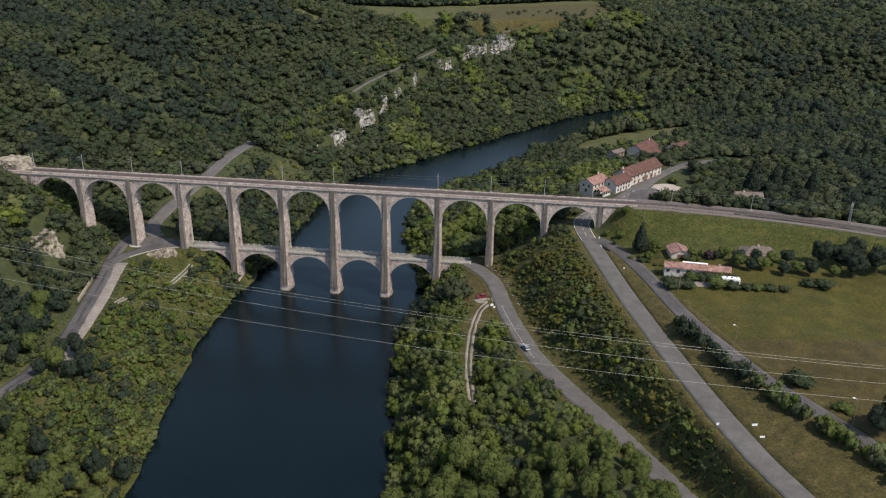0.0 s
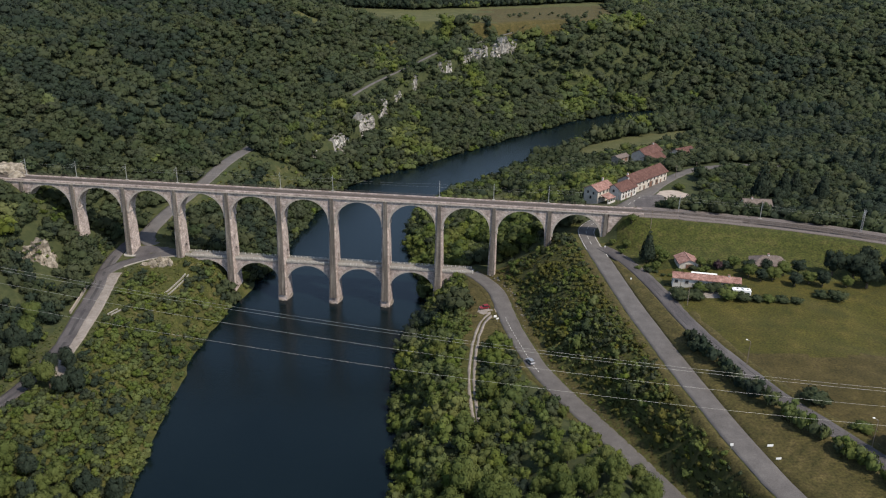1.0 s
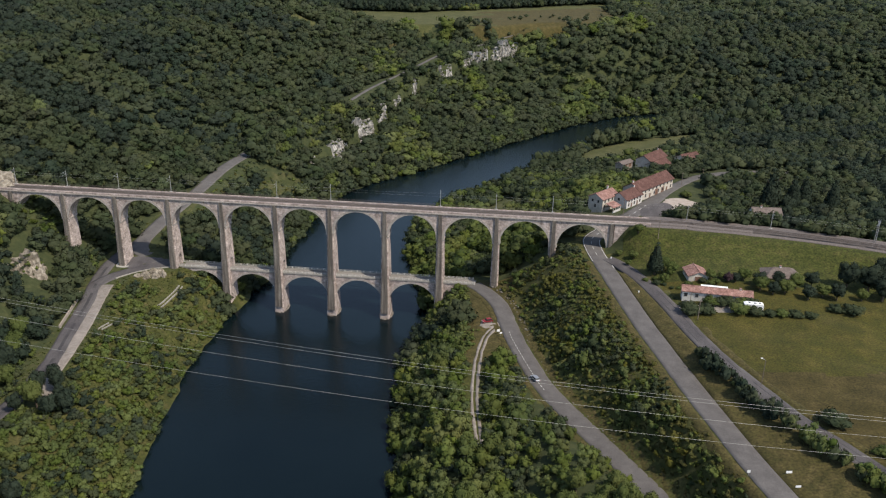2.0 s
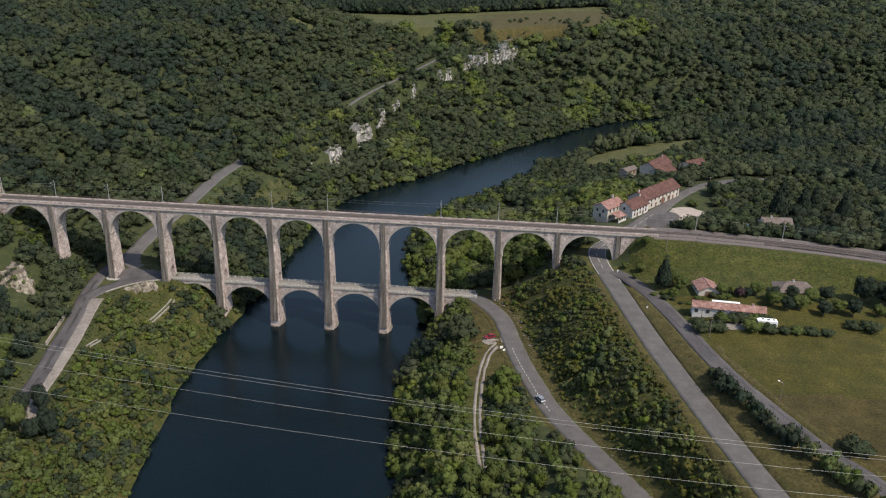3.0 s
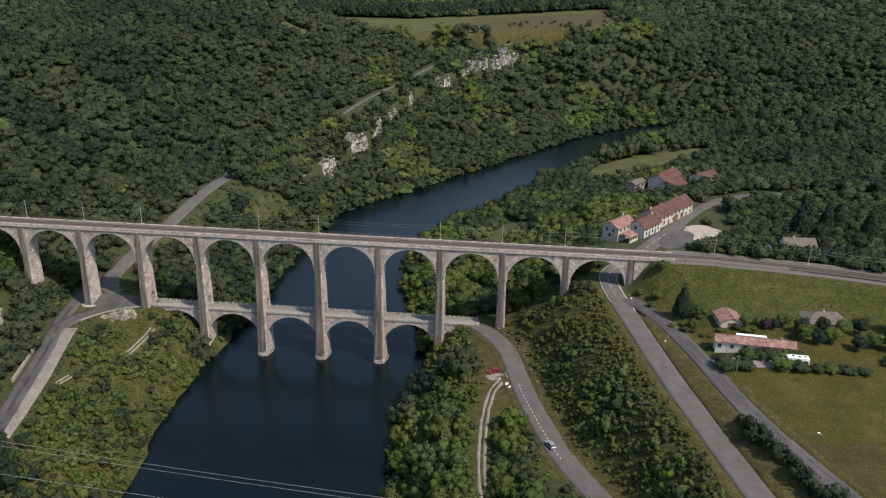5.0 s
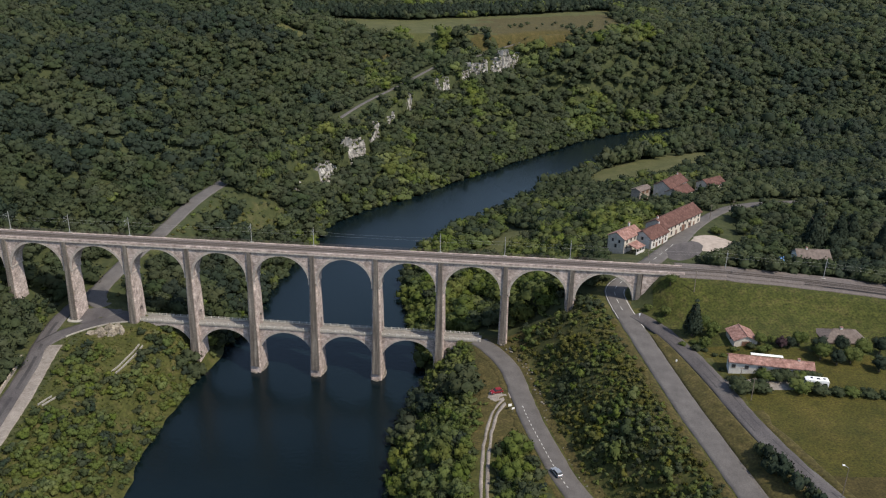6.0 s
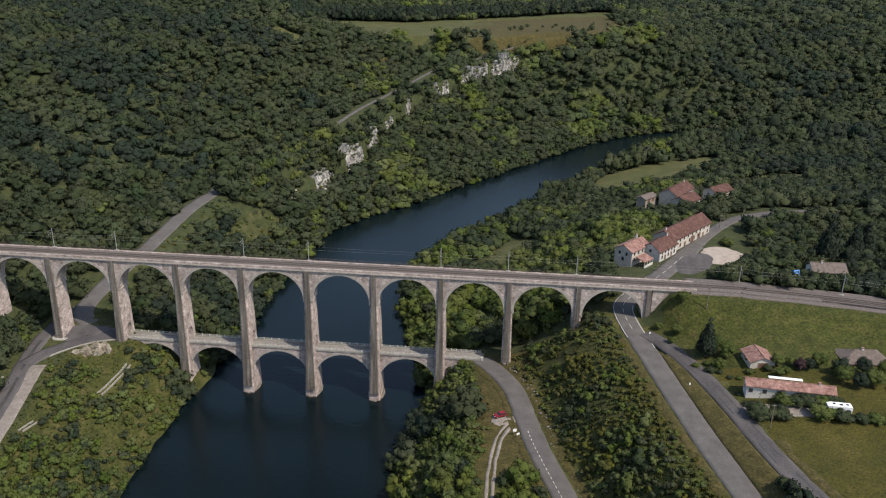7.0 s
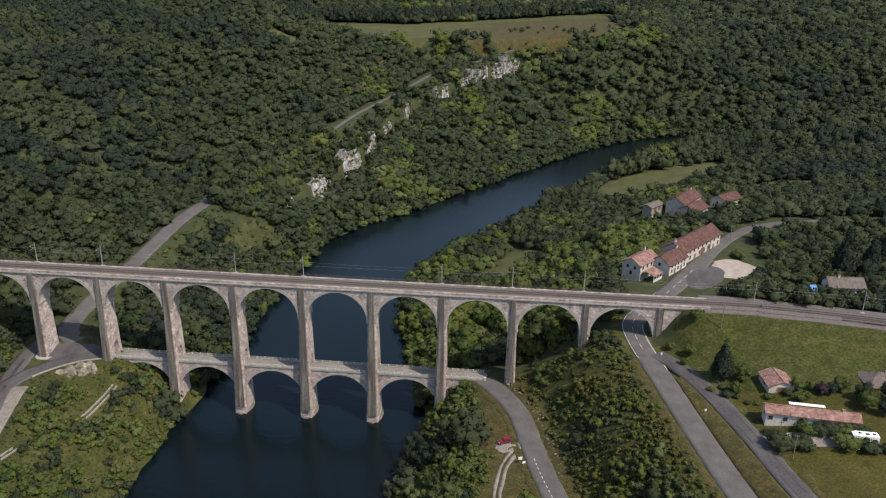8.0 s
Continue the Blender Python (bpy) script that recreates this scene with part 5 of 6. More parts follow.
for n, (x, y, r, hz) in enumerate(((108.9, -32.5, 1.6, 1.4), (111.4, -37.8, 1.3, 1.2), (120.2, -39, 1.5, 1.3), (116.2, -41.8, 1.2, 1.1), (113.7, -41.2, 1.1, 1.1), (94.6, -25.2, 0.8, 0.9), (105, -34, 1.5, 1.6), (116.5, -63, 2.9, 4.0), (122, -62.6, 2.4, 3.3), (133, -63, 2.5, 3.4), (138.2, -63.3, 2.2, 2.8), (143, -64, 1.8, 2.0), (147.2, -64.6, 2.0, 2.0), (151.2, -65.5, 2.0, 2.2), (156.2, -66, 1.7, 1.8),
                                  (125, -56, 2.0, 2.9), (128.1, -56.4, 2.0, 2.7), (131.2, -56.8, 2.1, 2.9), (135.2, -57.2, 2.1, 2.8), (138.4, -57, 1.9, 2.6), (143.5, -129, 3.0, 3.4), (152, -142, 2.3, 2.0), (115.2, -56.5, 1.2, 1.2), (113.9, -50.5, 1.2, 1.2),
                                  (119.7, -39.5, 1.5, 1.6), (125.2, -38.5, 1.7, 2.0), (108.7, -37, 2.0, 2.2), (110.5, -36, 1.8, 2.0), (167.2, -58, 2.2, 2.4), (172.2, -60, 2.6, 3.0), (138.2, 74, 3.2, 3.4))):
    round_bush(x, y, r, hz, 300 + n % 5, "leaf_bright" if n % 3 == 0 else "leaf")

plum = round_bush(134.4, -38, 2.1, 4.2, 311, "plum_leaf", "dark purple-leaved plum tree in the garden")


# ---- railway: track, masts, wires ----
def along(line, off, w, h, z, bm):
    """A bar of width w and height h beside a line, its foot at z over the line's own height."""
    t = np.gradient(line[:, :2], axis=0)
    t /= np.linalg.norm(t, axis=1)[:, None]
    nrm = np.stack([-t[:, 1], t[:, 0]], 1)
    rows = []
    for p, q in zip(line, nrm):
        rows.append([(p[0] + q[0] * (off + s), p[1] + q[1] * (off + s), p[2] + z + u) for s, u in ((-w / 2, 0), (w / 2, 0), (w / 2, h), (-w / 2, h))])
    loft(bm, rows)


TRACK = RAIL[(RAIL[:, 0] > XL + 1) & (RAIL[:, 0] < 420)].copy()
TRACK_R = RAIL[(RAIL[:, 0] > 105.5) & (RAIL[:, 0] < 520)]
ribbon("track_bed", TRACK_R, 3.4, -0.15, M["ballast"], "brown ballast bed of the railway", "railway bed", seed=11)
edge_far = TRACK_R.copy()
tt = np.gradient(edge_far[:, :2], axis=0)
tt /= np.linalg.norm(tt, axis=1)[:, None]
edge_far[:, :2] += np.stack([-tt[:, 1], tt[:, 0]], 1) * 5.4
ribbon("path", edge_far, 1.8, -0.5, M["ballast"], "stony brown path beside the railway", "path", seed=12)
edge_near = TRACK_R.copy()
edge_near[:, :2] -= np.stack([-tt[:, 1], tt[:, 0]], 1) * 4.6
ribbon("track_edge", edge_near, 1.3, -0.55, M["ballast"], "stony brown shoulder of the railway", "railway bed", seed=13)
track = thing("railway_track", (0, 0, 0), "single railway track with rusty rails on brown ballast", "railway track")
for off in (-0.75, 0.75):
    bm = bmesh.new()
    along(TRACK, off, 0.16, 0.17, 0.02, bm)
    part("rail", bm, M["rail_steel"], track)
bm = bmesh.new()
sl = smooth_line(TRACK[::6], 0.7)
st = np.gradient(sl[:, :2], axis=0)
for p, d in zip(sl, st):
    d = d / np.linalg.norm(d)
    n = np.array((-d[1], d[0]))
    c = [p[:2] + d * a * 0.13 + n * b * 1.25 for a, b in ((-1, -1), (1, -1), (1, 1), (-1, 1))]
    lo = [bm.verts.new((q[0], q[1], p[2] - 0.14)) for q in c]
    hi = [bm.verts.new((q[0], q[1], p[2] + 0.02)) for q in c]
    bm.faces.new(hi)
    for i in range(4):
        bm.faces.new((lo[i], lo[(i + 1) % 4], hi[(i + 1) % 4], hi[i]))
tagged(part("sleeper_bed", bm, M["sleeper"], track), kind="stuff")
siding = thing("railway_track", (0, 0, 0), "second track with rusty rails beside the first", "railway track")
SIDE = RAIL[(RAIL[:, 0] > 150) & (RAIL[:, 0] < 420)]
for off in (-2.9, -1.45):
    bm = bmesh.new()
    along(SIDE, off - 0.6, 0.16, 0.17, 0.02, bm)
    part("rail", bm, M["rail_steel"], siding)


def bar(bm, a, b, r0, r1=None, n=6):
    a, b = Vector(a), Vector(b)
    q = (b - a).to_track_quat("Z", "Y")
    loft(bm, [[p + q @ Vector((r * math.cos(2 * math.pi * i / n), r * math.sin(2 * math.pi * i / n), 0)) for i in range(n)] for p, r in ((a, r0), (b, r0 if r1 is None else r1))])


def catenary_mast():
    ob = new("catenary_mast")
    tagged(ob, "slim grey steel overhead-line mast on a pale concrete block", "mast", "railway masts")
    bm = bmesh.new()
    box(bm, -0.75, 0.75, -0.45, 0.45, -0.1, 0.3, 0.05)
    part("base", bm, M["concrete"], ob)
    bm = bmesh.new()
    bar(bm, (0, 0, 0.2), (0, 0, 7.6), 0.15, 0.10, 8)
    part("pole", bm, M["steel"], ob)
    bm = bmesh.new()
    bar(bm, (0, 0, 6.9), (0, -3.2, 7.2), 0.04)
    bar(bm, (0, 0, 5.6), (0, -3.2, 7.1), 0.035)
    bar(bm, (0, -0.6, 5.9), (0, -3.4, 5.75), 0.03)
    part("bracket", bm, M["steel"], ob)
    bm = bmesh.new()
    for z in (6.9, 5.62):
        for i in range(4):
            bar(bm, (0, -0.25 - 0.1 * i, z + 0.02 * i), (0, -0.29 - 0.1 * i, z + 0.02 * i), 0.09)
    part("insulator", bm, M["rubber"], ob)
    return ob


mast = catenary_mast()
mast.matrix_basis = pose(pier_x(-1) - 1, YC + 3.4, Z_CORN + 1.15)
for k in (0, 1, 2, 4, 5, 7, 8, 9):
    copy_thing(mast, pose(pier_x(k) - 0.8, YC + 3.4, Z_CORN + 1.15))
for x, y in ((125.5, 5.2), (159, 1.8)):
    copy_thing(mast, pose(x, y, ground_at(x, y) + 0.2, 0, 0, -6))
lattice = thing("lattice_mast", (197, -7.6, ground_at(197, -7.6)), "grey steel lattice mast with brackets beside the track", "mast", "railway masts", rz=-18)
bm = bmesh.new()
for sx in (-0.35, 0.35):
    for sy in (-0.35, 0.35):
        bar(bm, (sx, sy, 0), (sx * 0.7, sy * 0.7, 9.2), 0.07)
for i in range(9):
    z = i * 1.0 + 0.2
    bar(bm, (-0.35, -0.35, z), (0.35, -0.35, z + 1), 0.04)
    bar(bm, (0.35, 0.35, z), (-0.35, 0.35, z + 1), 0.04)
    bar(bm, (-0.35, 0.35, z), (-0.35, -0.35, z + 1), 0.04)
    bar(bm, (0.35, -0.35, z), (0.35, 0.35, z + 1), 0.04)
part("lattice", bm, M["steel"], lattice)
bm = bmesh.new()
for sy in (-1, 1):
    bar(bm, (0, 0, 8.6), (0, sy * 3.4, 8.9), 0.06)
    bar(bm, (0, 0, 7.0), (0, sy * 3.4, 8.8), 0.05)
    bar(bm, (-0.6, sy * 1.2, 6.8), (0.6, sy * 1.2, 9.6), 0.06)
part("bracket", bm, M["steel"], lattice)
WX = [pier_x(k) - 0.8 for k in (-1, 0, 1, 2, 4, 5, 7, 8, 9)] + [125.5, 159, 197, 260]
for zz, sag, lab in ((7.2, 0.5, "upper overhead-line wire along the railway"), (5.75, 0.05, "lower overhead-line wire along the railway")):
    pts = []
    for a, b in zip(WX[:-1], WX[1:]):
        for i in range(8):
            u = i / 8
            x = a + (b - a) * u
            pts.append((x, float(np.interp(x, RAIL[:, 0], RAIL[:, 1])), 51.6 + zz - sag * 4 * u * (1 - u)))
    bm = bmesh.new()
    for a, b in zip(pts[:-1], pts[1:]):
        bar(bm, a, b, 0.011, n=4)
    tagged(link("overhead_wire", bm, M["wire"]), lab, "wire")

# railing on the far side of the deck
bm = bmesh.new()
for i in range(int((XR - XL) / 2.4)):
    x = XL + 1 + i * 2.4
    box(bm, x - 0.03, x + 0.03, YC + 3.6, YC + 3.66, Z_CORN + 1.2, Z_CORN + 2.2)
for z in (1.55, 1.85, 2.18):
    box(bm, XL + 1, XR, YC + 3.61, YC + 3.65, Z_CORN + z, Z_CORN + z + 0.05)
part("railing", bm, M["rail_steel"], viaduct, "thin dark iron railing")

# power line across the river
for n, (ya, slope, za, zd, curve) in enumerate(((-202.5, 0.05, 97.6, -0.128, 0.00029), (-203.0, 0.05, 97.2, -0.128, 0.00029), (-208, 0.10, 97.0, -0.165, 0.00034), (-212, 0.10, 95.1, -0.163, 0.00033))):
    bm = bmesh.new()
    pts = [(x, ya + slope * x, za + zd * x + curve * x * x) for x in range(-260, 331, 12)]
    for a, b in zip(pts[:-1], pts[1:]):
        bar(bm, a, b, 0.014, n=4)
    tagged(link("power_cable", bm, M["wire"]), "thin pale power cable slung high over the river", "cable", "power cables")


# ---- road markings ----
def stripe(line, off, w, on, gap, label, parent_z=0.075):
    bm = bmesh.new()
    t = np.gradient(line[:, :2], axis=0)
    t /= np.linalg.norm(t, axis=1)[:, None]
    nrm = np.stack([-t[:, 1], t[:, 0]], 1)
    s = np.r_[0, np.cumsum(np.linalg.norm(np.diff(line[:, :2], axis=0), axis=1))]
    c = 0.0
    while c < s[-1]:
        e = min(c + on, s[-1])
        q = np.linspace(c, e, max(2, int((e - c) / 2) + 1))
        px, py, pz = (np.interp(q, s, line[:, i]) for i in range(3))
        nx, ny = np.interp(q, s, nrm[:, 0]), np.interp(q, s, nrm[:, 1])
        a = [bm.verts.new((x + u * (off - w / 2), y + v * (off - w / 2), z + parent_z)) for x, y, z, u, v in zip(px, py, pz, nx, ny)]
        b = [bm.verts.new((x + u * (off + w / 2), y + v * (off + w / 2), z + parent_z)) for x, y, z, u, v in zip(px, py, pz, nx, ny)]
        for i in range(len(a) - 1):
            bm.faces.new((a[i], b[i], b[i + 1], a[i + 1]))
        c = e + gap
    return tagged(link("road_marking", bm, M["paint"]), label, "road marking", kind="structure")


low = ROADS["low_road"][1]
stripe(low[(low[:, 1] < -46) & (low[:, 1] > -88)], -0.9, 0.16, 1.0, 1.1, "worn broken white line on the asphalt")
def repair(line, off, w, on, gap, label):
    ob = stripe(line, off, w, on, gap, label, 0.072)
    ob.name = "asphalt_repair"
    ob.data.materials[0] = M["asphalt_patch"]
    return tagged(ob, label, "asphalt repair", kind="structure")


upr, lfr = ROADS["upper_road"][1], ROADS["left_road"][1]
repair(upr[(upr[:, 1] < -20) & (upr[:, 1] > -172)], 0.9, 1.1, 17, 6, "dark repaired strip in the lane's surface")
repair(upr[(upr[:, 1] < -30) & (upr[:, 1] > -172)], -1.1, 0.8, 9, 14, "dark repaired strip in the lane's surface")
repair(lfr[(lfr[:, 1] < -4) & (lfr[:, 1] > -128)], 0.4, 1.2, 22, 5, "dark repaired strip in the road's surface")
mainr = ROADS["main_road"][1]
stripe(mainr[(mainr[:, 1] < 34) & (mainr[:, 1] > -16)], -3.3, 0.14, 60, 1, "white edge line on the asphalt", 0.03)
stripe(mainr[(mainr[:, 1] < 60) & (mainr[:, 1] > -14)], 0.0, 0.14, 3, 3, "broken white centre line")
stripe(mainr[(mainr[:, 1] < 10) & (mainr[:, 1] > -24)], 3.4, 0.16, 60, 1, "white edge line by the junction", 0.02)


# ---- buildings ----
def gable_house(name, loc, rz, L, W, wall_h, roof_h, wall_m, roof_m, label, over=0.5, openings=(), chimneys=(), hip=0.0, group=""):
    """A house along its own x axis, the long side towards -y; openings: (side, along, z, width, height, kind)."""
    ob = thing(name, loc, label, "house", group, rz=rz)
    bm = bmesh.new()
    box(bm, 0, L, 0, W, -4.0, wall_h)
    for x in (0.0, L):
        if not hip:
            a, b, c = bm.verts.new((x, 0, wall_h)), bm.verts.new((x, W, wall_h)), bm.verts.new((x, W / 2, wall_h + roof_h * W / (W + 2 * over)))
            bm.faces.new((a, b, c))
    part("wall", bm, wall_m, ob)
    # two roof slopes with thickness, rows of tiles as ridged strips
    t = 0.22
    rise = roof_h
    for s in (0, 1):
        bm = bmesh.new()
        y_e, y_r = (-over, W / 2) if s == 0 else (W + over, W / 2)
        z_e, z_r = wall_h - over * rise / (W / 2 + over) * 0.0 - 0.05, wall_h + rise
        n = max(4, int(L / 0.9))
        rows = []
        for i in range(n + 1):
            x = -over + (L + 2 * over) * i / n
            h = 0.07 * (i % 2)
            xr = min(max(x, -over + hip), L + over - hip) if hip else x
            rows.append([(x, y_e, z_e + h), (xr, y_r, z_r + h), (xr, y_r, z_r - t), (x, y_e, z_e - t)])
        loft(bm, rows)
        if hip and s == 0:
            for x, xr in ((-over, -over + hip), (L + over, L + over - hip)):
                a = [bm.verts.new(p) for p in ((x, -over, z_e), (x, W + over, z_e), (xr, W / 2, z_r))]
                bm.faces.new(a)
        bmesh.ops.recalc_face_normals(bm, faces=bm.faces)
        part("roof", bm, roof_m, ob)
    bm = bmesh.new()
    bar(bm, (-over + hip, W / 2, wall_h + rise + 0.03), (L + over - hip, W / 2, wall_h + rise + 0.03), 0.16)
    part("ridge", bm, roof_m, ob)
    for side, u, z, w, h, kind in openings:
        bm = bmesh.new()
        fr = bmesh.new()
        if side in ("front", "back"):
            y0, y1 = (-0.06, 0.05) if side == "front" else (W - 0.05, W + 0.06)
            box(bm, u - w / 2, u + w / 2, y0, y1, z, z + h)
            yf = (y0 - 0.05, y0 + 0.06) if side == "front" else (y1 - 0.06, y1 + 0.05)
            for a, b, c, d in ((u - w / 2 - 0.12, u - w / 2, z - 0.1, z + h + 0.12), (u + w / 2, u + w / 2 + 0.12, z - 0.1, z + h + 0.12), (u - w / 2, u + w / 2, z + h, z + h + 0.12), (u - w / 2, u + w / 2, z - 0.1, z)):
                box(fr, a, b, yf[0], yf[1], c, d)
        else:
            x0, x1 = (-0.06, 0.05) if side == "left" else (L - 0.05, L + 0.06)
            box(bm, x0, x1, u - w / 2, u + w / 2, z, z + h)
            xf = (x0 - 0.05, x0 + 0.06) if side == "left" else (x1 - 0.06, x1 + 0.05)
            for a, b, c, d in ((u - w / 2 - 0.12, u - w / 2, z - 0.1, z + h + 0.12), (u + w / 2, u + w / 2 + 0.12, z - 0.1, z + h + 0.12), (u - w / 2, u + w / 2, z + h, z + h + 0.12), (u - w / 2, u + w / 2, z - 0.1, z)):
                box(fr, xf[0], xf[1], a, b, c, d)
        o = part("door" if kind == "door" else "window", bm, M["wood_door"] if kind == "door" else M["glass"], ob)
        part("frame", fr, M["stone_light"], o)
    for u, v, h in chimneys:
        bm = bmesh.new()
        box(bm, u - 0.35, u + 0.35, v - 0.3, v + 0.3, wall_h, wall_h + rise + h, 0.03)
        ch = part("chimney", bm, M["white_wall"], ob)
        bm = bmesh.new()
        box(bm, u - 0.45, u + 0.45, v - 0.4, v + 0.4, wall_h + rise + h, wall_h + rise + h + 0.18, 0.02)
        part("cap", bm, M["roof_pink"], ch)
    return ob


def row_windows(L, z, n, w=1.0, h=1.5, side="front", start=2.0, doors=()):
    return tuple((side, start + (L - 2 * start) * i / max(1, n - 1), (0.0 if i in doors else z), w if i not in doors else w * 1.2, h if i not in doors else 2.2, "door" if i in doors else "window") for i in range(n))


RZ = math.degrees(math.atan2(25.3, 19.7))
gable_house("house", (113.6, 62.0, 40.1), RZ, 32.5, 9.5, 5.2, 3.4, M["render_wall"], M["roof_red"], "long rendered house with a red tiled roof and brown gates", 0.6,
            (*row_windows(32.5, 1.0, 8, 1.0, 1.6, doors=(2, 6)), *row_windows(32.5, 3.4, 9, 0.9, 1.1), ("front", 16.5, 0.0, 3.0, 3.2, "door"), ("front", 22.5, 0.0, 2.6, 3.0, "door"), ("right", 4.7, 3.0, 1, 1.3, "window")), ((1.0, 4.8, 0.9),))
gable_house("house", (106.3, 50.2, 40), RZ, 14.0, 8.8, 4.4, 2.9, M["white_wall"], M["roof_red"], "white rendered house with a brownish red tiled roof", 0.5,
            (*row_windows(14, 1.0, 5, 0.9, 1.4, doors=(1, 3)), *row_windows(14, 2.9, 5, 0.9, 1.0), ("left", 4.4, 3.2, 1.0, 1.3, "window")), ((12.6, 4.4, 1.0),))
gable_house("house", (94.6, 46.5, 39.8), 51, 13.0, 8.0, 5.4, 2.3, M["render_wall"], M["roof_pink"], "two-storey rendered house with a faded tile roof", 0.5,
            (*row_windows(13, 1.0, 4, 0.95, 1.5, doors=(2,)), *row_windows(13, 3.5, 4, 0.9, 1.3), ("left", 2.4, 3.3, 0.9, 1.3, "window"), ("left", 5.6, 3.3, 0.9, 1.3, "window"), ("left", 4.0, 0.8, 1.0, 1.5, "window")), ((11.5, 5.5, 1.0),))
# porch with posts in front of the small house
porch = thing("porch", (99.5, 43.6, 39.9), "open porch with a faded tile roof and white posts", "porch", rz=51)
bm = bmesh.new()
loft(bm, [[(x, -0.3, 2.6), (x, 4.2, 3.7), (x, 4.2, 3.5), (x, -0.3, 2.4)] for x in (-0.3, 3, 6.3)])
part("roof", bm, M["roof_pink"], porch)
for x in (0, 2, 4, 6):
    bm = bmesh.new()
    box(bm, x - 0.14, x + 0.14, -0.1, 0.18, -1.0, 2.45, 0.03)
    part("post", bm, M["white_wall"], porch)
bm = bmesh.new()
box(bm, -0.2, 6.2, -0.12, 0.1, -1.0, 0.9, 0.03)
part("low_wall", bm, M["white_wall"], porch)

gable_house("house", (134.0, 166.5, 27.6), 55, 21.0, 10.0, 4.0, 3.4, M["render_wall"], M["roof_red"], "rendered farmhouse with a red tiled roof among trees", 0.6,
            (*row_windows(21, 1.0, 6, 1, 1.4, doors=(3,)), ("right", 5.0, 2.5, 1, 1.4, "window")), ((18, 5.0, 0.9),), group="farm buildings")
gable_house("house", (137.0, 152.5, 28.2), 52, 14.0, 9.0, 4.0, 3.0, M["render_wall"], M["roof_red"], "farm building with a reddish tiled roof", 0.6,
            (*row_windows(14, 1.0, 4, 1, 1.4, doors=(1,)), ("left", 4.5, 0.2, 2.4, 2.6, "door")), (), group="farm buildings")
gable_house("house", (156.0, 172.0, 28.4), 40, 14.0, 9.0, 4.0, 2.6, M["render_wall"], M["roof_red"], "low farm wing with a brown tiled roof", 0.5, row_windows(14, 1.0, 3, 1, 1.3), (), group="farm buildings")
gable_house("barn", (117.5, 165.0, 27.0), 50, 11.0, 5.5, 2.6, 1.2, M["stone_wall"], M["roof_grey"], "open grey-roofed barn beside the farm", 0.5, (("front", 3.4, 0, 2.4, 2.2, "door"), ("front", 7.6, 0, 2.4, 2.2, "door")), (), group="farm buildings")
gable_house("house", (161.2, 34.8, 42.6), 3, 12.6, 7.5, 3.0, 2.5, M["white_wall"], M["roof_grey"], "small house with a grey-brown tiled roof by the railway", 0.5,
            (*row_windows(12.6, 0.9, 4, 1.0, 1.2, doors=(2,)), ("left", 3.7, 1, 1, 1.2, "window")), ((4, 3.7, 0.7),))

# garden below the railway
gable_house("long_house", (115.5, -52.0, 41.75), -5.5, 24.0, 4.6, 3.0, 1.3, M["white_wall"], M["roof_pink"], "long low white house with a faded pink tiled roof", 0.45,
            (*row_windows(10, 0.9, 3, 1.1, 1.2, start=1.2), ("front", 9.0, 0, 1.0, 2.1, "door"), ("front", 14.0, 0.9, 1.1, 1.2, "window"), ("front", 19.0, 0.9, 1.1, 1.2, "window"), ("left", 2.3, 1, 1, 1.1, "window")), ((20.0, 2.4, 0.5),))
gable_house("garage", (127.6, -36.5, 42.0), 96, 7.8, 7.4, 2.4, 1.7, M["render_wall"], M["roof_pink"], "small garage with a pink tiled gable roof", 0.45, (("left", 3.7, 0, 2.6, 2.0, "door"), ("back", 3.4, 1, 1.0, 1, "window")))
gable_house("house", (149.2, -34.5, 41.6), 4, 13.6, 9.0, 2.8, 2.4, M["render_wall"], M["roof_grey"], "small house with a grey hipped roof behind trees", 0.5, row_windows(13.6, 0.9, 4, 1, 1.2, doors=(2,)), ((6.4, 4.5, 0.6),), hip=4.2)
# glass awning beside the long house
bm = bmesh.new()
box(bm, 0, 9.5, 0, 1.3, 0, 0.12, 0.03)
aw = thing("awning", (122.7, -47.6, 45.0), "white corrugated awning on thin posts", "awning", rz=-5)
part("sheet", bm, M["white"], aw)
for x in (0.3, 4.7, 9.2):
    bm = bmesh.new()
    bar(bm, (x, 1.1, 0.02), (x, 1.1, -3.6), 0.05)
    part("post", bm, M["steel"], aw)

# blue tarpaulin over a stack
bm = bmesh.new()
loft(bm, [[(x, -1.6, 0), (x, -1.5, 2.2), (x, -0.1, 3.2), (x, 1.4, 2.3), (x, 1.6, 0)] for x in (-1.3, 0, 1.3)])
bmesh.ops.subdivide_edges(bm, edges=bm.edges[:], cuts=2, use_grid_fill=True)
for v in bm.verts:
    v.co += 0.10 * noise.noise_vector(v.co * 1.3)
tp = tagged(link("tarpaulin", bm, M["tarp"]), "blue tarpaulin draped over a stack beside the small house", "tarpaulin")
tp.matrix_basis = pose(156.6, 39.5, ground_at(156.6, 39.5), 0, 0, 15)


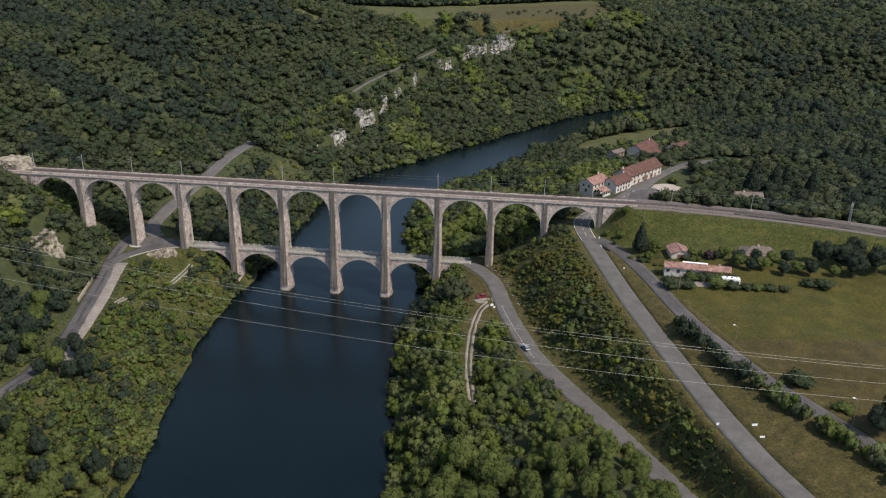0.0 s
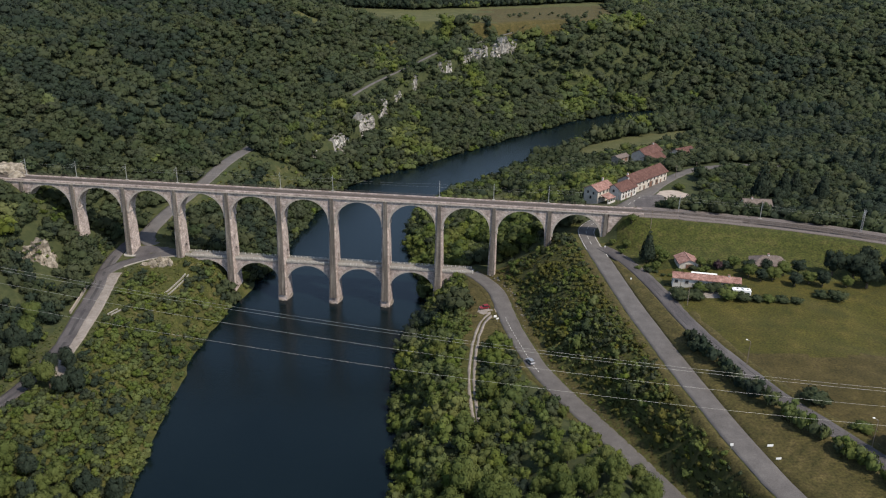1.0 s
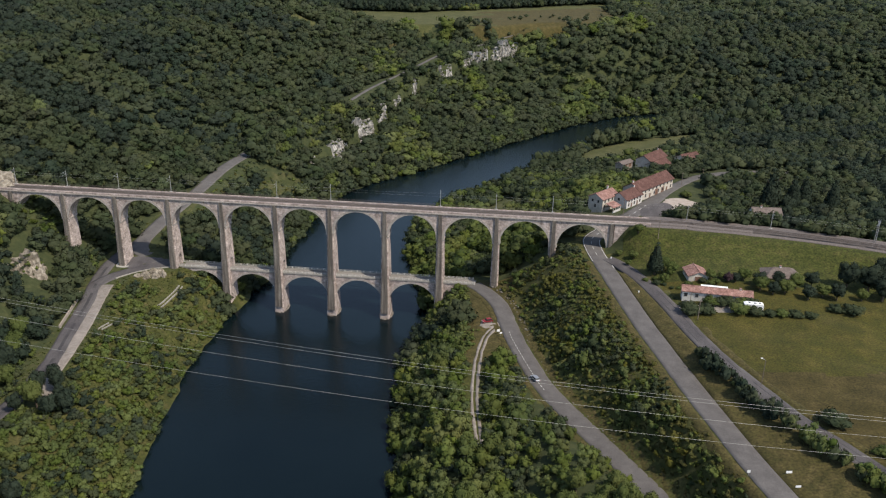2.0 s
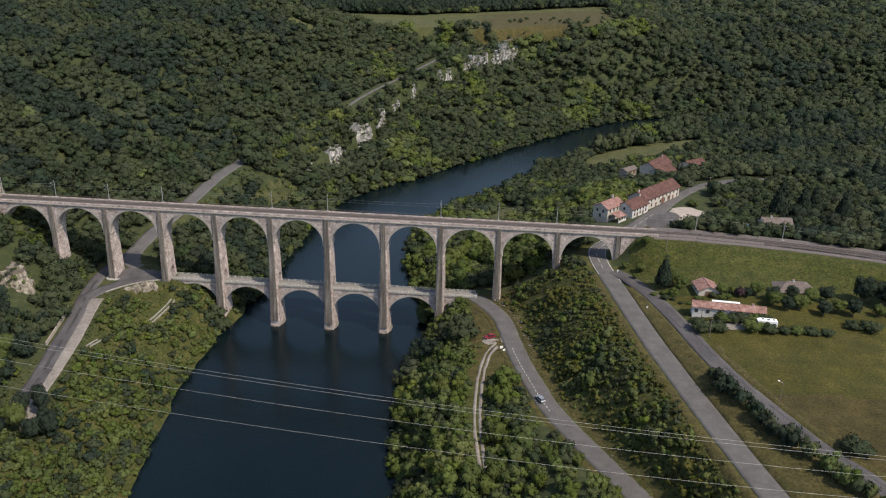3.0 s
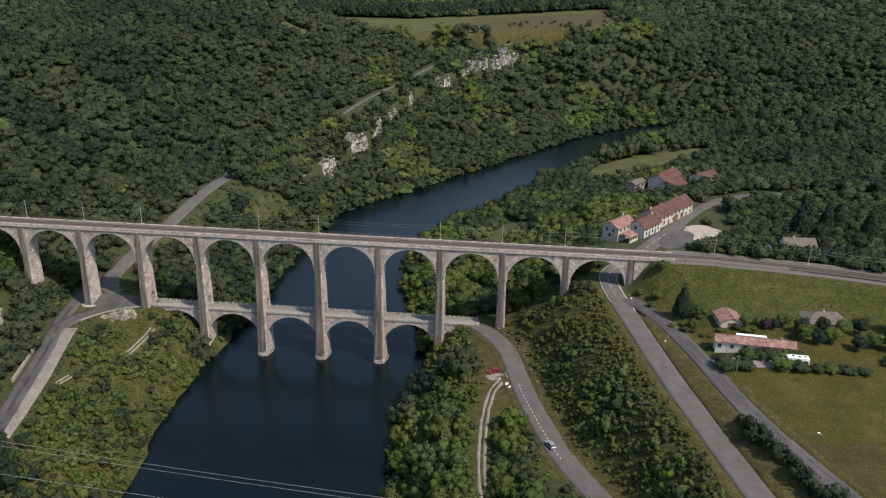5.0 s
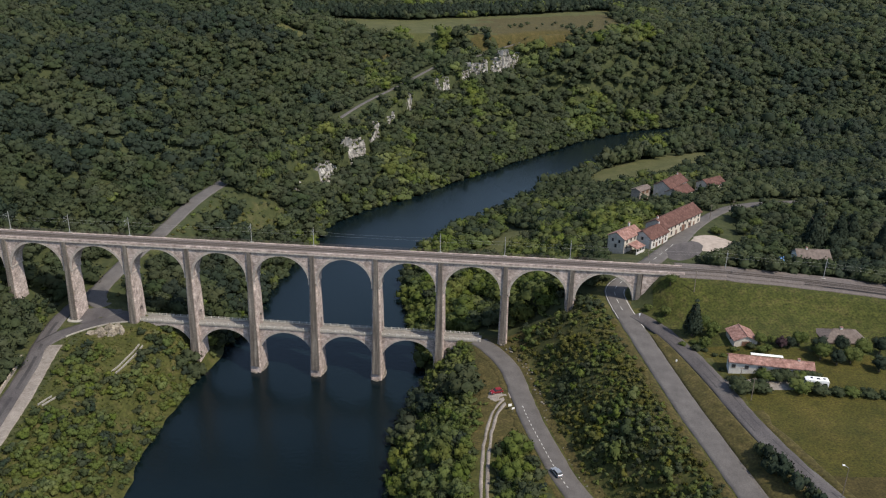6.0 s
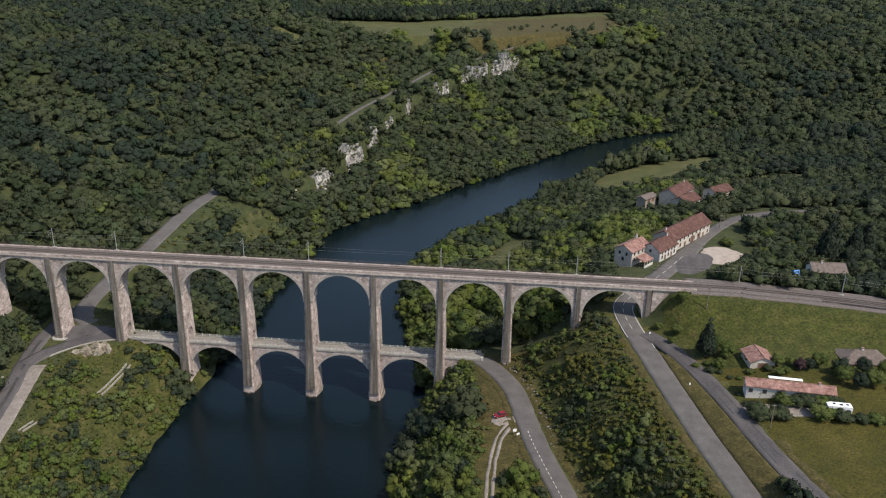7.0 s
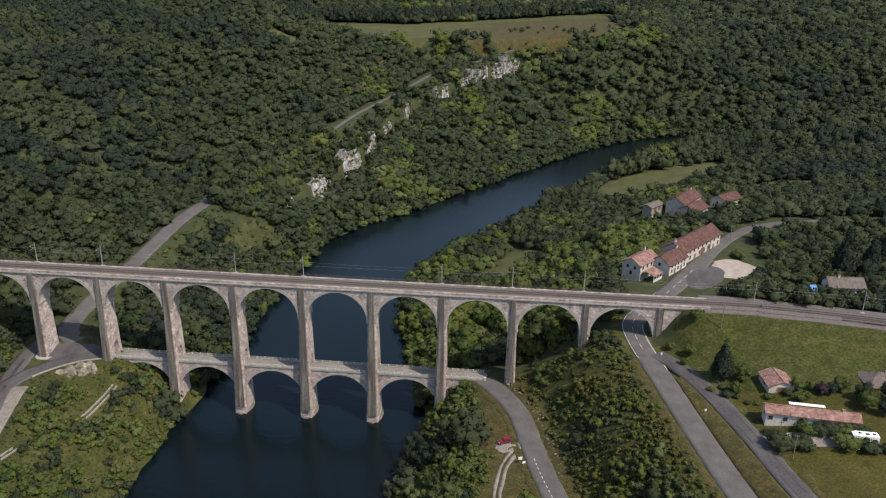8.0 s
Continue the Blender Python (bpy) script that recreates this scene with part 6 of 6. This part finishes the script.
# ---- vehicles ----
def car(loc, rz, paint, label, L=4.3, W=1.75, H=1.5):
    ob = thing("car", loc, label, "car", rz=rz)
    bm = bmesh.new()
    prof = [(-L / 2, 0.35), (-L / 2, 0.8), (-L / 2 + 0.25, 0.98), (L / 2 - 1.0, 0.92), (L / 2 - 0.1, 0.72), (L / 2, 0.5), (L / 2 - 0.05, 0.3), (-L / 2 + 0.1, 0.28)]
    loft(bm, [[(x, y, z) for x, z in prof] for y in (-W / 2, -W / 2 + 0.08, W / 2 - 0.08, W / 2)])
    for v in bm.verts:
        if abs(v.co.y) > W / 2 - 0.01:
            v.co.x *= 0.965
            v.co.z = 0.6 + (v.co.z - 0.6) * 0.92
    bmesh.ops.recalc_face_normals(bm, faces=bm.faces)
    part("body", bm, paint, ob)
    bm = bmesh.new()
    cab = [(-L / 2 + 0.2, 0.95), (-L / 2 + 0.65, H - 0.06), (0.35, H - 0.06), (L / 2 - 1.25, 0.94)]
    loft(bm, [[(x, y * (0.97 if z < 1 else 0.82), z) for x, z in cab] for y in (-W / 2, W / 2)])
    bmesh.ops.recalc_face_normals(bm, faces=bm.faces)
    part("windows", bm, M["glass"], ob)
    bm = bmesh.new()
    box(bm, -L / 2 + 0.62, 0.38, -W / 2 * 0.83, W / 2 * 0.83, H - 0.07, H, 0.03)
    part("roof", bm, paint, ob)
    for x in (-L / 2 + 0.75, L / 2 - 0.8):
        for y in (-W / 2 + 0.05, W / 2 - 0.05):
            bm = bmesh.new()
            bar(bm, (x, y - 0.1, 0.31), (x, y + 0.1, 0.31), 0.31, n=14)
            w = part("wheel", bm, M["rubber"], ob)
            bm = bmesh.new()
            bar(bm, (x, y - 0.11, 0.31), (x, y + 0.11, 0.31), 0.18, n=10)
            part("rim", bm, M["steel"], w)
    for y in (-0.6, 0.6):
        bm = bmesh.new()
        box(bm, L / 2 - 0.14, L / 2 - 0.02, y - 0.18, y + 0.18, 0.58, 0.72, 0.02)
        part("headlight", bm, M["white"], ob)
        bm = bmesh.new()
        box(bm, -L / 2 - 0.02, -L / 2 + 0.08, y - 0.15, y + 0.15, 0.68, 0.85, 0.02)
        part("tail_light", bm, M["red_paint"], ob)
    return ob


car((45.3, -39.3, 20.45), 205, M["red_paint"], "dark red hatchback parked on the pale gravel")
car((63.9, -81.5, 20.95), 118, M["silver_paint"], "silver grey car on the asphalt road")
cp = thing("camper_van", (138, -60.4, ground_at(138, -60.4) + 0.1), "white camper van parked on gravel beside a hedge", "camper van", rz=176)
bm = bmesh.new()
prof = [(-3.5, 0.45), (-3.5, 2.75), (-3.2, 2.95), (2.2, 2.95), (3.0, 2.6), (2.5, 2.0), (3.5, 1.15), (3.6, 0.5)]
loft(bm, [[(x, y, z) for x, z in prof] for y in (-1.12, -1.04, 1.04, 1.12)])
for v in bm.verts:
    if abs(v.co.y) > 1.1:
        v.co.x *= 0.98
        v.co.z = 1.6 + (v.co.z - 1.6) * 0.96
bmesh.ops.recalc_face_normals(bm, faces=bm.faces)
part("body", bm, M["white"], cp)
for x0, x1, y in ((-2.9, -1.9, 1.13), (-1.2, 0.2, 1.13), (0.8, 1.6, 1.13), (-2.6, -1.2, -1.13), (0.2, 1.4, -1.13)):
    bm = bmesh.new()
    box(bm, x0, x1, y - 0.03, y + 0.03, 1.5, 2.1, 0.02)
    part("window", bm, M["glass"], cp)
bm = bmesh.new()
loft(bm, [[(2.62, y, 1.98), (3.38, y, 1.27), (3.42, y, 1.30), (2.66, y, 2.02)] for y in (-0.95, 0.95)])
part("windscreen", bm, M["glass"], cp)
for x, y, sx, sy in ((-2.3, 0, 0.35, 0.3), (-0.6, 0.2, 0.45, 0.35), (1.2, -0.1, 0.35, 0.35)):
    bm = bmesh.new()
    box(bm, x - sx, x + sx, y - sy, y + sy, 2.95, 3.07, 0.03)
    part("roof_hatch", bm, M["glass"], cp)
for x in (-1.9, 2.5):
    for y in (-0.98, 0.98):
        bm = bmesh.new()
        bar(bm, (x, y - 0.12, 0.36), (x, y + 0.12, 0.36), 0.36, n=14)
        part("wheel", bm, M["rubber"], cp)


# ---- posts, lamps, signs ----
def street_lamp(x, y, h=8.5):
    ob = thing("street_lamp", (x, y, ground_at(x, y)), "grey pole with a small pale lamp head beside the lane", "street lamp", "lamps")
    bm = bmesh.new()
    bar(bm, (0, 0, -0.3), (0, 0, h), 0.11, 0.07, 8)
    part("pole", bm, M["wood_post"], ob)
    bm = bmesh.new()
    bar(bm, (0, 0, h - 0.1), (-0.9, 0.5, h + 0.25), 0.04)
    part("arm", bm, M["steel"], ob)
    bm = bmesh.new()
    box(bm, -1.35, -0.75, 0.3, 0.72, h + 0.18, h + 0.36, 0.06)
    part("lamp_head", bm, M["white"], ob)
    return ob


street_lamp(129, -110)
street_lamp(151.5, -150)


def wooden_pole(x, y, h):
    ob = thing("wooden_pole", (x, y, ground_at(x, y)), "weathered wooden pole with a crossbar beside the lane", "pole", "poles")
    bm = bmesh.new()
    bar(bm, (0, 0, -0.3), (0, 0, h), 0.14, 0.09, 8)
    part("pole", bm, M["wood_post"], ob)
    bm = bmesh.new()
    box(bm, -0.6, 0.6, -0.06, 0.06, h - 0.5, h - 0.35, 0.02)
    part("crossbar", bm, M["wood_post"], ob)


wooden_pole(116.6, -60.5, 7)
wooden_pole(118.4, -67.5, 7.5)
wooden_pole(112.2, -9.0, 8)
wooden_pole(104.0, 41.0, 8)
wooden_pole(139.0, 92.0, 7)
wooden_pole(150.5, 98.5, 7)


def road_sign(x, y, rz, w=1.0, h=0.8, up=1.2):
    ob = thing("road_sign", (x, y, ground_at(x, y)), "small white sign panel on a steel post", "road sign", "signs", rz=rz)
    bm = bmesh.new()
    bar(bm, (0, 0, -0.2), (0, 0, up + h), 0.04)
    part("post", bm, M["steel"], ob)
    bm = bmesh.new()
    box(bm, -w / 2, w / 2, -0.06, -0.02, up, up + h, 0.01)
    part("panel", bm, M["white"], ob)


road_sign(50.0, -48.8, 20, 1.2, 1.0)
road_sign(51.0, -50.6, 30, 1.0, 0.7)
road_sign(116.0, -151, 0, 0.8, 0.8)
road_sign(126.3, -149.5, 10, 1.6, 0.7)
road_sign(127.0, -155, 10, 1.4, 0.6)
road_sign(93.6, -14.5, 0, 0.5, 0.7, 1.6)
road_sign(101.0, -46.0, 0, 0.5, 0.7, 1.4)


# ---- rock ----
LEDGE = []


def rock_face(ax, ay, bx, by, z0, z1, seed, label, depth=4.0, group="cliffs", stone="rock"):
    """A broken limestone wall from a to b, leaning back, with ledges, gullies and upright cracks."""
    L = math.hypot(bx - ax, by - ay)
    nu, nv = max(10, int(L / 0.6)), max(9, int((z1 - z0) / 0.7))
    d = Vector(((bx - ax) / L, (by - ay) / L, 0))
    out = Vector((d.y, -d.x, 0))
    bm = bmesh.new()
    grid = []
    for i in range(nu + 1):
        u = i / nu
        edge = min(1, 6 * u, 6 * (1 - u))
        top = z0 + (z1 - z0) * (0.35 + 0.65 * edge) * (0.80 + 0.5 * noise.noise((u * L * 0.13, seed, 0)) + 0.16 * noise.noise((u * L * 0.7, seed, 4)))
        col = []
        for j in range(nv + 1):
            v = j / nv
            z = z0 - 2 + (top - z0 + 2) * v
            w = u * L
            k = noise.noise((w * 0.12, seed * 3.1, z * 0.06)) * 2.4 + noise.noise((w * 0.4, z * 0.16, seed)) * 1.5
            k -= max(0.0, 0.32 - abs(noise.noise((w * 0.5, z * 0.07, seed + 7)))) * 4.5
            k += round(noise.noise((w * 0.25, z * 0.5, seed + 3)) * 3) * 0.35
            p = Vector((ax, ay, z)) + d * (w + 0.5 * noise.noise((w, z, seed))) + out * (1.6 + k - v * depth * 0.5 - (1 - edge) * 2.5)
            col.append(bm.verts.new(p))
            if noise.noise((w * 1.7, z * 1.9, seed + 11)) > 0.52 or (j == nv and i % 3 == 0) or (j == nv // 5 and i % 4 == 0):
                LEDGE.append((p.x, p.y, p.z - 0.5, 0.9 + 1.1 * abs(noise.noise((w * 3.1, z, seed))), 1.0))
        col.append(bm.verts.new(col[-1].co - out * 6 + Vector((0, 0, -0.5))))
        grid.append(col)
    for a, b in zip(grid[:-1], grid[1:]):
        for j in range(len(a) - 1):
            bm.faces.new((a[j], b[j], b[j + 1], a[j + 1]))
    return tagged(link("cliff", bm, M[stone]), label, "cliff", group, "structure")


CLIFF_LABEL = "pale grey limestone cliff face above the wooded bank"
for n, (ax, ay, bx, by, z0, z1) in enumerate(((-83, 170, -75, 192, 7, 21), (-72, 200, -63, 226, 8, 27), (-60, 238, -53, 262, 12, 33), (-51, 268, -47, 285, 15, 33), (-44, 296, -40, 310, 20, 38), (-36, 324, -28, 346, 24, 48), (-17, 366, -5, 394, 33, 50), (-1, 404, 24, 448, 31, 57), (24, 446, 54, 492, 33, 61))):
    rock_face(ax, ay, bx, by, z0, z1, n * 5 + 2, CLIFF_LABEL)
for ax, ay, bx, by, z0, z1, seed in ((-153, -48, -138, -27, 20, 35, 51), (-158, -66, -146, -56, 19, 29, 56)):
    rock_face(ax, ay, bx, by, z0, z1, seed, "tan rocky slope with tufts of green above the road", 13.0, "outcrops", "rock_tan")
plant("scrub", LEDGE[::2], bush_shapes, M["leaf"], "green scrub on the cliff ledges", "scrub")
plant("scrub", LEDGE[1::2], bush_shapes, M["leaf_light"], "light green scrub on the cliff ledges", "scrub")


def outcrop(x, y, sx, sy, sz, rz, seed, label, up=0.0, stone="rock_dark"):
    bm = bmesh.new()
    bmesh.ops.create_icosphere(bm, subdivisions=4, radius=1)
    for v in bm.verts:
        c = v.co.copy()
        n = noise.noise(c * 1.4 + Vector((seed, 0, 0))) * 0.45 + abs(noise.noise(c * 3.1 + Vector((0, seed, 0)))) * 0.28 + noise.noise(c * 7 + Vector((0, 0, seed))) * 0.07
        v.co = c * (1 + n)
        v.co.z = round(v.co.z * 5) / 5 * 0.5 + v.co.z * 0.5
        v.co = Vector((v.co.x * sx, v.co.y * sy, v.co.z * sz))
    ob = link("rock_outcrop", bm, M[stone])
    ob.matrix_basis = pose(x, y, ground_at(x, y) + up, 0, 0, rz)
    return tagged(ob, label, "rock", "outcrops")


OUT = "weathered pale rock outcrop breaking through the slope"
for n, (x, y, sx, sy, sz, rz) in enumerate(((-110, -12.0, 1.8, 1.0, 1.2, 30), (-107.2, -10.6, 2.4, 1.2, 1.9, 20), (-104.4, -8.6, 2.6, 1.1, 2.4, 25), (-101.8, -7.0, 2.0, 1.2, 2.0, 10), (-105.8, -12.4, 1.7, 0.9, 1.2, 40), (-102.4, -10.8, 2.0, 1.0, 1.6, 15), (-99.6, -9.0, 1.6, 1.0, 1.7, 0),
                                            (-182, 8, 8, 4, 4.5, 20), (-174, 4, 6, 4, 4.0, 10))):
    near_pier = n <= 6
    outcrop(x, y, sx * (0.85 if near_pier else 1), sy, sz, rz, n * 3.7, OUT, 0.1 if near_pier else 0.0, "rock_tan")

# ---- walls, kerbs and tracks ----
low_w = ROADS["low_road"][1]
bm = bmesh.new()
rr = np.random.default_rng(8)
wl_ = low_w[(low_w[:, 1] < -4) & (low_w[:, 1] > -122)]
wt = np.gradient(wl_[:, :2], axis=0)
wt /= np.linalg.norm(wt, axis=1)[:, None]
for p, d in zip(wl_, wt):
    for i in range(4):
        o = 4.6 + rr.uniform(-0.2, 1.3) + (1.2 if p[1] > -50 else 0) * rr.random()
        c = Vector((p[0] - d[1] * o + d[0] * rr.uniform(-1.5, 1.5), p[1] + d[0] * o + d[1] * rr.uniform(-1.5, 1.5), p[2] + rr.uniform(-0.25, 0.2) + (0.6 * rr.random() if p[1] > -50 else 0)))
        vs = bmesh.ops.create_icosphere(bm, subdivisions=1, radius=rr.uniform(0.12, 0.5) * (1.5 if rr.random() < 0.12 else 1))["verts"]
        for v in vs:
            v.co = Vector((v.co.x * rr.uniform(0.8, 1.3), v.co.y * rr.uniform(0.8, 1.3), v.co.z * 0.8)) + c
tagged(link("rubble", bm, M["rock_dark"]), "crumbling pale rubble along the road edge", "rubble", kind="stuff")
lw = ROADS["left_road"][1]
bm = bmesh.new()
along(lw[(lw[:, 1] < -30) & (lw[:, 1] > -64)], -4.1, 0.5, 1.9, -0.6, bm)
tagged(link("retaining_wall", bm, M["stone_wall"]), "low rubble retaining wall at the foot of the slope", "wall", kind="structure")
bm = bmesh.new()
db = ROADS["deck_branch"][1]
along(db[:-2], 3.35, 0.35, 0.55, -0.25, bm)
tagged(link("kerb", bm, M["concrete"]), "pale kerb along the outer edge of the bend", "kerb", kind="structure")
bm = bmesh.new()
n = 40
rows = []
for k, z in ((1.0, 16.8), (1.0, 18.05), (0.93, 18.12)):
    rows.append([(pier_x(1) + 0.4 + k * 3.6 * math.copysign(abs(math.cos(2 * math.pi * i / n)) ** 0.6, math.cos(2 * math.pi * i / n)), YC + k * 6.4 * math.copysign(abs(math.sin(2 * math.pi * i / n)) ** 0.6, math.sin(2 * math.pi * i / n)), z) for i in range(n)])
loft(bm, rows)
tagged(link("kerb", bm, M["concrete"]), "raised pale kerb island around the pier foot", "kerb", kind="structure")
trk = ROADS["dirt_track"][1]
for off in (-0.85, 0.85):
    t2 = np.gradient(trk[:, :2], axis=0)
    t2 /= np.linalg.norm(t2, axis=1)[:, None]
    rut = trk.copy()
    rut[:, :2] += np.stack([-t2[:, 1], t2[:, 0]], 1) * off
    ribbon("track", rut, 0.5, -0.08, M["gravel"], "pale gravel wheel rut of the dirt track", "track", sub=2, edge=0.12, seed=20 + int(off * 2))
# stairs down the left slope
for (ax, ay), (bx, by) in (((-90.3, -13), (-92.6, -31.5)), ((-102, -54), (-103.4, -60)), ((-99.6, -39), (-100.6, -43))):
    bm = bmesh.new()
    for off in (-0.7, 0.7):
        n = 12
        for i in range(n):
            u = i / n
            x, y = ax + (bx - ax) * u + off, ay + (by - ay) * u
            y2 = ay + (by - ay) * (u + 1 / n)
            z = ground_at(x, y)
            box(bm, x - 0.16, x + 0.16, min(y, y2), max(y, y2), z - 0.6, z + 0.5)
    tagged(link("stair_wall", bm, M["concrete"]), "pale concrete side walls of steps on the slope", "steps", kind="structure")
